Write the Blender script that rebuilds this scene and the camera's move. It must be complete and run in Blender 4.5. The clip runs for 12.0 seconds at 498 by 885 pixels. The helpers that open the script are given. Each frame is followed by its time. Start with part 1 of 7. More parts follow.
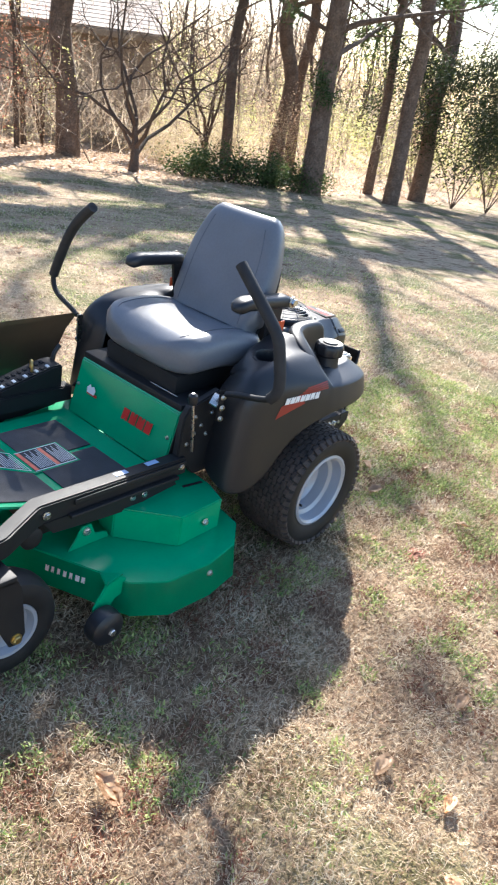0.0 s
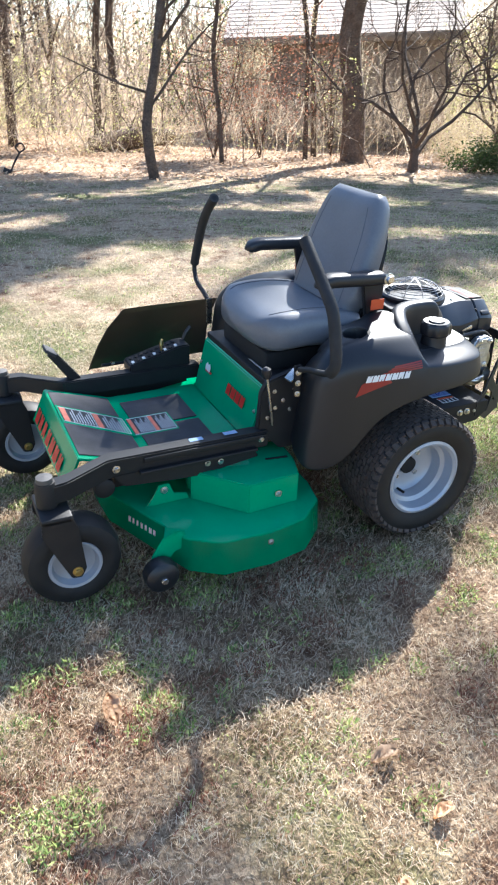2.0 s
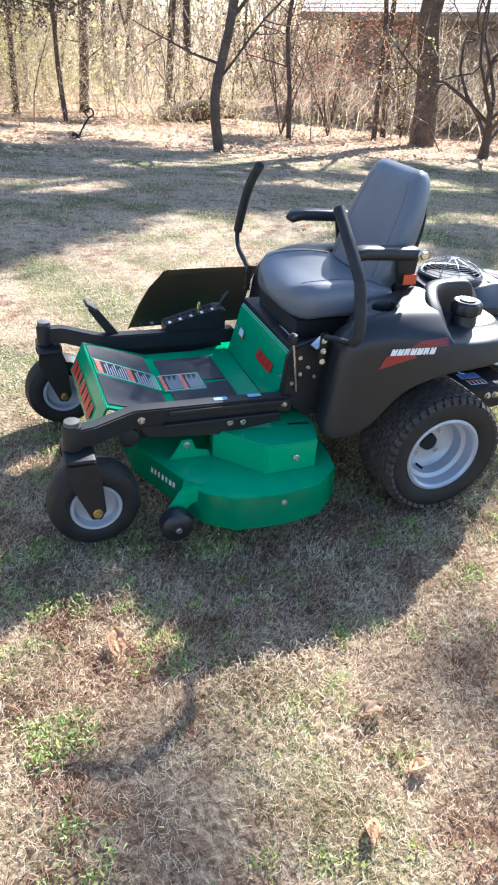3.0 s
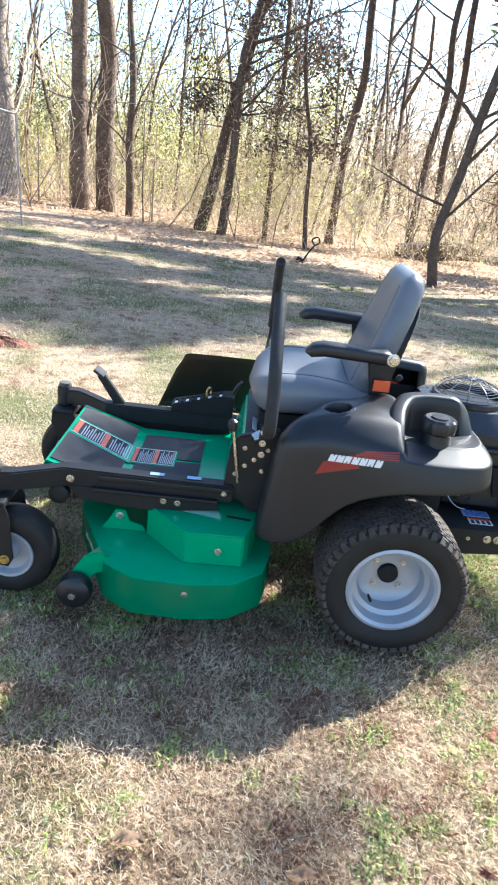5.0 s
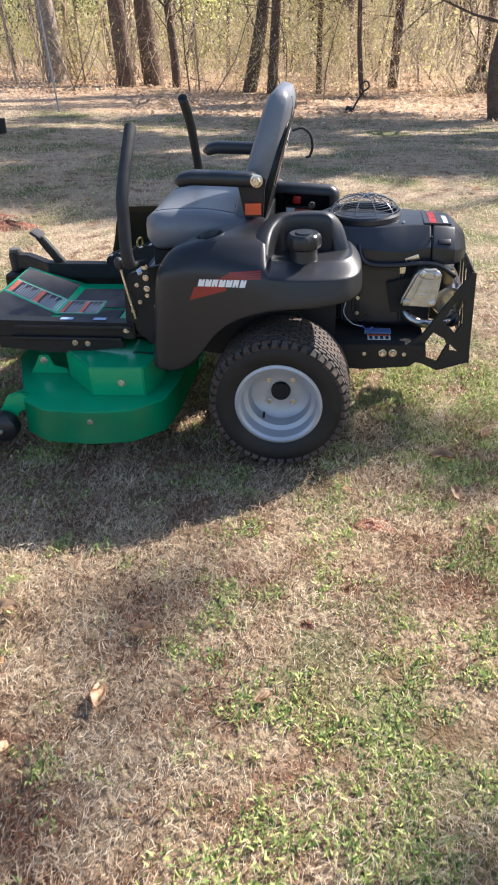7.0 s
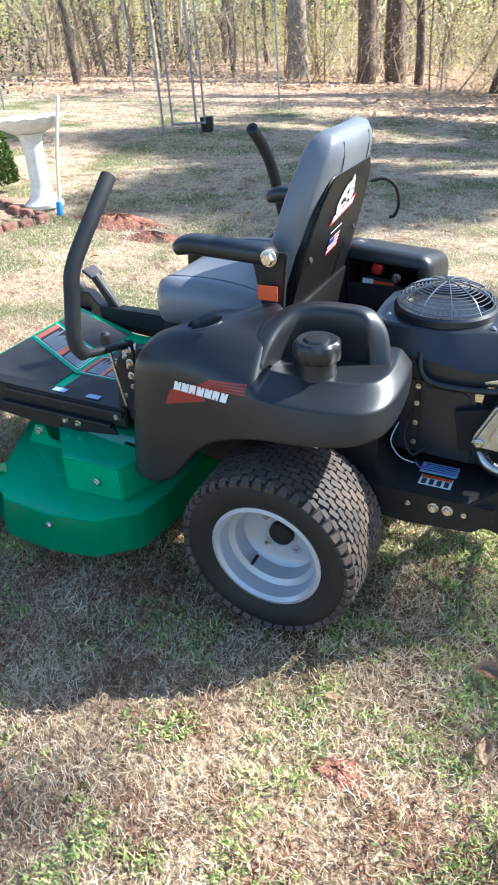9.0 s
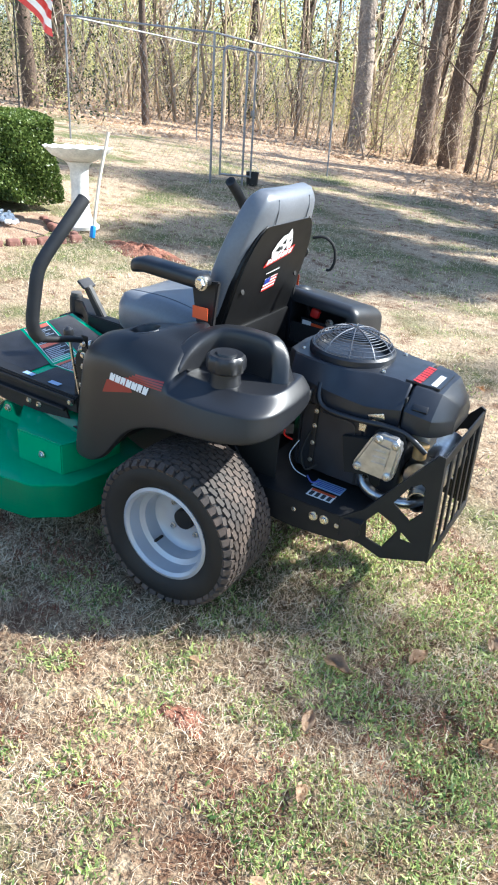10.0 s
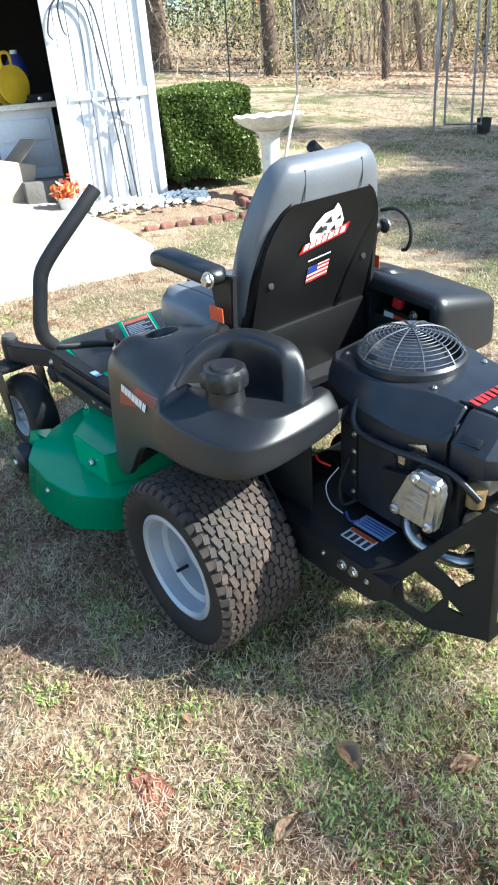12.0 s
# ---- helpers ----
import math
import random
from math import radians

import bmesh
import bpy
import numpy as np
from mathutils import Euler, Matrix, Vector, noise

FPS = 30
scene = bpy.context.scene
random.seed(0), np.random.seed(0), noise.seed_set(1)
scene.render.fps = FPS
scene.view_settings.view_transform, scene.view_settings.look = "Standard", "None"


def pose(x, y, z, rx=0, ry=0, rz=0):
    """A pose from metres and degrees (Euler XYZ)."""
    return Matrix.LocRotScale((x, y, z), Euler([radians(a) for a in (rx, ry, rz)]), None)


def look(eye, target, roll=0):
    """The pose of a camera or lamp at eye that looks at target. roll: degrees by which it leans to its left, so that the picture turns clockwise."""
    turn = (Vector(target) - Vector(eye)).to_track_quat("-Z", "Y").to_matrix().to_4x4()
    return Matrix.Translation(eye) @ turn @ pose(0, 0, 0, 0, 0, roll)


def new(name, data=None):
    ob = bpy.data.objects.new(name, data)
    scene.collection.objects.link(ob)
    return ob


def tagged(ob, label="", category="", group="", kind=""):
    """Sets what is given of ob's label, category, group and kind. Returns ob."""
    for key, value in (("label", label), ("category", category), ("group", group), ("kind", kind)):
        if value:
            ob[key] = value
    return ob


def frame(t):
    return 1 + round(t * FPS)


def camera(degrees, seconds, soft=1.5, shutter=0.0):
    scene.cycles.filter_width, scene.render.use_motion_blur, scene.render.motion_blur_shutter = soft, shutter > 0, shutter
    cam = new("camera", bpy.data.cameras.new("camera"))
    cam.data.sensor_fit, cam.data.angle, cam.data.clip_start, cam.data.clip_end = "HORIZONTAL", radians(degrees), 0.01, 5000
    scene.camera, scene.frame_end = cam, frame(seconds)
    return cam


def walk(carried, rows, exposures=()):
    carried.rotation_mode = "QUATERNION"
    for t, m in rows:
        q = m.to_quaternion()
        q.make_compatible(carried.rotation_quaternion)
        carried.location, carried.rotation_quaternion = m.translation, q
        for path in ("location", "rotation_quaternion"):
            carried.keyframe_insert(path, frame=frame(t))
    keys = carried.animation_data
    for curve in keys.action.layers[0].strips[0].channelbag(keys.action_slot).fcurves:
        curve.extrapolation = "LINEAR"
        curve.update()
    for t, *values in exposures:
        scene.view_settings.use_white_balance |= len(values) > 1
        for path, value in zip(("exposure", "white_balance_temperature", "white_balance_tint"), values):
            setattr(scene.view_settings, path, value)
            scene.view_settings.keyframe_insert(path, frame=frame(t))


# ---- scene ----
cam = camera(39.0, 12.0, soft=2.0, shutter=0.15)
PATH = [
    (0, (-2.141, -1.833, 1.637), (-0.725, -0.742, 0.739), 10.6),
    (0.5, (-1.858, -1.876, 1.588), (-0.689, -0.547, 0.657), 3.2),
    (1, (-1.539, -1.981, 1.597), (-0.569, -0.478, 0.704), 1.7),
    (1.5, (-1.53, -2.13, 1.619), (-0.659, -0.572, 0.717), -2.4),
    (2, (-1.605, -2.358, 1.642), (-0.841, -0.781, 0.679), 1.7),
    (2.5, (-1.625, -2.484, 1.654), (-0.895, -0.92, 0.643), 5.8),
    (2.7, (-1.617, -2.504, 1.646), (-0.921, -0.932, 0.624), 4.9),
    (4.3, (-0.931, -2.311, 1.535), (-0.724, -0.549, 0.613), 1.0),
    (4.5, (-0.831, -2.321, 1.522), (-0.661, -0.566, 0.579), -3.4),
    (5, (-0.556, -2.563, 1.528), (-0.529, -0.712, 0.772), 6.5),
    (5.5, (-0.371, -2.715, 1.56), (-0.355, -0.87, 0.789), 6.3),
    (6, (-0.136, -2.878, 1.524), (-0.214, -1.088, 0.635), 3.3),
    (6.5, (0.108, -3.012, 1.508), (-0.06, -1.3, 0.488), 1.2),
    (7, (0.198, -2.757, 1.465), (-0.04, -1.08, 0.402), -2.3),
    (7.2, (0.215, -2.617, 1.505), (-0.071, -0.925, 0.478), -0.6),
    (9, (0.621, -1.842, 1.475), (-0.161, -0.334, 0.42), -2.8),
    (9.5, (0.883, -1.957, 1.483), (-0.016, -0.445, 0.531), 4.8),
    (10, (1.058, -1.998, 1.517), (0.193, -0.455, 0.582), 5.5),
    (10.5, (1.078, -1.98, 1.517), (0.266, -0.43, 0.547), 6.3),
    (11, (1.104, -1.774, 1.477), (0.151, -0.371, 0.416), 1.7),
    (11.5, (1.149, -1.446, 1.463), (-0.084, -0.285, 0.398), 1.6),
    (12, (1.29, -1.284, 1.496), (-0.076, -0.25, 0.465), -4.2),
]

# ---- frame of the lawn: the mower's own axes, tilted a little against plumb ----
SLOPE = Vector((-0.049, 0.025, 1.0)).normalized().rotation_difference(Vector((0, 0, 1))).to_matrix().to_4x4()
walk(cam, [(t, SLOPE @ look(eye, target, roll)) for t, eye, target, roll in PATH], exposures=[(0.0, 1.88, 6100, 10), (0.5, 1.85, 5850, 8), (1.0, 1.66, 5950, 8), (1.5, 1.76, 5850, 7), (2.5, 1.92, 5800, 10), (4.5, 2.06, 5650, 9), (5.0, 2.06, 5800, 7), (5.5, 1.87, 6000, 8), (6.5, 1.49, 6300, 13), (7.0, 1.50, 6300, 13), (9.0, 1.94, 5650, 5), (10.0, 1.87, 5750, 5), (10.5, 1.83, 5800, 3), (12.0, 1.82, 5800, 1)])

# ---- world and sun ----
SUN_DIR = (SLOPE.to_3x3() @ Vector((0.92, 0.82, 1.0))).normalized()
sun_el = math.asin(SUN_DIR.z)
sun_az = math.atan2(SUN_DIR.x, SUN_DIR.y)
world = bpy.data.worlds.new("sky")
scene.world = world
world.use_nodes = True
wn, wl = world.node_tree.nodes, world.node_tree.links
sky = wn.new("ShaderNodeTexSky")
sky.sky_type = "NISHITA"
sky.sun_disc = False
sky.sun_elevation, sky.sun_rotation = sun_el, sun_az
sky.air_density, sky.dust_density, sky.ozone_density = 1.0, 0.8, 1.5
wl.new(sky.outputs[0], wn["Background"].inputs[0])
wn["Background"].inputs[1].default_value = 0.1
sun_data = bpy.data.lights.new("sun", "SUN")
sun_data.energy, sun_data.angle, sun_data.color = 5.0, radians(0.55), (1.0, 0.93, 0.83)
sun = new("sun", sun_data)
sun.matrix_world = look(SUN_DIR * 60, (0, 0, 0))


# ---- materials ----
def material(name, color, rough=0.5, metal=0.0, vary=0.15, scale=6.0, fine=0.0, fscale=120.0, bump=0.0, bscale=200.0,
             dist=0.002, color2=None, spec=0.5, rvary=0.08, island=0.0, obj_random=0.0, coat=0.0):
    m = bpy.data.materials.new(name)
    m.use_nodes = True
    n, l = m.node_tree.nodes, m.node_tree.links
    p = n["Principled BSDF"]
    p.inputs["Metallic"].default_value = metal
    p.inputs["Specular IOR Level"].default_value = spec
    p.inputs["Coat Weight"].default_value = coat
    p.inputs["Coat Roughness"].default_value = 0.15
    co = n.new("ShaderNodeTexCoord")
    big = n.new("ShaderNodeTexNoise")
    big.inputs["Scale"].default_value, big.inputs["Detail"].default_value = scale, 5.0
    l.new(co.outputs["Object"], big.inputs["Vector"])
    ramp = n.new("ShaderNodeMapRange")
    ramp.inputs[1].default_value, ramp.inputs[2].default_value = 0.3, 0.7
    l.new(big.outputs["Fac"], ramp.inputs[0])
    mix = n.new("ShaderNodeMix")
    mix.data_type = "RGBA"
    c2 = color2 or tuple(c * (1 - vary) for c in color)
    c1 = color if color2 else tuple(min(1.0, c * (1 + vary)) for c in color)
    mix.inputs[6].default_value, mix.inputs[7].default_value = (*c1, 1), (*c2, 1)
    l.new(ramp.outputs[0], mix.inputs[0])
    out = mix.outputs[2]
    if fine:
        sm = n.new("ShaderNodeTexNoise")
        sm.inputs["Scale"].default_value, sm.inputs["Detail"].default_value = fscale, 3.0
        l.new(co.outputs["Object"], sm.inputs["Vector"])
        r2 = n.new("ShaderNodeMapRange")
        r2.inputs[1].default_value, r2.inputs[2].default_value = 0.3, 0.7
        r2.inputs[3].default_value, r2.inputs[4].default_value = 1 - fine, 1 + fine
        l.new(sm.outputs["Fac"], r2.inputs[0])
        mu = n.new("ShaderNodeVectorMath")
        mu.operation = "SCALE"
        l.new(out, mu.inputs[0])
        l.new(r2.outputs[0], mu.inputs["Scale"])
        out = mu.outputs[0]
    if island or obj_random:
        src = n.new("ShaderNodeNewGeometry").outputs["Random Per Island"] if island else n.new("ShaderNodeObjectInfo").outputs["Random"]
        amt = island or obj_random
        r3 = n.new("ShaderNodeMapRange")
        r3.inputs[3].default_value, r3.inputs[4].default_value = 1 - amt, 1 + amt
        l.new(src, r3.inputs[0])
        mu = n.new("ShaderNodeVectorMath")
        mu.operation = "SCALE"
        l.new(out, mu.inputs[0])
        l.new(r3.outputs[0], mu.inputs["Scale"])
        out = mu.outputs[0]
    l.new(out, p.inputs["Base Color"])
    rr = n.new("ShaderNodeMapRange")
    rr.inputs[3].default_value, rr.inputs[4].default_value = max(0.02, rough - rvary), min(1.0, rough + rvary)
    l.new(big.outputs["Fac"], rr.inputs[0])
    l.new(rr.outputs[0], p.inputs["Roughness"])
    if bump:
        bn = n.new("ShaderNodeTexNoise")
        bn.inputs["Scale"].default_value, bn.inputs["Detail"].default_value = bscale, 4.0
        l.new(co.outputs["Object"], bn.inputs["Vector"])
        bu = n.new("ShaderNodeBump")
        bu.inputs["Strength"].default_value, bu.inputs["Distance"].default_value = bump, dist
        l.new(bn.outputs["Fac"], bu.inputs["Height"])
        l.new(bu.outputs["Normal"], p.inputs["Normal"])
    return m


def leaf_material(name, colors, through_light=0.45, patch=0.0, rough=0.6, sway=0.3):
    """Thin leaves and blades: each takes one of several colours; some light passes through."""
    m = bpy.data.materials.new(name)
    m.use_nodes = True
    n, l = m.node_tree.nodes, m.node_tree.links
    p = n["Principled BSDF"]
    p.inputs["Roughness"].default_value = rough
    p.inputs["Specular IOR Level"].default_value = 0.25
    geo = n.new("ShaderNodeNewGeometry")
    ramp = n.new("ShaderNodeValToRGB")
    el = ramp.color_ramp.elements
    el[0].color, el[1].color = (*colors[0], 1), (*colors[-1], 1)
    for i, c in enumerate(colors[1:-1]):
        el.new((i + 1) / (len(colors) - 1)).color = (*c, 1)
    src = geo.outputs["Random Per Island"]
    if patch:
        co = n.new("ShaderNodeTexCoord")
        t = n.new("ShaderNodeTexNoise")
        t.inputs["Scale"].default_value, t.inputs["Detail"].default_value = patch, 4.0
        l.new(co.outputs["Object"], t.inputs["Vector"])
        mr = n.new("ShaderNodeMapRange")
        mr.inputs[1].default_value, mr.inputs[2].default_value = 0.3, 0.7
        mr.inputs[3].default_value, mr.inputs[4].default_value = -sway, sway
        l.new(t.outputs["Fac"], mr.inputs[0])
        ad = n.new("ShaderNodeMath")
        ad.operation = "ADD"
        ad.use_clamp = True
        l.new(src, ad.inputs[0])
        l.new(mr.outputs[0], ad.inputs[1])
        src = ad.outputs[0]
    l.new(src, ramp.inputs[0])
    l.new(ramp.outputs[0], p.inputs["Base Color"])
    tr = n.new("ShaderNodeBsdfTranslucent")
    l.new(ramp.outputs[0], tr.inputs[0])
    mx = n.new("ShaderNodeMixShader")
    mx.inputs[0].default_value = through_light
    l.new(p.outputs[0], mx.inputs[1])
    l.new(tr.outputs[0], mx.inputs[2])
    l.new(mx.outputs[0], n["Material Output"].inputs[0])
    return m


GREEN = material("green enamel paint", (0.0, 0.315, 0.135), 0.22, vary=0.06, scale=9, bump=0.04, bscale=420, dist=0.0006, fine=0.03, rvary=0.05)
BLACKP = material("black enamel steel", (0.010, 0.010, 0.011), 0.55, vary=0.2, scale=12, bump=0.06, bscale=350, dist=0.0006, spec=0.4)
PLASTIC = material("black moulded plastic", (0.011, 0.0118, 0.0145), 0.4, spec=0.5, vary=0.12, scale=8, bump=0.12, bscale=900, dist=0.0006, rvary=0.05)
SHROUD = material("black engine shroud plastic", (0.017, 0.019, 0.0245), 0.34, vary=0.25, scale=14, bump=0.08, bscale=500, dist=0.0006)
SHELLB = material("black seat shell plastic", (0.0035, 0.0035, 0.004), 0.45, vary=0.2, scale=14, bump=0.08, bscale=600, dist=0.0006, spec=0.3)
FOAM = material("black foam grip", (0.018, 0.018, 0.019), 0.75, vary=0.2, scale=30, bump=0.3, bscale=700, dist=0.001)
VINYL = material("grey seat vinyl", (0.135, 0.143, 0.16), 0.36, vary=0.08, scale=6, bump=0.16, bscale=520, dist=0.0012, fine=0.05, rvary=0.06)
SEAM = material("sewn vinyl seam", (0.085, 0.093, 0.11), 0.5, vary=0.1, scale=40)
RUBBER = material("tyre rubber", (0.011, 0.011, 0.0115), 0.6, spec=0.3, vary=0.25, scale=14, bump=0.15, bscale=180, dist=0.001, color2=(0.022, 0.02, 0.018))
TREAD = material("dusty tyre tread rubber", (0.024, 0.021, 0.019), 0.8, vary=0.3, scale=10, color2=(0.088, 0.06, 0.045), fine=0.25, fscale=150, island=0.2)
RIM = material("silver painted rim steel", (0.38, 0.4, 0.44), 0.35, metal=0.25, vary=0.06, scale=10, bump=0.05, bscale=300)
ZINC = material("zinc plated bolt", (0.62, 0.6, 0.55), 0.28, metal=1.0, vary=0.15, scale=60)
BRASSY = material("yellow zinc bolt", (0.55, 0.42, 0.16), 0.35, metal=1.0, vary=0.2, scale=60)
WIRE = material("grey steel wire", (0.2, 0.2, 0.21), 0.32, metal=0.8, vary=0.15, scale=60)
ALU = material("cast aluminium", (0.5, 0.5, 0.5), 0.4, metal=0.9, vary=0.15, scale=40, bump=0.2, bscale=400)
STEELP = material("bare exhaust steel", (0.42, 0.41, 0.4), 0.3, metal=1.0, vary=0.3, scale=25)
# colours small black parts, and paints the shade inside hollows
DARK = material("near-black for parts and painted shade", (0.006, 0.006, 0.006), 0.8, vary=0.2)
GRIT = material("black anti-slip mat", (0.042, 0.042, 0.046), 0.85, vary=0.2, scale=14, bump=0.5, bscale=900, dist=0.001, fine=0.2, fscale=700)
WHITE = material("white decal", (0.75, 0.75, 0.73), 0.4, vary=0.04)
RED = material("red decal", (0.52, 0.018, 0.014), 0.4, vary=0.08)
REDFADE = material("dark red decal", (0.25, 0.022, 0.016), 0.4, vary=0.12)
ORANGE = material("orange decal", (0.6, 0.085, 0.022), 0.4, vary=0.05)
LABELGREY = material("dark label print", (0.05, 0.055, 0.06), 0.85, vary=0.1, spec=0.15)
LABELTEXT = material("grey label print", (0.42, 0.46, 0.5), 0.5, vary=0.1)
LABELRED = material("faded orange-red label panel", (0.6, 0.14, 0.08), 0.6, vary=0.15, scale=40)
LABELEDGE = material("pale label outline", (0.5, 0.6, 0.6), 0.6, vary=0.08)
LABELBLUE = material("pale blue label", (0.3, 0.42, 0.6), 0.35, vary=0.05)
BLUE = material("blue print", (0.02, 0.04, 0.25), 0.4, vary=0.05)
TAN = material("tan carburettor plastic", (0.35, 0.22, 0.09), 0.5, vary=0.15)
BARK = material("bark", (0.068, 0.044, 0.03), 0.9, vary=0.3, scale=5, fine=0.35, fscale=40, bump=0.9, bscale=28, dist=0.03, color2=(0.13, 0.088, 0.06))
# lighter copy of the pine bark; sunlight on one trunk is in its colour
BARKSUNLIT = material("pale sunlit pine bark", (0.19, 0.15, 0.12), 0.9, vary=0.35, scale=4, fine=0.35, fscale=22, bump=1.0, bscale=16, dist=0.04, color2=(0.32, 0.26, 0.21))
BARKPINE = material("pine bark", (0.10, 0.06, 0.038), 0.9, vary=0.3, scale=4, fine=0.35, fscale=22, bump=1.0, bscale=16, dist=0.04, color2=(0.18, 0.125, 0.088))
TWIG = leaf_material("grey brown twig", [(0.1, 0.075, 0.058), (0.26, 0.2, 0.15), (0.48, 0.39, 0.29)], 0.35, 0.6)
STRAWSTEM = leaf_material("straw coloured stems", [(0.44, 0.31, 0.18), (0.64, 0.5, 0.3), (0.78, 0.65, 0.43)], 0.55, 0.6)
PALETWIG = leaf_material("pale dry twig", [(0.36, 0.27, 0.18), (0.56, 0.45, 0.32), (0.74, 0.63, 0.48)], 0.5, 0.6)
EDGELEAF = leaf_material("pale edge leaf", [(0.32, 0.25, 0.15), (0.52, 0.43, 0.28), (0.66, 0.56, 0.4), (0.42, 0.38, 0.18), (0.58, 0.45, 0.3)], 0.55, 0.5)
FARLEAF = leaf_material("far sunlit foliage", [(0.2, 0.22, 0.065), (0.5, 0.5, 0.17), (0.68, 0.63, 0.3), (0.36, 0.32, 0.15), (0.6, 0.6, 0.23)], 0.62, 0.25)
DEADLEAF = leaf_material("dark dead hanging leaf", [(0.05, 0.035, 0.028), (0.12, 0.08, 0.06), (0.2, 0.14, 0.1)], 0.3)
LITTER = leaf_material("dead leaf litter", [(0.3, 0.19, 0.115), (0.53, 0.37, 0.235), (0.68, 0.52, 0.36), (0.44, 0.29, 0.18), (0.76, 0.63, 0.48)], 0.4, 0.7)
BRUSHLEAF = leaf_material("olive brush leaf", [(0.3, 0.33, 0.085), (0.6, 0.6, 0.2), (0.8, 0.74, 0.4), (0.46, 0.49, 0.16)], 0.65, 0.4)
RUSSET = leaf_material("russet leaf", [(0.34, 0.12, 0.07), (0.48, 0.22, 0.13), (0.3, 0.1, 0.06)], 0.5)
# darker than the pine needles: the thicket's shade is put into the leaf colour
DARKLEAF = leaf_material("evergreen leaf with shade in its colour", [(0.02, 0.032, 0.012), (0.045, 0.062, 0.022), (0.08, 0.085, 0.035)], 0.25, 0.5)
PINEN = leaf_material("pine needles", [(0.035, 0.06, 0.02), (0.07, 0.11, 0.035), (0.12, 0.14, 0.05)], 0.4, 0.5)
HEDGEL = leaf_material("boxwood leaf", [(0.036, 0.062, 0.013), (0.085, 0.13, 0.026), (0.17, 0.215, 0.055), (0.055, 0.095, 0.018)], 0.35, 3.0, 0.4)
CONCRETE = material("pale concrete", (0.36, 0.33, 0.29), 0.85, vary=0.12, scale=2, fine=0.1, fscale=60, bump=0.3, bscale=120)
WHITEWOOD = material("white painted boards", (0.62, 0.64, 0.68), 0.55, vary=0.05, scale=5, fine=0.05, fscale=40, bump=0.1, bscale=90)
BRICKRED = material("red brick edging", (0.17, 0.075, 0.055), 0.85, vary=0.25, scale=20, fine=0.2, fscale=120, bump=0.4, bscale=150, obj_random=0.25)
STONEW = material("weathered white cast stone", (0.66, 0.63, 0.57), 0.8, vary=0.15, scale=9, fine=0.1, fscale=60, bump=0.3, bscale=120)
GALV = material("galvanised pipe", (0.24, 0.24, 0.25), 0.45, metal=0.6, vary=0.15, scale=10)
BEDSOIL = material("leaf-strewn bed soil", (0.3, 0.21, 0.14), 0.95, vary=0.3, scale=9, fine=0.35, fscale=70, bump=0.8, bscale=60, dist=0.02, color2=(0.17, 0.1, 0.065))
EARTH = material("red clay soil", (0.22, 0.09, 0.055), 0.95, vary=0.3, scale=8, fine=0.3, fscale=60, bump=0.8, bscale=60, dist=0.02)
WALLTAN = material("tan house siding", (0.27, 0.21, 0.155), 0.8, vary=0.1, scale=1)
ROOFM = material("weathered shingles", (0.55, 0.45, 0.38), 0.9, vary=0.2, scale=3, island=0.12)


# ---- small mesh helpers ----
def link(name, bm, mats, parent=None, label="", angle=38):
    me = bpy.data.meshes.new(name)
    bm.normal_update()
    bm.to_mesh(me)
    bm.free()
    for m in (mats if isinstance(mats, (list, tuple)) else [mats]):
        me.materials.append(m)
    me.shade_smooth()
    me.set_sharp_from_angle(angle=radians(angle))
    ob = new(name, me)
    if parent:
        ob.parent = parent
    return tagged(ob, label)


def part(name, bm, mats, parent, label="", angle=38):
    return link(name, bm, mats, parent, label, angle)


def box(c, s, rot=(0, 0, 0), bev=0.003, seg=2, into=None):
    bm = bmesh.new()
    bmesh.ops.create_cube(bm, size=1.0)
    bmesh.ops.scale(bm, vec=s, verts=bm.verts)
    if bev:
        bmesh.ops.bevel(bm, geom=list(bm.edges), offset=min(bev, 0.45 * min(s)), segments=seg, affect="EDGES", profile=0.5)
    bmesh.ops.transform(bm, matrix=pose(*c, *rot), verts=bm.verts)
    return join(into, bm)


def join(into, bm):
    if into is None:
        return bm
    me = bpy.data.meshes.new("tmp")
    bm.to_mesh(me)
    bm.free()
    into.from_mesh(me)
    bpy.data.meshes.remove(me)
    return into


def ring_verts(bm, c, u, v, r, seg):
    return [bm.verts.new(c + u * (r * math.cos(2 * math.pi * i / seg)) + v * (r * math.sin(2 * math.pi * i / seg))) for i in range(seg)]


def frame_of(d):
    d = d.normalized()
    a = Vector((0, 0, 1)) if abs(d.z) < 0.9 else Vector((1, 0, 0))
    u = d.cross(a).normalized()
    return u, d.cross(u).normalized()


def bridge(bm, a, b):
    n = len(a)
    for i in range(n):
        bm.faces.new((a[i], a[(i + 1) % n], b[(i + 1) % n], b[i]))


def smooth_path(pts, n=5):
    pts = [Vector(p) for p in pts]
    out = []
    for i in range(len(pts) - 1):
        p0, p1, p2, p3 = pts[max(i - 1, 0)], pts[i], pts[i + 1], pts[min(i + 2, len(pts) - 1)]
        for k in range(n):
            t = k / n
            out.append(0.5 * ((2 * p1) + (p2 - p0) * t + (2 * p0 - 5 * p1 + 4 * p2 - p3) * t * t + (3 * p1 - p0 - 3 * p2 + p3) * t ** 3))
    out.append(pts[-1])
    return out


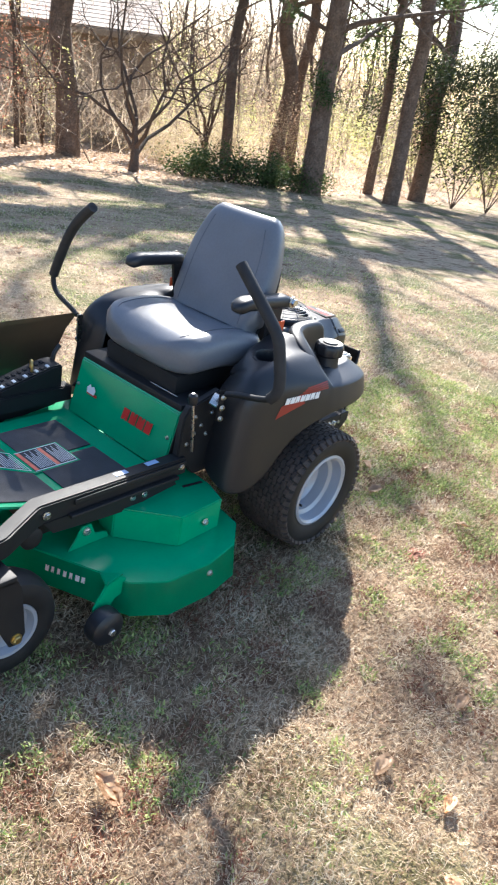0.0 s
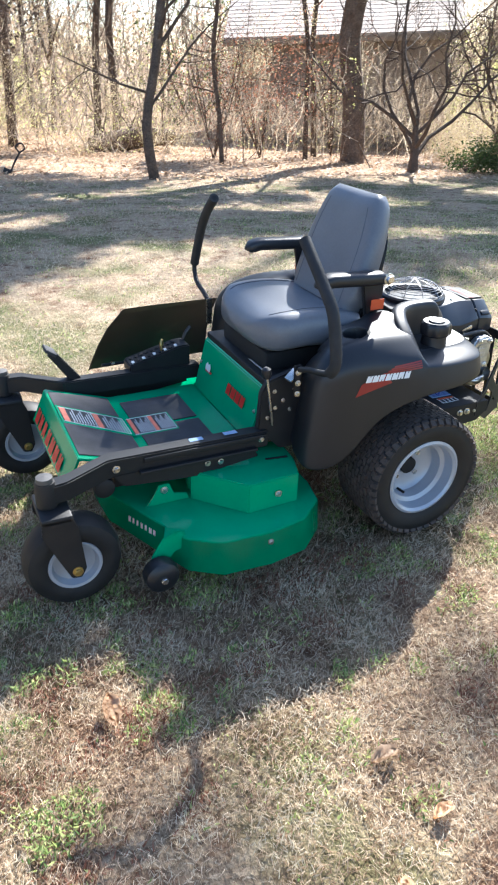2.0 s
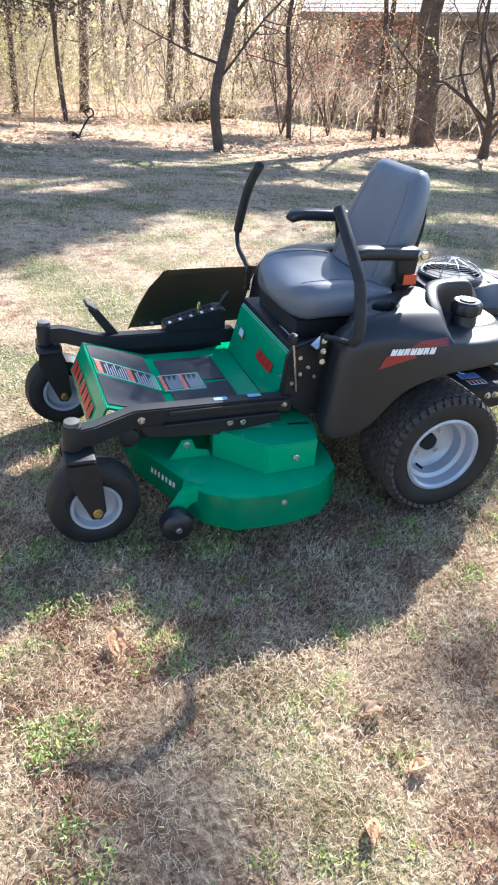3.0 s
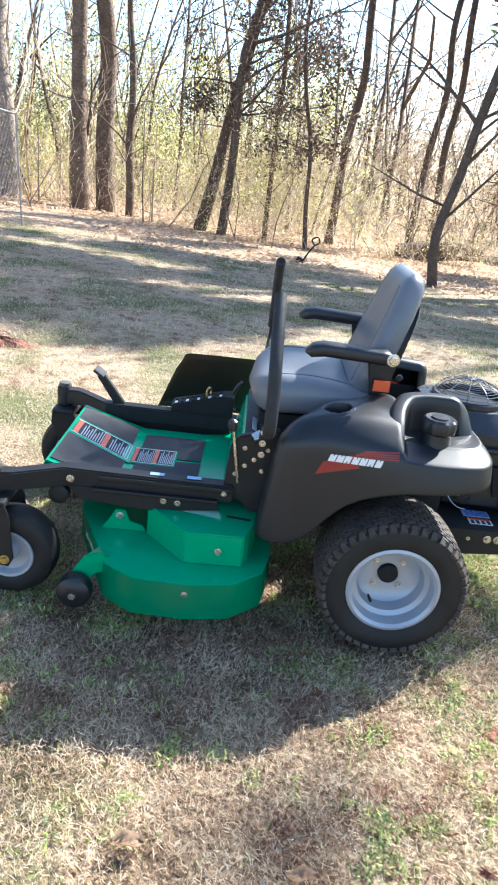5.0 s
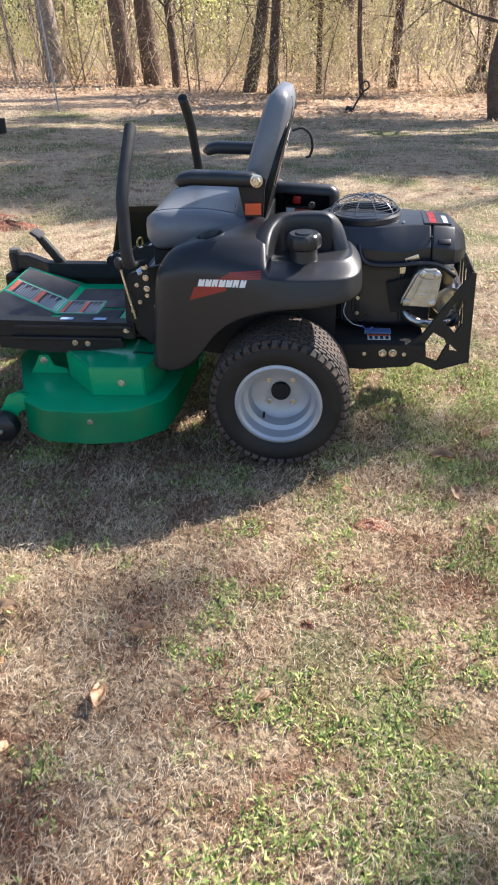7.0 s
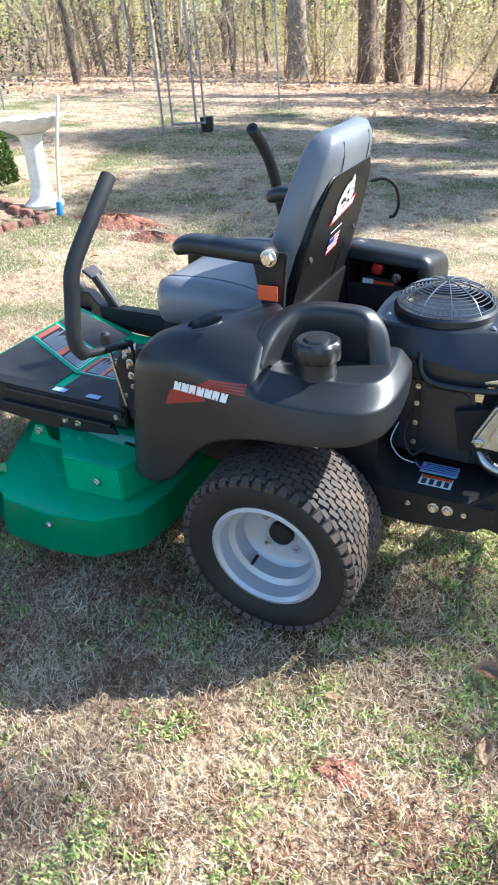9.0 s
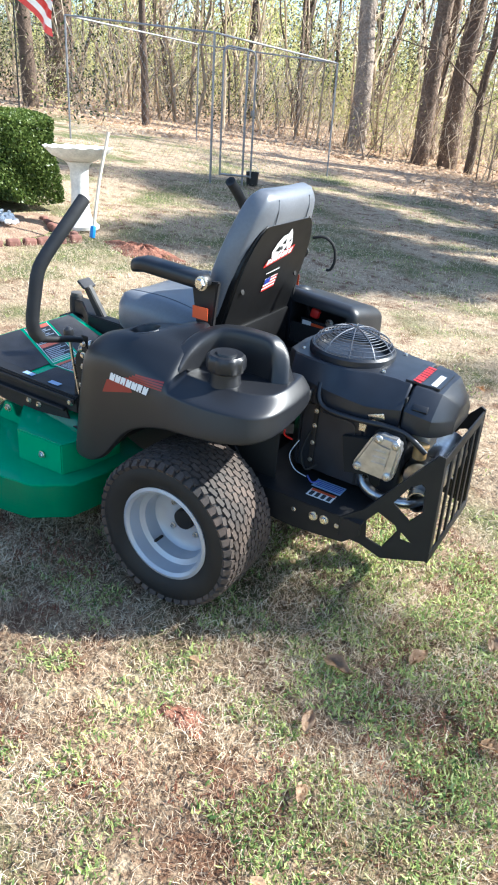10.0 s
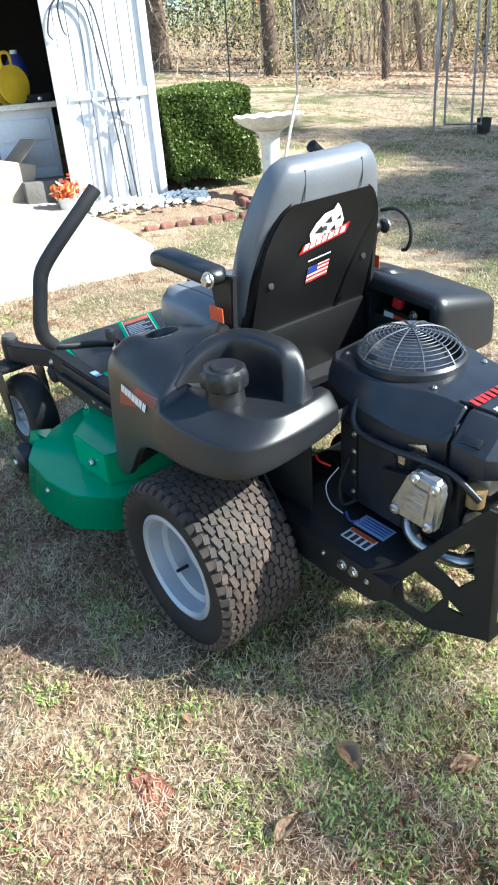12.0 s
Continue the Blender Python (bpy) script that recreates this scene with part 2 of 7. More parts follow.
def tube(pts, r, seg=10, n=5, into=None, caps=True):
    bm = into if into is not None else bmesh.new()
    path = smooth_path(pts, n) if n > 1 else [Vector(p) for p in pts]
    radii = r if isinstance(r, (list, tuple)) else [r]
    u = None
    rings = []
    for i, p in enumerate(path):
        d = (path[min(i + 1, len(path) - 1)] - path[max(i - 1, 0)])
        if d.length < 1e-9:
            d = Vector((0, 0, 1))
        d.normalize()
        if u is None:
            u, v = frame_of(d)
        else:
            u = (u - d * u.dot(d)).normalized()
            v = d.cross(u)
        f = i / max(1, len(path) - 1) * (len(radii) - 1)
        k = min(int(f), len(radii) - 1)
        rad = radii[k] + (radii[min(k + 1, len(radii) - 1)] - radii[k]) * (f - k)
        rings.append(ring_verts(bm, p, u, v, rad, seg))
    for a, b in zip(rings, rings[1:]):
        bridge(bm, a, b)
    if caps:
        bm.faces.new(rings[0][::-1])
        bm.faces.new(rings[-1])
    return bm


def lathe(profile, origin, axis, seg=32, into=None, closed=False, first_cap=True):
    """profile: (radius, height along the axis) pairs."""
    bm = into if into is not None else bmesh.new()
    axis = Vector(axis).normalized()
    u, v = frame_of(axis)
    rings = []
    for r, h in profile:
        c = Vector(origin) + axis * h
        rings.append(ring_verts(bm, c, u, v, max(r, 0.0004), seg))
    for a, b in zip(rings, rings[1:]):
        bridge(bm, a, b)
    if closed:
        bridge(bm, rings[-1], rings[0])
    else:
        if first_cap:
            bm.faces.new(rings[0][::-1])
        bm.faces.new(rings[-1])
    bmesh.ops.recalc_face_normals(bm, faces=bm.faces)
    return bm


def slab_of(pts, vec, bev=0.002, into=None, seg=2):
    """A plate: the flat polygon pts, thickened along vec."""
    bm = bmesh.new()
    vs = [bm.verts.new(p) for p in pts]
    f = bm.faces.new(vs)
    e = bmesh.ops.extrude_face_region(bm, geom=[f])
    bmesh.ops.translate(bm, vec=Vector(vec), verts=[g for g in e["geom"] if isinstance(g, bmesh.types.BMVert)])
    bmesh.ops.recalc_face_normals(bm, faces=bm.faces)
    if bev:
        bmesh.ops.bevel(bm, geom=list(bm.edges), offset=bev, segments=seg, affect="EDGES", clamp_overlap=True)
    return join(into, bm)


def bolt(c, axis, r=0.011, into=None):
    """A hex head on a round flange."""
    bm = into if into is not None else bmesh.new()
    lathe([(r * 1.25, 0), (r * 1.25, r * 0.25), (r * 1.0, r * 0.3)], c, axis, 14, bm)
    lathe([(r * 0.95, r * 0.2), (r * 0.95, r * 0.75), (r * 0.8, r * 0.95)], c, axis, 6, bm)
    return bm


def loft(rows, into=None, closed_u=False):
    bm = into if into is not None else bmesh.new()
    vs = [[bm.verts.new(p) for p in r] for r in rows]
    for a, b in zip(vs, vs[1:]):
        for i in range(len(a) - 1):
            bm.faces.new((a[i], a[i + 1], b[i + 1], b[i]))
        if closed_u:
            bm.faces.new((a[-1], a[0], b[0], b[-1]))
    return bm


def raw_mesh(name, verts, faces, mats, label, category, kind="stuff", smooth=False):
    me = bpy.data.meshes.new(name)
    verts = np.asarray(verts, dtype=np.float32)
    faces = np.asarray(faces, dtype=np.int32)
    k = faces.shape[1]
    me.vertices.add(len(verts))
    me.vertices.foreach_set("co", verts.ravel())
    me.loops.add(faces.size)
    me.loops.foreach_set("vertex_index", faces.ravel())
    me.polygons.add(len(faces))
    me.polygons.foreach_set("loop_start", np.arange(0, faces.size, k, dtype=np.int32))
    me.update(calc_edges=True)
    for m in (mats if isinstance(mats, (list, tuple)) else [mats]):
        me.materials.append(m)
    if smooth:
        me.shade_smooth()
    return tagged(new(name, me), label, category, kind=kind)


# ---- ground ----
def rise(x, y):
    """Height of the lawn over the plane that the mower stands on."""
    r = np.hypot(x, y)
    k = np.clip((r - 3) / 6, 0, 1)
    k = k * k * (3 - 2 * k)
    far = np.clip((r - 30) / 60, 0, 1)
    return k * (np.where(x < 0, -0.05, -0.03) * x - 0.042 * y + 0.1) * (1 - far) + far * np.minimum(1.5, 0.0 * x)


def place(x, y, up=0.0):
    return SLOPE @ Vector((x, y, float(rise(np.float64(x), np.float64(y))))) + Vector((0, 0, up))


S3 = np.array(SLOPE.to_3x3())


def to_world(p):
    return np.asarray(p) @ S3.T


def build_ground():
    near = np.concatenate([np.linspace(-6, 6, 121)])
    far = 6 + 300 * (np.linspace(0, 1, 60)[1:] ** 2.6)
    ax = np.concatenate([-far[::-1], near, far])
    X, Y = np.meshgrid(ax, ax)
    Z = rise(X, Y)
    rng = np.random.RandomState(3)
    bumps = sum(a * np.sin(kx * X + ky * Y + ph) for a, kx, ky, ph in zip(rng.uniform(.002, .005, 10), rng.uniform(-5, 5, 10), rng.uniform(-5, 5, 10), rng.uniform(0, 6, 10)))
    Z = Z + bumps * np.exp(-np.hypot(X, Y) / 9) - 0.012
    P = to_world(np.stack([X.ravel(), Y.ravel(), Z.ravel()], 1))
    n = len(ax)
    idx = np.arange(n * n).reshape(n, n)
    F = np.stack([idx[:-1, :-1].ravel(), idx[:-1, 1:].ravel(), idx[1:, 1:].ravel(), idx[1:, :-1].ravel()], 1)
    return raw_mesh("ground", P, F, GROUNDM, "dormant straw and green lawn running into leaf-strewn woodland", "ground", "structure", True)


def ground_material():
    m = bpy.data.materials.new("lawn soil and thatch")
    m.use_nodes = True
    n, l = m.node_tree.nodes, m.node_tree.links
    p = n["Principled BSDF"]
    p.inputs["Roughness"].default_value = 0.95
    p.inputs["Specular IOR Level"].default_value = 0.15
    co = n.new("ShaderNodeTexCoord")

    def tex(scale, detail=6.0):
        t = n.new("ShaderNodeTexNoise")
        t.inputs["Scale"].default_value, t.inputs["Detail"].default_value = scale, detail
        l.new(co.outputs["Object"], t.inputs["Vector"])
        return t.outputs["Fac"]

    def span(fac, lo, hi):
        r = n.new("ShaderNodeMapRange")
        r.inputs[1].default_value, r.inputs[2].default_value = lo, hi
        l.new(fac, r.inputs[0])
        return r.outputs[0]

    def mix(fac, a, b):
        x = n.new("ShaderNodeMix")
        x.data_type = "RGBA"
        l.new(fac, x.inputs[0])
        for s, v in ((6, a), (7, b)):
            if isinstance(v, tuple):
                x.inputs[s].default_value = (*v, 1)
            else:
                l.new(v, x.inputs[s])
        return x.outputs[2]

    straw = mix(span(tex(45), 0.35, 0.65), (0.13, 0.085, 0.052), (0.36, 0.275, 0.18))
    sep = n.new("ShaderNodeSeparateXYZ")
    l.new(co.outputs["Object"], sep.inputs[0])
    # paler thatch mix, blended in from y 0.3 to 2.2, nearer the blade colour
    thatch = mix(span(tex(30), 0.35, 0.65), (0.26, 0.195, 0.13), (0.45, 0.355, 0.245))
    straw = mix(span(sep.outputs["Y"], 0.3, 2.2), straw, thatch)
    soil = mix(span(tex(7), 0.5, 0.68), straw, (0.14, 0.075, 0.045))
    green = mix(span(tex(1.3), 0.48, 0.62), soil, mix(span(tex(60), 0.4, 0.6), (0.08, 0.09, 0.035), (0.17, 0.165, 0.075)))
    litter = mix(span(tex(14, 8), 0.38, 0.62), (0.24, 0.14, 0.075), (0.58, 0.43, 0.3))
    add = n.new("ShaderNodeMath")
    add.operation = "ADD"
    l.new(sep.outputs["Y"], add.inputs[0])
    l.new(tex(0.5), add.inputs[1])
    lawn_end = span(add.outputs[0], 10.9, 11.9)
    l.new(mix(lawn_end, green, litter), p.inputs["Base Color"])
    b = n.new("ShaderNodeBump")
    b.inputs["Strength"].default_value, b.inputs["Distance"].default_value = 0.7, 0.03
    l.new(tex(70), b.inputs["Height"])
    l.new(b.outputs["Normal"], p.inputs["Normal"])
    return m


GROUNDM = ground_material()
ground = build_ground()


# ---- lawn ----
def ribbons(p, r, sides):
    """Slivers along polylines p (n, k, 3) with radii r (n, k): flat for two sides, three-cornered for three."""
    n, k = p.shape[:2]
    d = p[:, -1] - p[:, 0]
    a = np.cross(d, np.array([0.31, 0.17, 0.93]) + 0 * d)
    a /= np.linalg.norm(a, axis=1)[:, None] + 1e-9
    b = np.cross(d, a)
    b /= np.linalg.norm(b, axis=1)[:, None] + 1e-9
    if sides == 2:
        offs = [a, -a]
    else:
        offs = [a, -.5 * a + .87 * b, -.5 * a - .87 * b]
    v = np.stack([p + o[:, None] * r[..., None] for o in offs], 2)
    idx = np.arange(n * k * sides).reshape(n, k, sides)
    f = []
    for s in range(sides if sides > 2 else 1):
        t = (s + 1) % sides
        f.append(np.stack([idx[:, :-1, s], idx[:, :-1, t], idx[:, 1:, t], idx[:, 1:, s]], -1).reshape(-1, 4))
    return v.reshape(-1, 3), np.concatenate(f)


def patchy(x, y, seed, scale):
    """Smooth pseudo-random field from a handful of waves, about -1 to 1."""
    rng = np.random.RandomState(seed)
    out = 0
    for k in range(9):
        a, f = rng.uniform(0, 2 * np.pi), scale * rng.uniform(0.4, 2.2)
        out = out + np.sin(f * (x * np.cos(a) + y * np.sin(a)) + rng.uniform(0, 6.3))
    return out / 3.0


def blades(name, regions, seed, lo, hi, width, mat, label, keep=None, lay=1.2, lift=0.0):
    """Grass: short bent blades, thick near the mower, larger and thinner sown far off."""
    rng = np.random.RandomState(seed)
    xs, ys, gain = [], [], []
    for x0, x1, y0, y1, n, g in regions:
        xs.append(rng.uniform(x0, x1, n))
        ys.append(rng.uniform(y0, y1, n))
        gain.append(np.full(n, g))
    x, y, gain = np.concatenate(xs), np.concatenate(ys), np.concatenate(gain)
    if keep is not None:
        ok = keep(x, y, rng)
        x, y, gain = x[ok], y[ok], gain[ok]
    n = len(x)
    ang = rng.uniform(0, 2 * np.pi, n)
    d = np.stack([np.cos(ang), np.sin(ang), np.zeros(n)], 1)
    s = np.stack([-np.sin(ang), np.cos(ang), rng.uniform(-.7, .7, n)], 1)
    ln = rng.uniform(lo, hi, (n, 1)) * gain[:, None] ** .5
    w = width * rng.uniform(.6, 1.5, (n, 1)) * gain[:, None]
    t1 = rng.uniform(.3, lay, (n, 1))
    t2 = t1 + rng.uniform(-.25, .5, (n, 1))
    up = np.array([[0, 0, 1.0]])
    tuft = .010 * np.clip(1 + patchy(x, y, seed + 7, 14.0), 0, 2.5)
    base = np.stack([x, y, rise(x, y) - .014 + lift + rng.uniform(0, 1, n) * tuft], 1)
    mid = base + (d * np.sin(t1) + up * np.cos(t1)) * ln * .55
    tip = mid + (d * np.sin(t2) + up * np.cos(t2)) * ln * .45
    tip[:, 2] = np.maximum(tip[:, 2], base[:, 2] + .003)
    v = np.stack([base - s * w, base + s * w, mid + s * w * .8, tip], 1).reshape(-1, 3)
    k = np.arange(n)[:, None] * 4
    f = np.concatenate([k + np.array([t]) for t in ((0, 1, 2), (0, 2, 3))], 0)
    return raw_mesh(name, to_world(v), f, mat, label, "grass")


STRAW = leaf_material("dormant grass blade", [(0.18, 0.11, 0.07), (0.38, 0.255, 0.165), (0.55, 0.405, 0.27), (0.67, 0.53, 0.365), (0.75, 0.63, 0.455), (0.84, 0.75, 0.58)], 0.48, 4.5, sway=0.48)
GREENB = leaf_material("green weed leaf", [(0.1, 0.17, 0.05), (0.23, 0.32, 0.09), (0.42, 0.48, 0.15), (0.62, 0.63, 0.27), (0.17, 0.27, 0.08)], 0.35, 4.0)
RUSTB = leaf_material("red-brown dead weed", [(0.14, 0.055, 0.035), (0.24, 0.1, 0.06), (0.32, 0.15, 0.09)], 0.3, 3.0)


def weedy(x, y, rng):
    """Small clumps of weeds, thicker towards the mower's rear and front corner."""
    f = .3 * patchy(x, y, 5, 2.2) + .7 * patchy(x, y, 6, 12.0) + .75 * patchy(x, y, 16, 38.0) + rng.normal(0, .5, len(x))
    behind = np.clip((x + .45) / 1.0, 0, 1) * (y < 2) + .8 * (x > 1.4) * (y > 2) * (y < 6)
    return f > 1.1 - 1.3 * behind - .35 * np.clip(y - 2, 0, 1)


def rusty(x, y, rng):
    f = .8 * patchy(x, y, 25, 4.0) + .8 * patchy(x, y, 26, 14.0) + rng.normal(0, .3, len(x))
    return f > 1.0 - .55 * np.clip((-.9 - x) / .5, 0, 1) * (y < -.8)


STRAWFAR = leaf_material("dormant grass blade seen in mass", [(0.36, 0.265, 0.185), (0.48, 0.375, 0.27), (0.59, 0.475, 0.35), (0.68, 0.575, 0.435)], 0.45, 1.6, sway=0.45)
LAWN = [(-3.0, 2.5, -2.35, 0.35, 340000, 1.0), (-3.0, 2.5, -3.6, -2.35, 25000, 1.8), (-3.4, -3.0, -2.35, .35, 8000, 1.8)]
BEYOND = [(-3.8, 3.6, 0.35, 3.2, 70000, 1.7), (-6.0, 6.5, 3.2, 7.0, 48000, 2.3), (-8.5, 14.0, 7.0, 12.5, 30000, 3.2), (2.5, 6.0, -3.6, 3.2, 26000, 2.6)]
blades("grass", LAWN, 61, .012, .036, .00095, STRAW, "short dormant straw-coloured lawn grass", None, 1.5)
def straw_curls():
    """Long thin dead blades lying curled over the turf."""
    rng = np.random.RandomState(66)
    n = 84000
    x, y = rng.uniform(-3.0, 2.5, n), rng.uniform(-2.35, .5, n)
    ok = patchy(x, y, 67, 6.0) + rng.normal(0, .7, n) > -.5
    x, y = x[ok], y[ok]
    n = len(x)
    az, turn = rng.uniform(0, 6.3, n), rng.normal(0, 1.3, n)
    t0, t1 = rng.uniform(.3, 1.35, n), rng.uniform(1.2, 2.1, n)
    ln = rng.uniform(.018, .042, n)
    z0 = rise(x, y)
    pts = [np.stack([x, y, z0 + rng.uniform(-.004, .012, n)], 1)]
    for i in range(1, 4):
        f = i / 3
        tilt, ang = t0 + (t1 - t0) * f, az + turn * f
        q = pts[-1] + np.stack([np.cos(ang) * np.sin(tilt), np.sin(ang) * np.sin(tilt), np.cos(tilt)], 1) * (ln / 3)[:, None]
        q[:, 2] = np.maximum(q[:, 2], z0 + .004)
        pts.append(q)
    r = .00052 * rng.uniform(.7, 1.5, (n, 1)) * np.array([[.8, 1, .9, .25]])
    v, f = ribbons(np.stack(pts, 1), r, 2)
    raw_mesh("straw_curls", to_world(v), f, CURL, "long pale dead grass blades curled over the turf", "grass")


CURL = leaf_material("bleached dead blade", [(0.34, 0.21, 0.135), (0.48, 0.33, 0.22), (0.6, 0.455, 0.32), (0.7, 0.575, 0.42), (0.8, 0.7, 0.54)], 0.4, 3.0, sway=0.4)
straw_curls()
blades("grass_beyond", BEYOND, 64, .014, .036, .00085, STRAWFAR, "short dormant lawn grass further off", None, 1.55)
blades("weeds", [(-3.0, 2.5, -2.35, 0.35, 330000, 1.0), (-5, 5, 0.35, 5.0, 42000, 1.5), (-8, 12, 5.0, 11.5, 26000, 2.2)], 62, .010, .024, .0023, GREENB, "low green weeds in patches through the lawn", weedy, 1.35, .010)
blades("dead_weeds", [(-3.0, 2.5, -2.35, 0.35, 160000, 1.0)], 63, .012, .03, .0018, RUSTB, "red-brown dead weeds in patches through the lawn", rusty, 1.4, .005)


# ---- woods ----
def limb(bm, start, direction, length, r0, rng, depth, spread=0.6, wobble=0.12, droop=0.0, seg=6, kids=4, tips=None):
    """A tapered limb with side limbs, down to twigs."""
    pts, d, p = [Vector(start)], Vector(direction).normalized(), Vector(start)
    n = 6 if depth > 0 else 4
    for i in range(n):
        d = (d + Vector((rng.uniform(-1, 1), rng.uniform(-1, 1), rng.uniform(-1, 1) - droop)) * wobble).normalized()
        p = p + d * (length / n)
        pts.append(p.copy())
    tube(pts, [r0, r0 * 0.75, r0 * 0.5, r0 * 0.22], seg, 1, bm, caps=False)
    if tips is not None and depth <= 1:
        tips.extend(pts[2:])
    if depth <= 0:
        return
    for k in range(kids):
        f = rng.uniform(0.3, 0.95)
        i = min(int(f * n), n - 1)
        q = pts[i].lerp(pts[i + 1], f * n - i)
        axis = (pts[i + 1] - pts[i]).normalized()
        u, v = frame_of(axis)
        a = rng.uniform(0, 2 * math.pi)
        side = (axis * rng.uniform(0.35, 0.9) + (u * math.cos(a) + v * math.sin(a)) * spread * 1.3).normalized()
        limb(bm, q, side, length * rng.uniform(0.35, 0.62), r0 * (1 - 0.65 * f) * rng.uniform(0.4, 0.65), rng, depth - 1, spread, wobble * 1.3, droop, max(3, seg - 2), kids, tips)


def leaf_cloud(points, count, size, spread, rng, flat=0.4):
    """Small bent leaves scattered round points: vertices and faces."""
    pts = np.array([tuple(p) for p in points])
    c = pts[rng.randint(0, len(pts), count)] + rng.normal(0, spread, (count, 3))
    a = rng.normal(0, 1, (count, 3))
    a /= np.linalg.norm(a, axis=1)[:, None]
    b = np.cross(a, rng.normal(0, 1, (count, 3)))
    b /= np.linalg.norm(b, axis=1)[:, None]
    s = size * rng.uniform(0.6, 1.3, (count, 1))
    v = np.stack([c - a * s, c + b * s * flat, c + a * s, c - b * s * flat], 1).reshape(-1, 3)
    return v, np.arange(count * 4).reshape(-1, 4)


def foliage(name, points, count, size, spread, mats, parent, seed, label="", flat=0.4):
    rng = np.random.RandomState(seed)
    if len(points) > 60:
        points = [points[i] for i in rng.choice(len(points), max(30, len(points) // 5), replace=False)]
    v, f = leaf_cloud(points, count, size, spread, rng, flat)
    ob = raw_mesh(name, v, f, mats, label, "", "")
    ob.parent = parent
    return ob


def tree(x, y, height, r, seed, lean=(0, 0), bark=None, fork=None, limbs=6, first=0.35, depth=2, label="", flare=1.25, leaves=None, llen=0.3, group="", droop=0.0, up=0.5, kids=4, low=(), high=(), spine=(), boughs=(), sprigs=()):
    """trunk with root flare, limbs and a bare or leafy crown."""
    rng = random.Random(seed)
    base = place(x, y, -0.15)
    root = tagged(new("tree"), label, "tree", group)
    root.location = base
    bm = bmesh.new()
    pts = []
    for i in range(10):
        f = i / 9
        w = 0.012 * height
        pts.append(Vector((lean[0] * height * f + (rng.uniform(-w, w) if i > 1 else 0), lean[1] * height * f + (rng.uniform(-w, w) if i > 1 else 0), height * f)))
    if spine:
        zs, off = [q[0] for q in spine], [q[1] for q in spine]
        pts = [Vector((float(np.interp(height * i / 9, zs, off)), 0.02 * i, height * i / 9)) for i in range(10)]
    tube(pts, [r * flare, r * 1.02, r * 0.96, r * 0.9, r * 0.8, r * 0.65, r * 0.45, r * 0.2], 12, 3, bm)
    part("trunk", bm, bark or BARK, root, angle=80)
    bm, tips = bmesh.new(), []
    for z, d, ln, rad in low:
        limb(bm, pts[0].lerp(pts[-1], z / height), d, ln, rad, rng, 2, 0.7, 0.15, 0.0, 6, 5, tips)
    if low and leaves:
        # dead leaves hold on to the low limbs only
        foliage("dead_foliage", tips, *leaves[1:4], leaves[0], root, seed)
        leaves = None
    for z, d, ln, rad in boughs:
        i = min(int(z / height * 9), 8)
        limb(bm, pts[i].lerp(pts[i + 1], z / height * 9 - i), d, ln, rad, rng, 2, 0.6, 0.16, 0.0, 7, 5)
    for k in range(limbs):
        f = first + (0.97 - first) * (k + rng.random() * 0.7) / limbs
        i = min(int(f * 9), 8)
        q = pts[i].lerp(pts[i + 1], f * 9 - i)
        a = rng.uniform(0, 2 * math.pi)
        d = Vector((math.cos(a), math.sin(a), up + rng.uniform(-0.3, 0.4)))
        limb(bm, q, d, height * llen * (1.15 - 0.6 * f), r * (1 - 0.75 * f) * rng.uniform(0.32, 0.5), rng, depth, tips=tips, droop=droop, kids=kids)
    if sprigs:
        foliage("needle_sprig", [Vector(q) for q in sprigs], 130 * len(sprigs), .1, .14, PINEN, root, seed + 70, "drooping green needle sprigs", .14)
    # tufts added out of sight only for the shadows they throw
    tufts = [SLOPE @ Vector(p) - base for p in high]
    for p in tufts:
        limb(bm, pts[-2], p - pts[-2], (p - pts[-2]).length, r * .12, rng, 0)
    if tufts:
        foliage("shade_foliage", tufts, 75 * len(tufts), .11, .12, PINEN, root, seed + 50, flat=.2)
    if limbs:
        part("crown", bm, bark or BARK, root, "bare winter branches")
    if leaves and tips:
        mat, count, size, spread = leaves[:4]
        flat = 0.4
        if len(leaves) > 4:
            # unseen needle tufts at a few limb ends, added to shade the lawn
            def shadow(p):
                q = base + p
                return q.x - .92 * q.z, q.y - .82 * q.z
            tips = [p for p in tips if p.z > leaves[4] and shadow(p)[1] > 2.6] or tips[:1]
            # tips are kept by where their shadow lands, leaving chosen ground sunlit
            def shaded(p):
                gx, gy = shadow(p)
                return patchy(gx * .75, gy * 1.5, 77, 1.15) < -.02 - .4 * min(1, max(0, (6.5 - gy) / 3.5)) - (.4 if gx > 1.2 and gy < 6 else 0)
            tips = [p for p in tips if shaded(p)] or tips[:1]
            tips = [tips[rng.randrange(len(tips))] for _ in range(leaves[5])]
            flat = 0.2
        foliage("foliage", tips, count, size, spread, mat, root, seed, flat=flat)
    return root


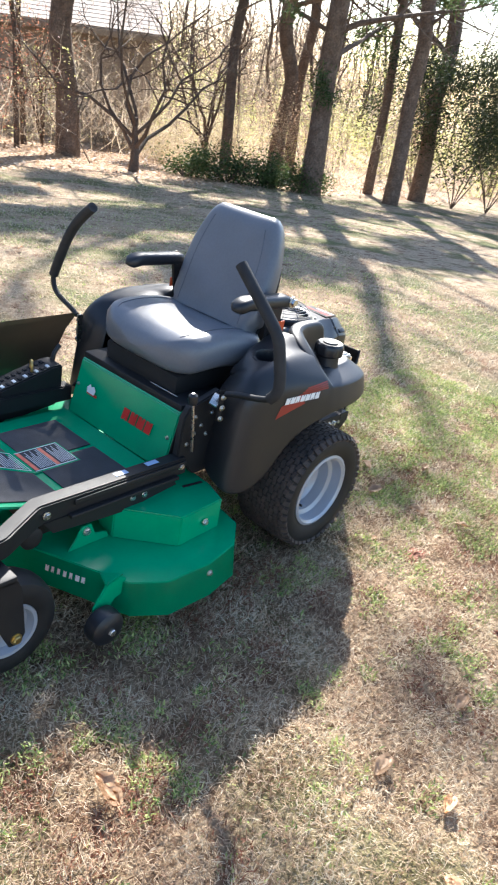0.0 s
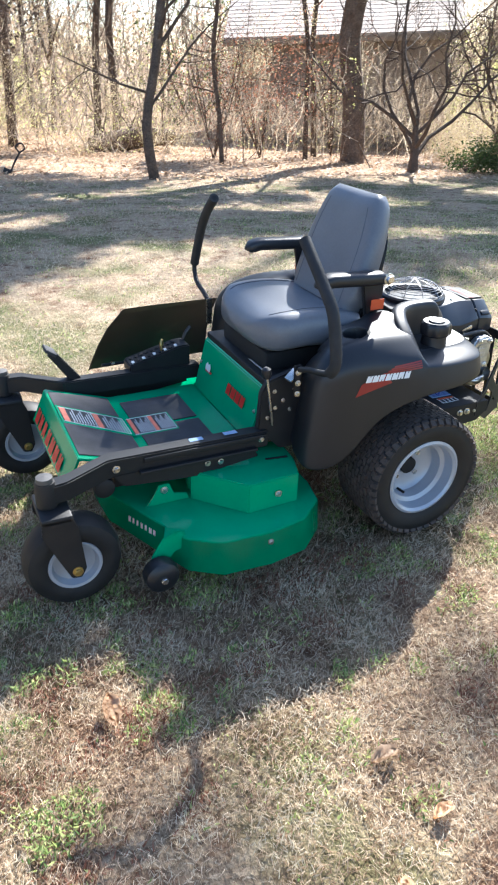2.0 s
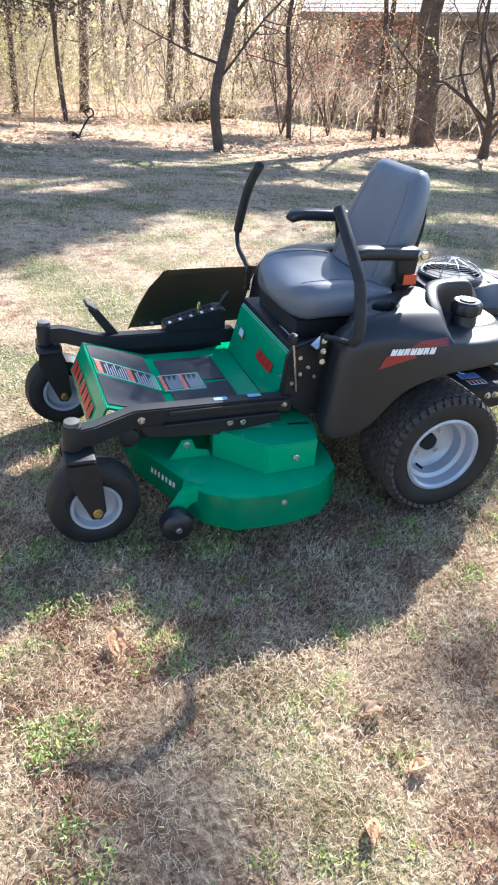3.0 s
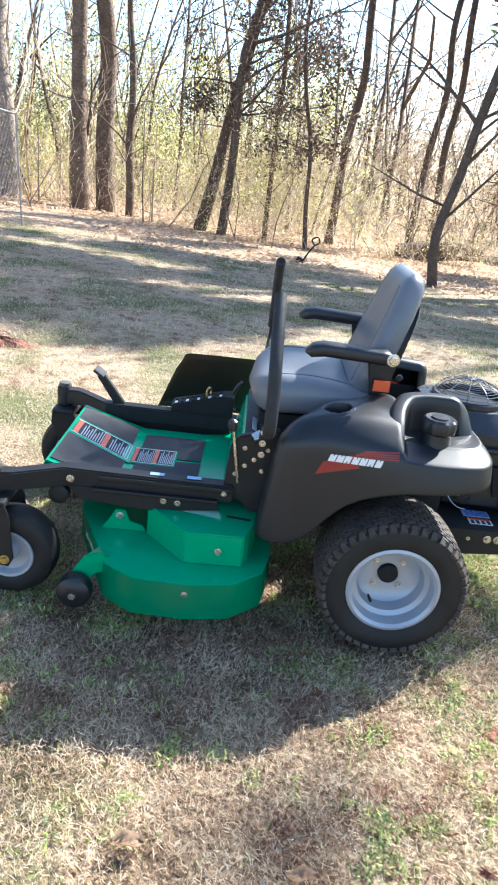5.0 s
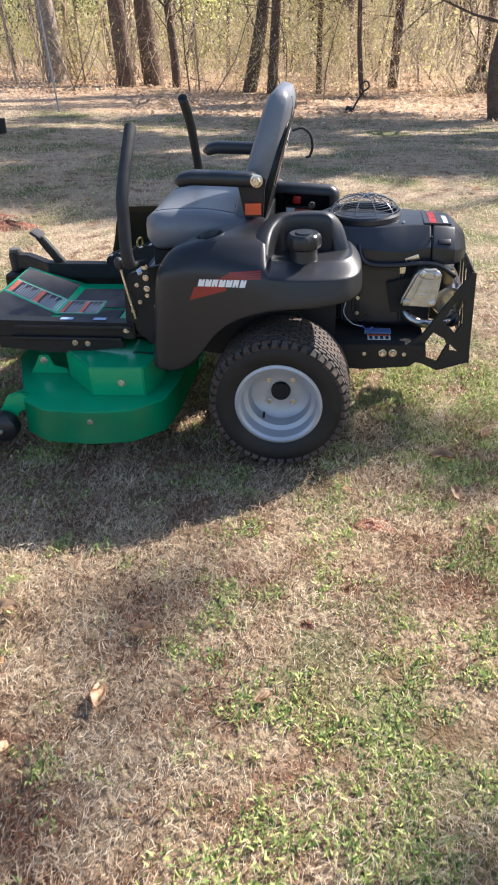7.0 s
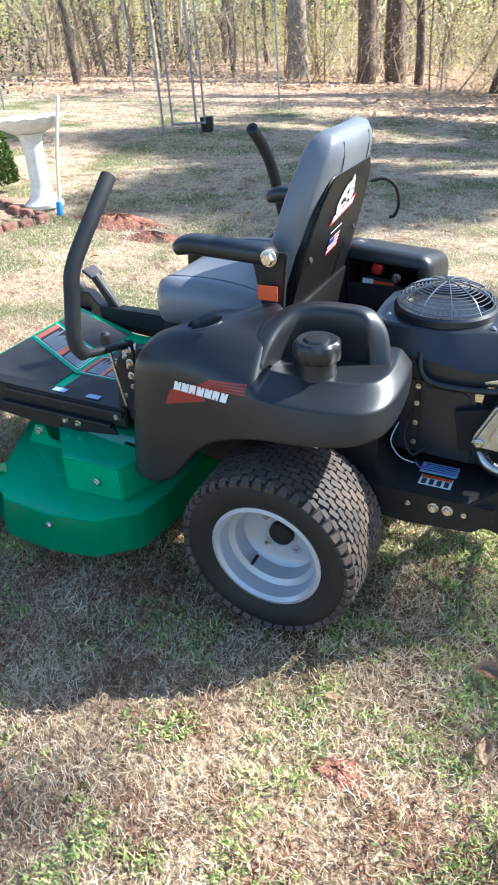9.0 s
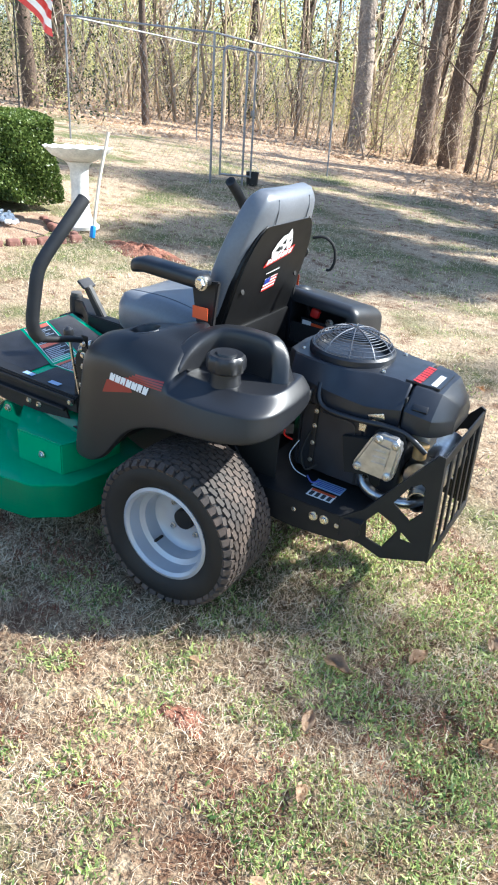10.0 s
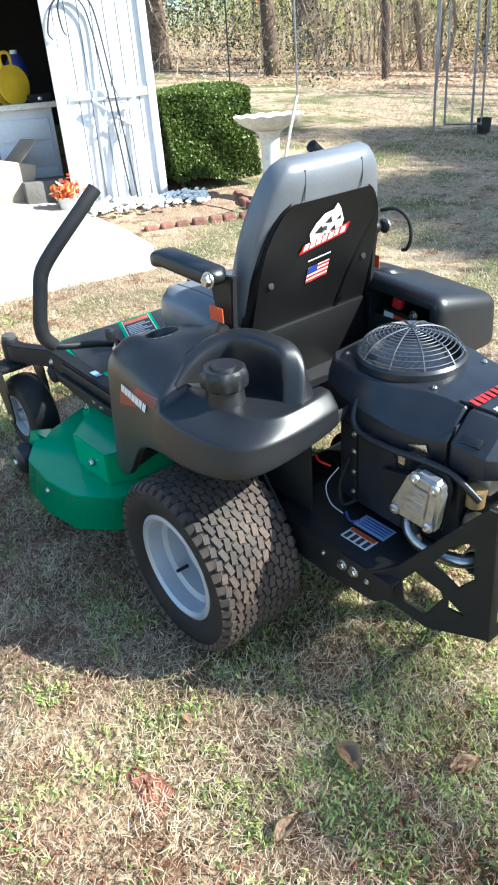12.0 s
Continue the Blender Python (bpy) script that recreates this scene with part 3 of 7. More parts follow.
TREES = [
    # x, y, height, radius, seed, lean, bark, limbs, first, depth, label
    (9.6, 14.9, 14, 0.27, 1, (0.0, 0.0), BARKPINE, 10, 0.24, 2, "thick old trunk with low forked limbs in leaf litter"),
    (14.2, 10.3, 13.9, 0.26, 2, (0.02, 0.0), BARKPINE, 11, 0.2, 2, "tall grey-brown pine trunk with needle tufts at lawn edge"),
    (14.75, 10.7, 12.5, 0.15, 3, (0.02, 0.0), BARKPINE, 7, 0.4, 2, "reddish pine trunk close behind a thicker one"),
    (2.82, 11.2, 9.5, 0.085, 4, (0.09, 0.02), BARK, 10, 0.12, 2, "slender leaning dark trunk with a low side branch"),
    (-5.65, 17.9, 19, 0.2, 5, (0.0, 0.0), BARKPINE, 5, 0.5, 2, "straight dark pine trunk wrapped in vines"),
    (-5.1, 18.6, 19, 0.23, 6, (-0.005, 0.0), BARKPINE, 5, 0.5, 2, "straight thick dark pine trunk at wood's edge"),
    (-4.3, 17.9, 9, 0.1, 7, (0.03, 0.0), BARK, 9, 0.15, 2, "dark sapling with several upright stems"),
    (-2.3, 17.2, 12, 0.15, 8, (0.28, 0.05), BARK, 8, 0.3, 2, "leaning dark trunk with dried leaves hanging on"),
    (-1.65, 16.7, 10, 0.11, 9, (0.12, 0.02), BARK, 7, 0.3, 2, "thin leaning trunk among dry brush"),
    (-0.5, 17.4, 9, 0.065, 10, (0.05, 0.0), BARK, 6, 0.3, 2, "thin dark upright sapling in dry brush"),
    (1.5, 20.0, 14, 0.12, 11, (0.1, 0.0), BARK, 8, 0.45, 2, "slender pale trunk behind dry stems"),
    (3.8, 19.5, 14, 0.1, 12, (0.12, 0.02), BARK, 7, 0.3, 2, "slender leaning trunk by a fallen log"),
    (4.8, 21.0, 15, 0.11, 13, (0.07, 0.0), BARK, 7, 0.35, 2, "slender bare trunk against bright sky"),
    (-7.75, 18.3, 19, 0.225, 14, (0.012, 0.0), BARKSUNLIT, 6, 0.5, 2, "pale sunlit pine trunk with vines at foot"),
    (-6.6, 21.2, 19, 0.2, 15, (0.02, 0.0), BARKPINE, 6, 0.5, 2, "dark pine trunk beside pale brush"),
    (-10.75, 12.5, 10, 0.08, 16, (-0.02, 0.0), BARK, 8, 0.25, 2, "thin forked trunk standing on bare leafy ground"),
    (-16.4, 15.4, 19, 0.38, 17, (0.0, 0.0), BARKPINE, 6, 0.5, 2, "thick brown pine trunk deep in the wood"),
    (-13.2, 11.2, 13, 0.16, 18, (-0.03, 0.0), BARK, 7, 0.3, 2, "dark slanting trunk at edge of the yard"),
    (16.84, 9.3, 13, 0.2, 19, (0.03, 0.0), BARKPINE, 7, 0.35, 2, "leaning brown trunk among evergreen brush"),
    (19.0, 11.5, 14, 0.14, 20, (0.04, 0.0), BARKPINE, 7, 0.35, 2, "thin brown trunk before bright clearing"),
    (20.5, 10.5, 14, 0.24, 21, (0.04, 0.0), BARKPINE, 8, 0.2, 2, "dark trunk in shaded evergreen thicket"),
    (17.9, 14.7, 14, 0.24, 22, (0.01, 0.0), BARKPINE, 7, 0.35, 2, "grey trunk standing behind low brush"),
    (19.0, 15.0, 15, 0.18, 23, (0.02, 0.0), BARKPINE, 7, 0.35, 2, "paired grey trunk in hazy backlight"),
    (8.65, 15.8, 13, 0.06, 24, (0.02, 0.0), BARK, 9, 0.5, 2, "slim trunk before a tan house wall"),
    (5.6, 14.5, 11, 0.05, 25, (0.0, 0.02), BARK, 9, 0.45, 2, "thin sapling with pale dry leaves"),
    (14.6, 13.95, 16.8, 0.15, 27, (0.0, 0.0), BARK, 12, 0.45, 2, "slender pine trunk beyond the ornamental tree"),
    (9.6, 17.0, 14.0, 0.07, 28, (0.0, 0.0), BARK, 12, 0.45, 2, "slender pine trunk rising from leaf litter"),
    (-16.4, 10.1, 18, 0.24, 29, (-0.01, 0.0), BARKPINE, 6, 0.5, 2, "thick dark pine trunk beyond the shed"),
    (0.6, 16.5, 11.5, 0.05, 26, (-0.05, 0.0), BARK, 9, 0.45, 2, "thin curved dark stem in brush"),
]
for tx, ty, th, tr, sd, ln, bk, nl, fi, dp, lab in TREES:
    fol, reach = None, 0.3
    # unseen needle crowns added over these trunks to dapple the lawn
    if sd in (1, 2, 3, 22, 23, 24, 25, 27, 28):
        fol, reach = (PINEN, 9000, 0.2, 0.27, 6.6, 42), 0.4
    if sd in (8, 9):
        fol = (DEADLEAF, 4200, 0.06, 0.17)
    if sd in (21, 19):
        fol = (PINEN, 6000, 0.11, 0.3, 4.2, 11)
    own = {}
    if sd == 1:
        own = dict(boughs=[(4.3, (-.8, .3, .95), 3.2, .1), (4.2, (.8, -.35, .55), 4.0, .11)])
    if sd == 4:
        own = dict(spine=[(0, 0), (1.05, -.08), (2.1, .2), (2.65, .3), (3.45, .5), (6, 1.2), (9.5, 1.6)],
                   boughs=[(1.6, (-1, .1, .2), 1.7, .028), (2.3, (.7, -.3, .75), 1.8, .04), (3.0, (-.5, .2, .9), 2.2, .04), (3.1, (.8, -.2, .6), 2.0, .035)])
    if sd == 8:
        own = dict(low=[(3.3, (1, -.5, .12), 2.6, .03), (3.7, (-.7, -.5, .1), 1.9, .03), (3.0, (.9, -.1, .0), 3.0, .03), (4.2, (.5, -.6, .15), 2.2, .03)])
    if sd == 27:
        # unseen tufts, aimed to shade the footrest and the grass beside it
        own = dict(high=[(gx + .92 * h, gy + .82 * h, h) for gx, gy, h in ((-1.2, -.3, 17.2), (-1.42, -.22, 17.0), (-1.1, -.48, 17.5), (-1.5, -.5, 16.8), (-1.3, -.1, 17.3), (-1.32, -1.42, 17.1), (-1.28, -1.66, 16.9))])
    if sd == 2:
        # unseen tufts high over the trunk, added to cast dapples at (gx, gy)
        tops = []
        for gx, gy, h in ((.74, -.55, 14.0), (.42, -.38, 14.4), (.22, -.45, 14.6), (-.30, -1.36, 16.0), (-.48, -1.98, 15.8), (.52, -2.1, 15.4)):
            tops.append((gx + .92 * h, gy + .82 * h, h))
        own = dict(high=tops, sprigs=[(-.35, -.2, 2.7), (-.45, -.15, 2.95), (-.2, -.35, 2.55), (1.7, -2.2, 4.9), (2.1, -2.6, 5.1), (2.4, -3.1, 5.0), (2.7, -3.3, 5.3), (-1.0, .5, 4.3)], boughs=[(4.0, (1.77, -2.3, 1.5), 3.8, .085), (5.2, (-1.2, .9, 1.2), 3.0, .06)])
    twig_rng = random.Random(sd + 400)
    slim = tr < .13
    extra = list(own.get("boughs", ()))
    for k in range(9 if slim else 5):
        a = twig_rng.uniform(0, 6.28)
        extra.append((twig_rng.uniform(.9 if slim else 1.8, min(5.5, th * .6)), (math.cos(a), math.sin(a), twig_rng.uniform(.1, 1.3)), twig_rng.uniform(.5, 1.9), min(tr * .38, .012 + .012 * twig_rng.random())))
    if sd not in (4, 14):
        own["boughs"] = extra
    tree(tx, ty, th, tr, sd, ln, bk, limbs=nl, first=fi, depth=dp, label=lab, leaves=fol, group="trees at the lawn edge", llen=reach, **own)


def many_stem_tree(x, y, seed, height=4.6):
    """The low spreading ornamental tree with curving limbs from a short stem."""
    rng = random.Random(seed)
    root = tagged(new("tree"), "small bare ornamental tree with curving spreading limbs", "tree", "trees at the lawn edge")
    root.location = place(x, y, -0.1)
    bm = bmesh.new()
    tube([(0, 0, 0), (0.03, 0, 0.4), (0.06, 0.02, 0.7), (0.03, 0.02, 1.0), (0.05, 0, 1.3)], [0.15, 0.105, 0.09, 0.07, 0.04], 10, 4, bm)
    part("trunk", bm, BARK, root, angle=80)
    bm = bmesh.new()
    for k in range(8):
        a = 2 * math.pi * k / 8 * 3 + rng.uniform(-0.4, 0.4)
        up = (0.6, 2.6, 1.2, 3.2, 0.8, 1.9, 1.5, 0.9)[k]
        limb(bm, (0.05, 0.02, 0.42 + 0.1 * k), (math.cos(a), math.sin(a), up), height * rng.uniform(0.55, 0.8), 0.055 - .002 * k, rng, 3, 0.75, 0.42, -0.16, 7, 6)
    part("crown", bm, BARK, root, "bare winter branches")


many_stem_tree(9.5, 12.1, 5, 5.8)
many_stem_tree(15.2, 15.5, 9, 5.5)


def in_wood(x, y):
    edge = np.where(x < -4.0, 16.3, np.where(x < 5, 15.0, 13.6))
    edge = np.where(x < -11, 9.0, edge)
    edge = np.where(x > 15, 12.6 - .16 * (x - 15), edge)
    return y > edge + 0.8 * np.sin(1.3 * x)


def tangle(name, count, seed, lo, hi, hmin, hmax, rad, mat, label, keep=None, xr=(-24, 30), twigs=6, arch=1.5):
    """Arching bare shrubs or slim trees: curved stems, each with fine curved side twigs."""
    wander = .3 if arch > .8 else .13
    rng = np.random.RandomState(seed)
    x, y = rng.uniform(*xr, count), rng.uniform(lo, hi, count)
    if keep is not None:
        ok = keep(x, y)
        x, y = x[ok], y[ok]
    n = len(x)

    def grow(base, az, t0, t1, ln, k):
        pts = [base]
        turn = rng.normal(0, 1.3, len(base))
        for i in range(1, k):
            f = i / (k - 1)
            tilt = t0 + (t1 - t0) * f ** 1.2 + rng.normal(0, wander, len(base))
            ang = az + turn * f
            d = np.stack([np.cos(ang) * np.sin(tilt), np.sin(ang) * np.sin(tilt), np.cos(tilt)], 1)
            pts.append(pts[-1] + d * (ln / (k - 1))[:, None])
        return np.stack(pts, 1)

    base = to_world(np.stack([x, y, rise(x, y)], 1))
    ln = rng.uniform(hmin, hmax, n) * rng.uniform(.55, 1, n)
    wild = arch > .8
    stems = grow(base, rng.uniform(0, 6.3, n), rng.uniform(0, .9 if wild else .3, n), rng.uniform(.1, arch * 1.4 if wild else arch, n), ln, 6)
    r = rad * rng.uniform(.5, 1.3, (n, 1)) * np.array([[1, .85, .7, .55, .4, .15]])
    v, f = ribbons(stems, r, 2 if rad < .012 else 3)
    m = n * twigs
    w = rng.randint(0, n, m)
    g = rng.uniform(1.0, 4.99, m)
    i = g.astype(int)
    q = stems[w, i] + (stems[w, i + 1] - stems[w, i]) * (g - i)[:, None]
    tl = ln[w] * rng.uniform(.12, .4, m)
    tw = grow(q, rng.uniform(0, 6.3, m), rng.uniform(.4, 1.9, m), rng.uniform(.2, 2.2 if wild else 1.2, m), tl, 4)
    v2, f2 = ribbons(tw, rad * .45 * rng.uniform(.6, 1.2, (m, 1)) * np.array([[1, .8, .6, .2]]), 2)
    return raw_mesh(name, np.concatenate([v, v2]), np.concatenate([f, f2 + len(v)]), mat, label, "brush")


def off_house(x, y):
    """The wood's edge, thinned where the house wall shows through."""
    return in_wood(x, y) & ((x < 4.5) | (x > 14.5) | (patchy(x, y, 12, 3.0) > .5))


tangle("dry_brush", 3600, 31, 8, 34, 0.3, 1.2, 0.005, STRAWSTEM, "dense straw-coloured dry stems along the wood's edge", off_house, (-26, 46), 4, 1.5)
tangle("bare_shrubs", 1300, 35, 8, 30, 0.9, 3.6, 0.009, PALETWIG, "tangled pale bare shrubs with fine arching twigs", off_house, (-24, 32), 16, 1.7)
tangle("dark_shrubs", 500, 40, 8, 26, 0.9, 3.8, 0.011, TWIG, "dark bare shrubs with arching twigs in the wood", in_wood, (-24, 32), 18, 1.6)
tangle("thicket", 330, 36, 12, 34, 2.5, 6.5, 0.016, TWIG, "taller grey-brown tangled thicket of young growth", in_wood, (-26, 34), 24, 1.3)
tangle("pale_thicket", 110, 37, 14.5, 20.5, 2.0, 5.0, 0.009, PALETWIG, "pale tangled twigs of a tall thicket before the house", in_wood, (3, 20), 46, 1.7)
tangle("sunlit_thicket", 90, 50, 17, 26, 2.5, 6.5, 0.010, PALETWIG, "pale sunlit tangle of tall bare twigs inside the wood", in_wood, (-14, 4), 44, 1.7)
tangle("far_bare_crowns", 480, 38, 34, 56, 6.0, 13.0, 0.05, TWIG, "hazy bare crowns of far trees beyond the wood", None, (-12, 70), 40, 0.9)
tangle("slim_trunks", 60, 39, 18, 36, 6.0, 15.0, 0.085, BARK, "slim dark trunks standing through the wood", in_wood, (-30, 3), 10, 0.4)
tangle("pale_saplings", 60, 54, 14, 22, 4.0, 10.0, 0.05, PALETWIG, "pale slim sunlit trunks before the dark wood", in_wood, (-17, -6), 14, 0.3)
tangle("saplings", 200, 32, 9, 40, 2.5, 8.0, 0.024, TWIG, "thin grey saplings crowding the wood", in_wood, (-28, 46), 16, 0.7)
tangle("far_trunks", 260, 33, 26, 80, 9.0, 20.0, 0.15, BARK, "far tree trunks receding into the wood", None, (-60, 90), 8, 0.22)
tangle("far_trunks_aside", 70, 34, 2, 26, 9.0, 18.0, 0.14, BARK, "far tree trunks beyond the clearing", None, (32, 80), 8, 0.2)


def brush_leaves(name, count, seed, lo, hi, zmin, zmax, size, mat, label, xr=(-24, 30), keep=in_wood, clump=0.55, per=60):
    rng = np.random.RandomState(seed)
    nc = count // per
    cx, cy = rng.uniform(*xr, nc), rng.uniform(lo, hi, nc)
    if keep is not None:
        ok = keep(cx, cy)
        cx, cy = cx[ok], cy[ok]
    swell = np.clip(.45 + .55 * patchy(cx, cy, seed + 3, .7), .12, 1.0)
    cz = rise(cx, cy) + zmin + (zmax - zmin) * rng.uniform(0, 1, len(cx)) * swell
    pts = to_world(np.stack([cx, cy, cz], 1))
    v, f = leaf_cloud(pts, count, size, clump, rng, 0.5)
    return raw_mesh(name, v, f, mat, label, "brush")


def beside_sky(x, y):
    """The closed part of the far wood; further over, the sky stands open."""
    return x < .1 * y - 1


def deep_wood(x, y):
    """Past the first row of trunks."""
    return in_wood(x, y - 1.5)


def off_wall(x, y):
    """Past the first trunks, but clear of the house wall."""
    return deep_wood(x, y) & ((x < 4.5) | (x > 15.5) | (patchy(x, y, 12, 3.0) > .6))


def leafy_clump(x, y):
    return off_wall(x, y) & (patchy(x, y, 19, 2.0) > .1)


brush_leaves("undergrowth", 100000, 41, 9, 36, 0.1, 4.2, 0.03, BRUSHLEAF, "olive and tan undergrowth leaves lit from behind", (-26, 40), off_wall, .42, 150)
brush_leaves("edge_leaves", 60000, 47, 13.5, 18.5, 0.1, 3.4, 0.023, EDGELEAF, "pale sunlit leaves on twigs at the wood's edge", (-3, 17), leafy_clump, .3, 70)
brush_leaves("russet_leaves", 1500, 53, 13.2, 15.6, .9, 3.6, 0.026, RUSSET, "russet leaves still held on twigs before the house", (5.0, 8.2), None, .35, 70)
brush_leaves("dry_leaf_brush", 42000, 42, 9, 34, 0.1, 2.6, 0.026, LITTER, "dry tan leaves clinging to undergrowth", (-26, 40), deep_wood, .4, 90)
# dark leaves added to give this part of the wood its shade
brush_leaves("shaded_brush", 30000, 52, 10, 28, 0.2, 5.0, 0.045, DARKLEAF, "dark leaves standing in for shade in the wood behind the yard", (-34, -8.5), in_wood, .5, 200)
brush_leaves("far_evergreens", 32000, 43, 32, 66, 0.5, 9.0, 0.09, PINEN, "distant evergreen foliage behind bare trunks", (-70, 80), None, 1.1, 260)
brush_leaves("far_brush", 40000, 44, 30, 60, 0.2, 6.0, 0.11, FARLEAF, "distant olive brush and dry leaves", (-70, 80), None, 1.2, 160)
brush_leaves("far_clearing_brush", 36000, 48, 2, 30, 0.2, 9.0, 0.1, FARLEAF, "bright tan and yellow-green growth beyond the clearing", (30, 62), None, .8, 170)
brush_leaves("far_haze_crowns", 36000, 49, 38, 60, 3.0, 15.0, 0.13, LITTER, "hazy tan crowns of far trees above the wood", (4, 75), None, 1.1, 150)
brush_leaves("far_dark_crowns", 60000, 46, 50, 62, 1.0, 17.0, 0.10, DARKLEAF, "dark evergreen crowns far behind the thicket", (-70, 4), beside_sky, .9, 420)
brush_leaves("far_sunlit_leaves", 115000, 45, 32, 50, 0.3, 14.0, 0.1, FARLEAF, "sunlit yellow-green foliage deep in the wood", (-48, 6), beside_sky, 1.0, 260)


def litter():
    rng = np.random.RandomState(51)
    count = 46000
    x = rng.uniform(-22, 26, count)
    y = rng.uniform(8, 30, count)
    edge = np.where(x < -4.0, 15.0, 11.0 + 0.03 * x)
    edge = np.where(x < -9, 9.5, edge) + 0.7 * np.sin(1.1 * x)
    ok = y > edge - rng.exponential(0.5, count)
    x, y = x[ok], y[ok]
    n = len(x)
    c = to_world(np.stack([x, y, rise(x, y) + rng.uniform(0, 0.03, n)], 1))
    a = rng.normal(0, 1, (n, 3)) * [1, 1, 0.35]
    a /= np.linalg.norm(a, axis=1)[:, None]
    b = np.cross(a, rng.normal(0, 0.35, (n, 3)) + [0, 0, 1])
    b /= np.linalg.norm(b, axis=1)[:, None]
    s = rng.uniform(0.03, 0.075, (n, 1))
    v = np.stack([c - a * s, c + b * s * .55, c + a * s, c - b * s * .55], 1).reshape(-1, 3)
    raw_mesh("leaf_litter", v, np.arange(n * 4).reshape(-1, 4), LITTER, "pale fallen leaves carpeting the wood floor", "leaf litter")


litter()


# ---- the mower: x runs to its rear, y to its right side, z up ----
mower = tagged(new("riding_mower"), "green and black zero-turn mower with grey seat on dormant grass", "riding mower")
mower.matrix_world = SLOPE


def turf_tyre(name, c, r, half, rim_r, parent, side):
    """A fat turf tyre: carcass, tread blocks, dished rim."""
    x, y, z = c
    tyre = part(name, lathe([(rim_r, -half * .86), (rim_r + .02, -half * .97), (r * .78, -half * 1.04), (r * .9, -half * 1.0), (r * .955, -half * .88), (r * .975, -half * .5), (r * .985, 0),
                             (r * .975, half * .5), (r * .955, half * .88), (r * .9, half * 1.0), (r * .78, half * 1.04), (rim_r + .02, half * .97), (rim_r, half * .86)], c, (0, 1, 0), 64, closed=True), RUBBER, parent)
    bm = bmesh.new()
    rows, around = 11, 44
    for j in range(rows):
        yy = (j - (rows - 1) / 2) / ((rows - 1) / 2) * half * .86
        rad = r * (.985 - .03 * (abs(yy) / half) ** 3)
        wide = half * 2 * .86 / rows * .9
        for i in range(around):
            a = 2 * math.pi * (i + (0.5 if j % 2 else 0)) / around
            ln = 2 * math.pi * r / around * (.9 if j not in (0, rows - 1) else .7)
            slant = radians(15 if j % 2 else -15)
            m = Matrix.Translation((x, y, z)) @ Matrix.Rotation(a, 4, "Y") @ Matrix.Translation((0, yy, rad)) @ Matrix.Rotation(slant, 4, "Z")
            top = [(-ln / 2 * .95, -wide / 2 * .94, .0045), (ln / 2 * .95, -wide / 2 * .94, .0045), (ln / 2 * .95, wide / 2 * .94, .0045), (-ln / 2 * .95, wide / 2 * .94, .0045)]
            bot = [(-ln / 2, -wide / 2, -.004), (ln / 2, -wide / 2, -.004), (ln / 2, wide / 2, -.004), (-ln / 2, wide / 2, -.004)]
            t, b = [bm.verts.new(m @ Vector(p)) for p in top], [bm.verts.new(m @ Vector(p)) for p in bot]
            bm.faces.new(t)
            bridge(bm, b, t)
    # shoulder lugs over the edge of the sidewall
    for sg in (-1, 1):
        for i in range(around):
            a = 2 * math.pi * (i + .25 * sg) / around
            m = Matrix.Translation((x, y, z)) @ Matrix.Rotation(a, 4, "Y") @ Matrix.Translation((0, sg * half * .95, r * .935)) @ Matrix.Rotation(radians(-38 * sg), 4, "X")
            top = [(-.011, -.012, .007), (.011, -.012, .007), (.009, .012, .006), (-.009, .012, .006)]
            bot = [(-.013, -.014, -.006), (.013, -.014, -.006), (.011, .014, -.006), (-.011, .014, -.006)]
            t, b = [bm.verts.new(m @ Vector(p)) for p in top], [bm.verts.new(m @ Vector(p)) for p in bot]
            bm.faces.new(t)
            bridge(bm, b, t)
    part("tread", bm, TREAD, tyre, "dusty diamond-block turf tread")
    s = side
    rim = part("rim", lathe([(rim_r - .012, half * .70 * s), (rim_r + .004, half * .80 * s), (rim_r + .006, half * .92 * s), (rim_r - .004, half * .95 * s), (rim_r - .014, half * .88 * s),
                             (rim_r - .02, half * .55 * s), (rim_r - .036, half * .48 * s), (rim_r - .042, half * .12 * s), (rim_r - .055, half * .02 * s), (.05, -half * .02 * s), (.036, -half * .02 * s), (.034, -half * .2 * s),
                             (.02, -half * .2 * s)], c, (0, 1, 0), 48, first_cap=False), RIM, parent, "silver steel rim")
    part("hub", lathe([(.034, -half * .2), (.034, half * .1), (.028, half * .13), (.0, half * .13)], c, (0, s, 0), 20), DARK, rim)
    for k in range(4):
        a = radians(45 + 90 * k)
        part("lug_bolt", bolt((x + .062 * math.cos(a), y - half * .02 * s * -1, z + .062 * math.sin(a)), (0, s, 0), .008), ZINC, rim)
    part("valve_stem", tube([(x - .06, y + half * .3 * s, z - .075), (x - .058, y + half * .62 * s, z - .072)], .005, 8, 1), DARK, rim)


def rear_wheel(side):
    w = new("rear_wheel")
    w.parent = mower
    turf_tyre("tyre", (0, 0.475 * side, 0.250), 0.252, 0.122, 0.150, w, side)


rear_wheel(-1)
rear_wheel(1)


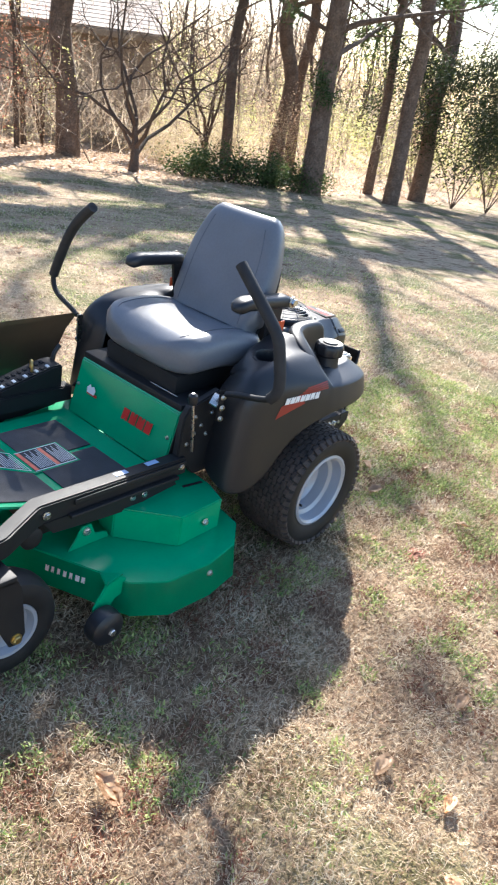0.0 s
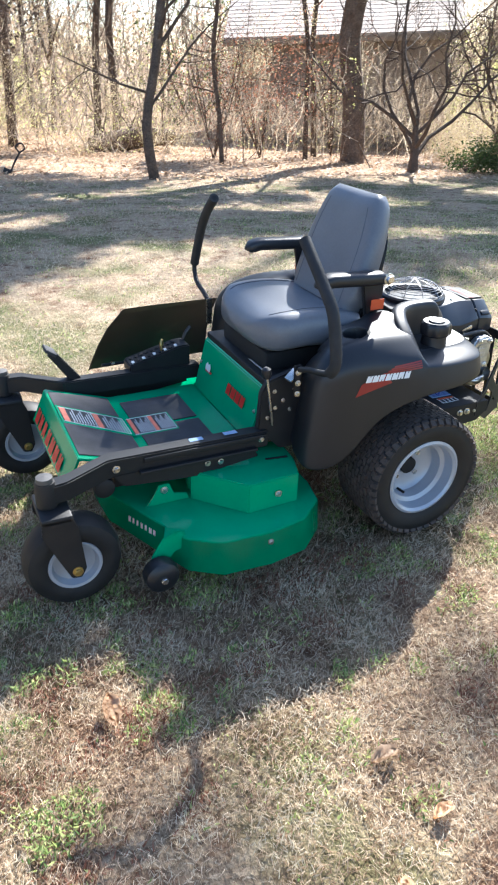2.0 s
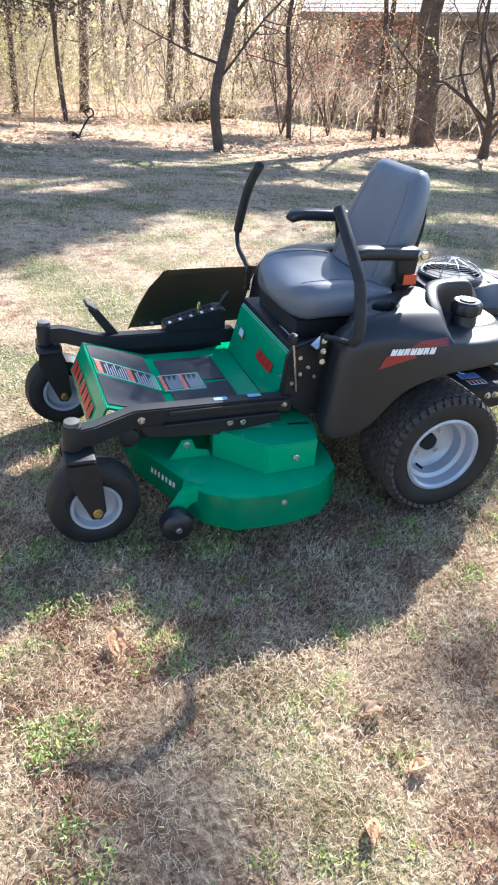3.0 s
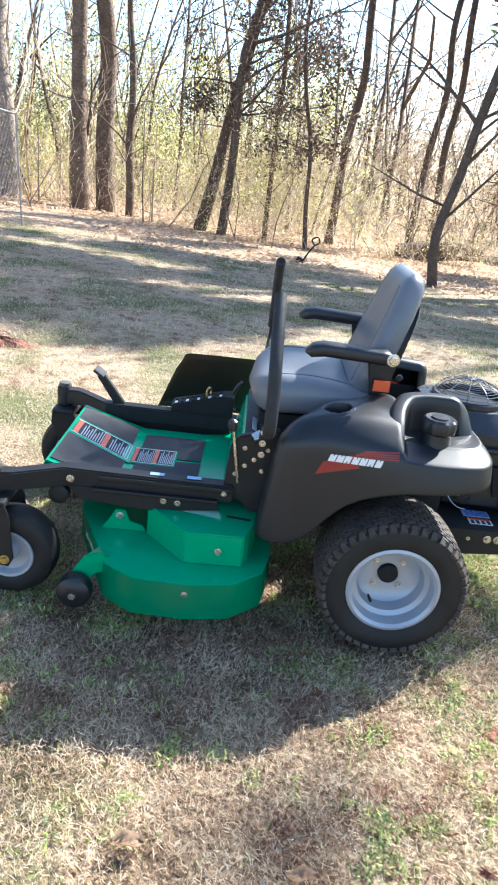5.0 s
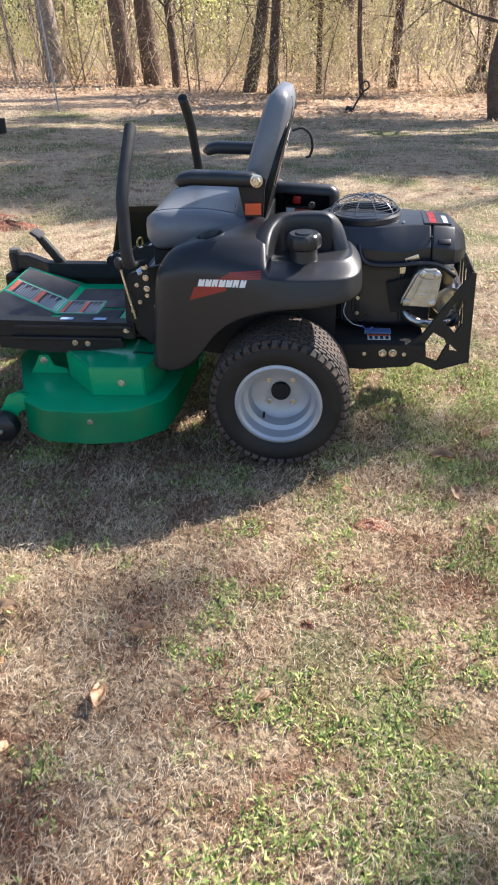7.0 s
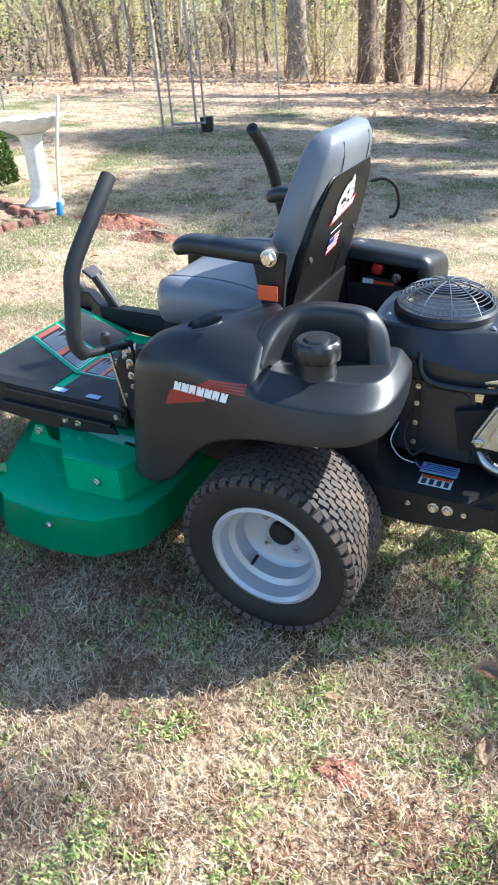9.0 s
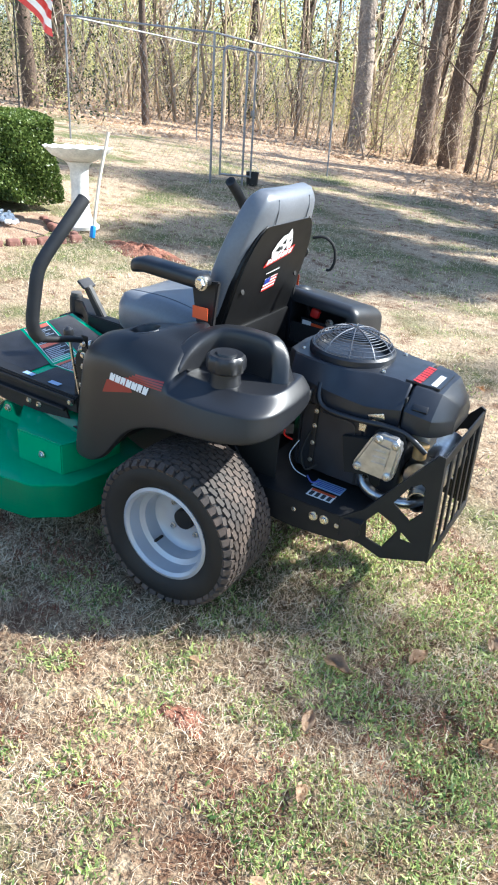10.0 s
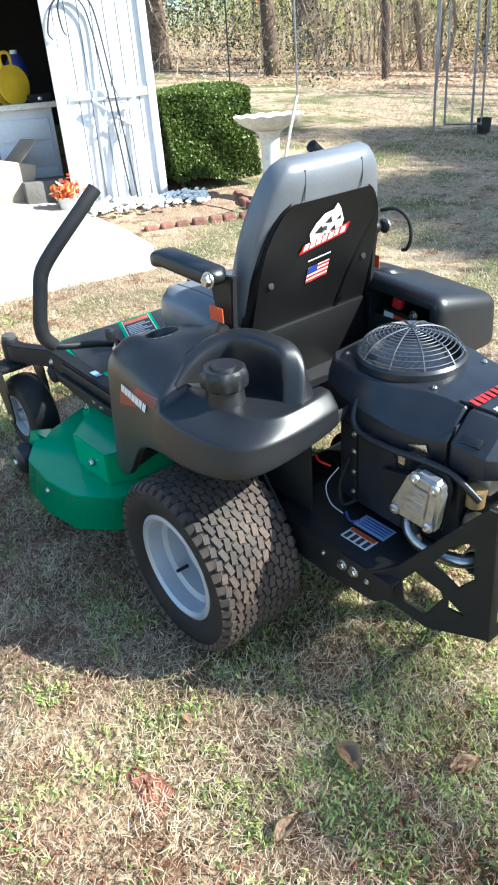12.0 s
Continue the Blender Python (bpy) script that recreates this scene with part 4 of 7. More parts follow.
def caster(sx, sy, name="caster"):
    """Front caster: swivel post, fork, wheel."""
    c = new(name)
    c.parent = mower
    wx, wz, r, half = sx + .057, .164, .164, .062
    out = -1 if sy < 0 else 1
    tyre = part("tyre", lathe([(.085, -half * .8), (.1, -half * .95), (r * .78, -half), (r * .92, -half * .82), (r * .985, -half * .4), (r, 0), (r * .985, half * .4), (r * .92, half * .82), (r * .78, half), (.1, half * .95), (.085, half * .8)],
                              (wx, sy, wz), (0, 1, 0), 48, closed=True), RUBBER, c, "smooth black rubber tyre")
    for s in (-1, 1):
        part("rim", lathe([(.085, half * .7), (.09, half * .86), (.088, half * .93), (.078, half * .9), (.07, half * .5), (.03, half * .42), (.024, half * .98), (.006, half * .98)], (wx, sy, wz), (0, s, 0), 40, first_cap=False), RIM, c, "silver steel rim")
    for s in (-1, 1):
        y0 = sy + s * (half + .018)
        part("fork_leg", slab_of([(sx - .035, y0, .375), (sx + .06, y0, .37), (sx + .075, y0, .33), (wx + .03, y0, wz + .005), (wx + .012, y0, wz - .028), (wx - .02, y0, wz - .024), (wx - .035, y0, wz + .01), (sx - .04, y0, .32)], (0, .007 * s, 0), .002), BLACKP, c)
        part("axle_bolt", bolt((wx, y0 + .007 * s, wz), (0, s, 0), .014), BRASSY, c, "brassy axle nut")
    part("fork_crown", box((sx + .012, sy, .368), (.1, 2 * half + .05, .028), bev=.008), BLACKP, c)
    part("swivel_post", lathe([(.03, .38), (.034, .385), (.034, .455), (.03, .47), (.012, .474)], (sx, sy, 0), (0, 0, 1), 24), BLACKP, c)
    part("post_cap", lathe([(.026, .468), (.028, .472), (.026, .486), (.0, .49)], (sx, sy, 0), (0, 0, 1), 20), material("worn grey cap", (.08, .075, .07), .6), c)


caster(-1.369, -0.425)
caster(-1.372, 0.475)


def frame_parts():
    f = new("frame")
    f.parent = mower
    for s, yr, ys in ((-1, -0.335, -0.425), (1, 0.345, 0.475)):
        # cranked front arm running out to the caster post
        bm = bmesh.new()
        w = .028
        rows = []
        for px, py, pz, hh in ((-1.372, ys, .425, .034), (-1.30, ys * .98, .428, .034), (-1.15, yr, .426, .036), (-.95, yr, .426, .034), (-.56, yr, .424, .032)):
            rows.append([(px, py - w, pz - hh), (px, py + w, pz - hh), (px, py + w, pz + hh), (px, py - w, pz + hh)])
        loft(rows, bm, True)
        bm.faces.new([v for v in list(bm.verts)[:4]][::-1])
        bm.faces.new([v for v in list(bm.verts)[-4:]])
        bmesh.ops.recalc_face_normals(bm, faces=bm.faces)
        bmesh.ops.bevel(bm, geom=[e for e in bm.edges], offset=.005, segments=2, affect="EDGES", clamp_overlap=True)
        part("front_arm", bm, BLACKP, f)
        part("rail_flange", box((-.83, yr + s * .038, .398), (.44, .022, .012), bev=.003), BLACKP, f)
        part("rail_edge", box((-.80, yr + s * .033, .438), (.46, .006, .02), bev=.002), BLACKP, f)
        part("lift_link", slab_of([(-1.14, yr + s * .03, .40), (-.62, yr + s * .03, .40), (-.60, yr + s * .03, .36), (-.72, yr + s * .03, .345), (-.82, yr + s * .03, .33), (-.92, yr + s * .03, .335), (-1.1, yr + s * .03, .35)], (0, -.008 * s, 0), .002), BLACKP, f)
        for bx_, bz_ in ((-1.127, .424), (-.591, .431)):
            part("frame_bolt", bolt((bx_, yr + s * .029, bz_), (0, s, 0), .011), ZINC, f, "zinc bolt")
        for bx_, bz_ in ((-.80, .375), (-.75, .372)):
            part("link_bolt", bolt((bx_, yr + s * .031, bz_), (0, s, 0), .009), ZINC, f, "zinc bolt")
        part("pivot_wheel", lathe([(.03, -.02), (.036, -.015), (.036, .015), (.03, .02), (.012, .022)], (-1.17, yr + s * .01, .355), (0, s, 0), 20), RUBBER, f)
        # pale stickers along the rail's inner top
        for sx_ in (-.83, -.70):
            part("sticker", box((sx_, yr + .004, .4605), (.05, .022, .001), bev=0), LABELBLUE, f, "small pale sticker")
        # rear side plate
        yo = .326 * s
        part("side_plate", slab_of([(-.56, yo, .455), (-.50, yo, .40), (-.3, yo, .33), (.0, yo, .285), (.30, yo, .27), (.47, yo, .285), (.52, yo, .33), (.52, yo, .372), (.15, yo, .372), (.05, yo, .50), (-.5, yo, .50)], (0, -.008 * s, 0), .002), BLACKP, f)
        for bx_, bz_, rr in ((.368, .339, .012), (.405, .340, .012), (.30, .335, .006), (.447, .335, .006)):
            part("plate_bolt", bolt((bx_, yo, bz_), (0, s, 0), rr), ZINC, f, "zinc bolt")
    part("cross_beam", box((-1.10, .0, .36), (.06, .66, .06), bev=.006), BLACKP, f)
    part("engine_plate", box((.26, 0, .366), (.52, .64, .008), bev=.002), BLACKP, f)
    part("rear_beam", box((.05, 0, .33), (.12, .64, .08), bev=.006), BLACKP, f)
    part("seat_pan", box((-.26, 0, .60), (.56, .56, .03), bev=.006), BLACKP, f)
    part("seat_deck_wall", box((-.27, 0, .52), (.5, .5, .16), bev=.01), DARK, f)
    part("transmission", lathe([(.09, -.11), (.105, -.1), (.105, .1), (.09, .11)], (0, -.20, .27), (0, 1, 0), 24), DARK, f)
    part("transmission", lathe([(.09, -.11), (.105, -.1), (.105, .1), (.09, .11)], (0, .20, .27), (0, 1, 0), 24), DARK, f)
    part("axle", lathe([(.03, -.4), (.03, .4)], (0, 0, .25), (0, 1, 0), 16), DARK, f)
    return f


frame_thing = frame_parts()


def deck_parts():
    d = new("mower_deck")
    d.parent = mower
    left = [(-.957, -.565), (-.855, -.632), (-.68, -.641), (-.535, -.615), (-.43, -.525), (-.405, -.40)]
    outline = left + [(-.40, .0), (-.405, .40), (-.44, .52), (-.55, .60), (-.80, .62), (-.95, .55), (-1.09, .26), (-1.135, .0), (-1.125, -.19)]
    bm = slab_of([(x, y, .226) for x, y in outline], (0, 0, -.010), .003)
    part("deck_top", bm, GREEN, d)
    n = len(outline)
    bm = bmesh.new()
    lower = [(x * 1.0, y * 1.03 if abs(y) > .5 else y) for x, y in outline]
    rows_o = [[Vector((x, y, .222)) for x, y in outline], [Vector((x, y, .105)) for x, y in lower]]
    top = [bm.verts.new(p) for p in rows_o[0]]
    low = [bm.verts.new(p) for p in rows_o[1]]
    bridge(bm, top, low)
    bmesh.ops.solidify(bm, geom=list(bm.faces), thickness=.006)
    bmesh.ops.recalc_face_normals(bm, faces=bm.faces)
    part("skirt", bm, GREEN, d, angle=44)
    # raised belt cover on the left lobe
    step = [(-.855, -.345), (-.705, -.512), (-.505, -.503), (-.47, -.40), (-.46, -.25), (-.84, -.25)]
    part("belt_cover", slab_of([(x, y, .342) for x, y in step], (0, 0, -.118), .004), GREEN, d)
    part("belt_cover", slab_of([(x, -y, .342) for x, y in step][::-1], (0, 0, -.118), .004), GREEN, d)
    part("cover_slot", box((-.53, -.375, .3435), (.085, .012, .002), rot=(0, 0, -8), bev=0), DARK, d)
    # front hanger tab
    part("hanger_tab", slab_of([(-1.02, -.335, .226), (-.99, -.335, .27), (-.972, -.335, .305), (-.935, -.335, .305), (-.918, -.335, .262), (-.87, -.335, .25), (-.86, -.335, .226)], (0, .007, 0), .002), GREEN, d)
    part("hanger_bolt", bolt((-.954, -.336, .283), (0, -1, 0), .012), ZINC, d, "zinc bolt")
    part("deck_bolt", bolt((-.589, -.511, .282), (0, -1, 0), .011), ZINC, d, "zinc bolt")
    part("deck_bolt", bolt((-.681, -.645, .19), (0, -1, 0), .009), ZINC, d, "zinc bolt")
    # corner roller and its bracket
    part("roller_bracket", slab_of([(-.95, -.545, .228), (-.985, -.545, .25), (-1.03, -.545, .235), (-1.075, -.545, .165), (-1.065, -.545, .12), (-1.03, -.545, .12), (-.99, -.545, .17), (-.95, -.545, .18)], (0, .008, 0), .003), GREEN, d)
    part("roller_bracket", slab_of([(-.945, -.52, .228), (-.985, -.547, .252), (-1.03, -.547, .237), (-1.0, -.47, .227)], (0, 0, -.008), .002), GREEN, d)
    part("roller", lathe([(.018, -.012), (.046, -.01), (.058, .0), (.06, .02), (.056, .045), (.04, .058), (.016, .06)], (-1.054, -.556, .118), (0, -1, 0), 28), PLASTIC, d, "black plastic anti-scalp roller")
    part("roller_bolt", bolt((-1.054, -.612, .118), (0, -1, 0), .013), ZINC, d, "zinc bolt")
    return d


deck = deck_parts()


def floor_parts():
    f = new("footrest")
    f.parent = mower
    # bent plate: level floor, raised toe board, front lip
    prof = [(-.60, .372), (-.975, .372), (-1.235, .452), (-1.292, .325), (-1.285, .322), (-1.23, .441), (-.972, .362), (-.60, .362)]
    part("floor_plate", slab_of([(x, -.295, z) for x, z in prof], (0, .60, 0), .003), GREEN, f)

    def on_floor(x):
        return .3735 if x > -.975 else .3735 + (-.975 - x) * (.08 / .26)

    def mat_piece(x0, x1, y0, y1):
        bm = bmesh.new()
        z0, z1 = on_floor(x0), on_floor(x1)
        return slab_of([(x0, y0, z0), (x1, y0, z1), (x1, y1, z1), (x0, y1, z0)], (0, 0, .0025), .0, bm)
    for x0, x1 in ((-.70, -.952), (-.99, -1.225)):
        for y0, y1 in ((-.285, -.02), (.0, .225)):
            part("grip_mat", mat_piece(x0, x1, y0 if x0 > -.98 or y0 > -.1 else y0 + .018, y1 if x0 > -.98 or y1 < 0 else y1 + .05), GRIT, f, "gritty black anti-slip mat")
    # warning label strip in two lengths over the fold, with bare plate showing round it
    def at(x, y, up):
        return (x, y, on_floor(x) + .003 + up)

    def y_of(x, e):
        if x > -.976:
            return -.072 if e == 0 else .068
        g = (-.976 - x) / .244
        return -.068 + .066 * g if e == 0 else .070 + .058 * g

    def strip(name, xa, xb, up, inset, mat, thick=.0005, label="", lower=0.0):
        q = [(xa, y_of(xa, 0) + inset), (xb, y_of(xb, 0) + inset), (xb, y_of(xb, 1) - inset - lower), (xa, y_of(xa, 1) - inset - lower)]
        part(name, slab_of([at(x, y, up) for x, y in q], (0, 0, thick), 0), mat, f, label)
    for x0, x1, rim in ((-.806, -.972, .006), (-.985, -1.218, .013)):
        strip("bare_margin", x0 + rim, x1 - rim * .5, -.0003, -rim, GREEN, .0005)
        strip("warning_label", x0, x1, .0004, 0, LABELGREY, .0006, "dark safety label with pale outline and orange panels")
        for k in range(2):
            u = lambda q: x0 + (x1 - x0) * (k + q) / 2
            strip("label_panel", u(.80), u(.97), .0013, .006, LABELRED)
            for q in range(8):
                strip("label_line", u(.08 + .082 * q), u(.115 + .082 * q), .0013, .012, LABELTEXT, .0004, "", .02 * (q % 3))
            strip("label_border", u(.0), u(.025), .0013, .0, LABELEDGE)
        for e in (0, 1):
            s_ = .004 if e == 0 else -.004
            part("label_border", slab_of([at(x0, y_of(x0, e), .0014), at(x1, y_of(x1, e), .0014), at(x1, y_of(x1, e) + s_, .0014), at(x0, y_of(x0, e) + s_, .0014)], (0, 0, .0005), 0), LABELEDGE, f)
    # riser below the seat
    r = [(-.602, .372), (-.548, .585), (-.50, .615), (-.49, .605), (-.54, .57), (-.592, .372)]
    part("riser", slab_of([(x, -.285, z) for x, z in r], (0, .565, 0), .004), GREEN, f)
    part("riser_bolt", bolt((-.573, -.262, .49), (-.97, 0, .24), .006), ZINC, f)
    part("riser_bolt", bolt((-.573, .262, .49), (-.97, 0, .24), .006), ZINC, f)
    part("riser_side", slab_of([(-.60, -.287, .372), (-.548, -.287, .585), (-.50, -.287, .612), (-.44, -.287, .60), (-.44, -.287, .372)], (0, -.006, 0), .002), BLACKP, f)
    part("warning_label", box((-.505, -.15, .6175), (.025, .13, .0012), rot=(0, 30, 0), bev=0), WHITE, f)
    return f


footrest = floor_parts()


def seat_parts():
    s = new("seat")
    s.parent = mower
    # cushion: rounded slab, bolstered sides, dished middle
    rows = []
    nu, nv = 22, 26
    for i in range(nu + 1):
        a = i / nu
        x = -.545 + .455 * a
        ring = []
        front = math.sin(min(1, a / .2) * math.pi / 2) ** .5 if a < .2 else 1
        back = math.sin(min(1, (1 - a) / .1) * math.pi / 2) ** .6 if a > .9 else 1
        e = max(.02, front * back)
        w = .262 * (0.84 + .16 * math.sin(min(1, a / .35) * math.pi / 2)) * (e ** .6)
        zc = .745 + .03 * math.sin(a * math.pi) - .02 * a
        up, dn = .072 * e, .078 * e
        for k in range(nv):
            t = 2 * math.pi * k / nv
            cy, cz = math.cos(t), math.sin(t)
            py = w * math.copysign(abs(cy) ** .45, cy)
            pz = (up if cz > 0 else dn) * math.copysign(abs(cz) ** .55, cz)
            side = abs(py / max(w, 1e-6))
            if cz > 0:
                pz += .018 * e * (side ** 2.5) * (1 - .8 * (side > .93)) - .010 * e * (1 - side ** 2)
            ring.append((x, py, zc + pz))
        rows.append(ring)
    bm = loft(rows, None, True)
    vs = list(bm.verts)
    bm.faces.new(vs[:nv][::-1])
    bm.faces.new(vs[-nv:])
    bmesh.ops.recalc_face_normals(bm, faces=bm.faces)
    cushion = part("cushion", bm, VINYL, s, "grey vinyl cushion", 70)
    for sg in (-1, 1):
        line = []
        for k in range(15):
            a = .14 + .78 * k / 14
            e = min(1, math.sin(min(1, a / .2) * math.pi / 2) ** .5)
            line.append((-.545 + .455 * a, sg * .73 * .262 * (.84 + .16 * math.sin(min(1, a / .35) * math.pi / 2)) * e ** .6, .745 + .03 * math.sin(a * math.pi) - .02 * a + .0702 * e))
        part("seam", tube(line, .0018, 6, 2), SEAM, cushion)
    # backrest
    def back_half(f):
        """Half the backrest's width: upright below, sloping shoulders, blunt top."""
        g = max(0, (f - .4) / .6)
        return .229 - .004 * f - .072 * g ** 2.0 - .012 * max(0, (f - .9) / .1) ** 2

    def back_line(f):
        return Vector((-.135 + .125 * f, 0, .80 + .405 * f))
    rows = []
    for i in range(23):
        f = i / 22
        c = back_line(f)
        t = .055 * (1 - .25 * f)
        w = back_half(f)
        t *= 1 if f < .86 else max(.2, 1 - ((f - .86) / .145) ** 2.5) ** .5
        if f < .05:
            w *= .93
        ring = []
        for k in range(26):
            a = 2 * math.pi * k / 26
            cy, cx = math.cos(a), math.sin(a)
            py = w * math.copysign(abs(cy) ** .5, cy)
            px = t * math.copysign(abs(cx) ** .6, cx)
            if cx < 0:
                px += -.012 * abs(py / max(w, 1e-6)) ** 2
            ring.append((c.x + px, py, c.z - px * .3))
        rows.append(ring)
    bm = loft(rows, None, True)
    vs = list(bm.verts)
    bm.faces.new(vs[:26][::-1])
    bm.faces.new(vs[-26:])
    bmesh.ops.recalc_face_normals(bm, faces=bm.faces)
    back = part("backrest", bm, VINYL, s, "grey vinyl backrest with rounded top", 70)
    for sg in (-1, 1):
        line = []
        for k in range(14):
            f = .04 + .84 * k / 13
            c, t = back_line(f), .055 * (1 - .25 * f)
            w = back_half(f)
            line.append((c.x - .907 * t - .0066, sg * .727 * w, c.z + .272 * t))
        part("seam", tube(line, .0018, 6, 2), SEAM, back)
    for sg in (-1, 1):
        c = [back_line(f) for f in (.80, .88, .95, .985)]
        part("seam", tube([(c[0].x + .047, .098 * sg, c[0].z - .01), (c[1].x + .043, .098 * sg, c[1].z - .008), (c[2].x + .032, .096 * sg, c[2].z)], .0016, 6, 3), SEAM, back)
    # moulded back shell, below the padded top roll
    def shell(f, y):
        c = back_line(f)
        return Vector((c.x + .052 * (1 - .25 * f) + .006, y, c.z - .012))
    out = []
    for f, w in ((-.12, .222), (-.05, .222), (.1, .220), (.40, .217), (.55, .207), (.66, .191), (.75, .168), (.80, .145), (.815, .128)):
        out.append((f, w))
    pts = [shell(f, -w) for f, w in out] + [shell(f, w) for f, w in out[::-1]]
    part("back_shell", slab_of(pts, (-.05, 0, -.015), .008, seg=3), SHELLB, s, "black moulded seat back")
    # added black box: hides the cushion's end, stands for the dark below
    part("shell_underfill", box((-.088, 0, .69), (.03, .435, .17), bev=.006), SHELLB, s)
    # dark box added to block sun between seat pan and cushion
    part("seat_gap_fill", box((-.29, 0, .648), (.42, .40, .075), bev=.01), DARK, s)
    for f, y in ((.60, -.012), (.30, -.17), (.30, .17)):
        part("shell_screw", lathe([(.009, 0), (.009, .003), (.004, .004)], shell(f, y) + Vector((.001, 0, 0)), (1, 0, .3), 12), DARK, s)
    return s


seat = seat_parts()


def armrests():
    for sd in (-1, 1):
        a = new("armrest")
        a.parent = mower
        y = .298 * sd if sd < 0 else .275
        rows = []
        for i in range(15):
            f = i / 14
            x = -.372 + .292 * f
            e = min(1, math.sin(min(1, (f + .02) / .12) * math.pi / 2), math.sin(min(1, (1.02 - f) / .08) * math.pi / 2))
            c = Vector((x, y, .955 + .012 * (1 - f) - (.016 * (1 - f / .2) if f < .2 else 0)))
            w, h = .034 * e, .024 * e
            rows.append([(c.x, c.y + w * math.copysign(abs(math.cos(t)) ** .6, math.cos(t)), c.z + h * math.copysign(abs(math.sin(t)) ** .7, math.sin(t))) for t in [2 * math.pi * k / 16 for k in range(16)]])
        bm = loft(rows, None, True)
        vs = list(bm.verts)
        bm.faces.new(vs[:16][::-1])
        bm.faces.new(vs[-16:])
        bmesh.ops.recalc_face_normals(bm, faces=bm.faces)
        part("arm_pad", bm, PLASTIC, a, "black padded armrest", 60)
        part("arm_bracket", slab_of([(-.16, y - .02 * sd, .945), (-.06, y - .02 * sd, .955), (-.065, y - .02 * sd, .92), (-.075, y - .02 * sd, .80), (-.13, y - .02 * sd, .79)], (0, -.02 * sd, 0), .004), BLACKP, a)
        part("pivot_bolt", bolt((-.086, y + .03 * sd, .957), (0, sd, 0), .017), ZINC, a, "large round zinc pivot bolt")
        part("caution_sticker", box((-.104, y - .018 * sd + .022 * sd, .858), (.055, .002, .038), bev=0), ORANGE, a, "orange warning sticker")


armrests()


def steering_levers():
    for sd, pts in ((-1, [(-.478, -.393, 1.138), (-.477, -.46, 1.08), (-.476, -.53, 1.02), (-.475, -.572, .98), (-.474, -.592, .95), (-.472, -.606, .90), (-.471, -.622, .83), (-.471, -.62, .79), (-.472, -.598, .76), (-.474, -.55, .742), (-.477, -.47, .722), (-.48, -.42, .705)]),
                    (1, [(-.466, .382, 1.136), (-.466, .46, 1.07), (-.465, .52, 1.0), (-.465, .575, .90), (-.465, .615, .815), (-.468, .60, .765), (-.475, .55, .742), (-.478, .47, .722), (-.48, .42, .705)])):
        lv = new("steering_lever")
        lv.parent = mower
        part("rod", tube(pts, .0105, 10, 4), BLACKP, lv)
        grip = pts[:9] if sd < 0 else pts[:5]
        part("grip", tube(grip, .0195, 14, 4), FOAM, lv, "black foam grip")
        part("lever_plate", slab_of([(-.492, .40 * sd, .60), (-.468, .40 * sd, .60), (-.466, .40 * sd, .715), (-.494, .40 * sd, .715)], (0, .006 * sd, 0), .002), BLACKP if sd < 0 else ZINC, lv)
        for z in (.69, .65, .61):
            part("lever_bolt", bolt((-.48, .41 * sd, z), (0, sd, 0), .009), ZINC, lv)


steering_levers()


def console():
    c = new("control_console")
    c.parent = mower
    part("panel", slab_of([(-.595, -.345, .455), (-.585, -.345, .60), (-.56, -.345, .64), (-.42, -.345, .68), (-.41, -.345, .36), (-.50, -.345, .36)], (0, .03, 0), .005), BLACKP, c)
    for x, z in ((-.535, .60), (-.50, .56), (-.47, .52), (-.53, .535), (-.455, .60), (-.56, .50)):
        part("panel_bolt", bolt((x, -.346, z), (0, -1, 0), .0065), ZINC, c, "zinc bolt")
    part("brake_rod", tube([(-.548, -.365, .478), (-.565, -.37, .58), (-.58, -.37, .675)], .005, 8, 3), ZINC, c, "thin metal parking brake rod")
    part("brake_knob", lathe([(.006, -.022), (.014, -.018), (.018, 0), (.016, .014), (.006, .022)], (-.583, -.37, .688), (-.1, 0, 1), 18), PLASTIC, c, "round black knob")
    part("silver_bracket", box((-.492, -.388, .672), (.05, .03, .012), rot=(20, -30, 20), bev=.003), ZINC, c)


console()


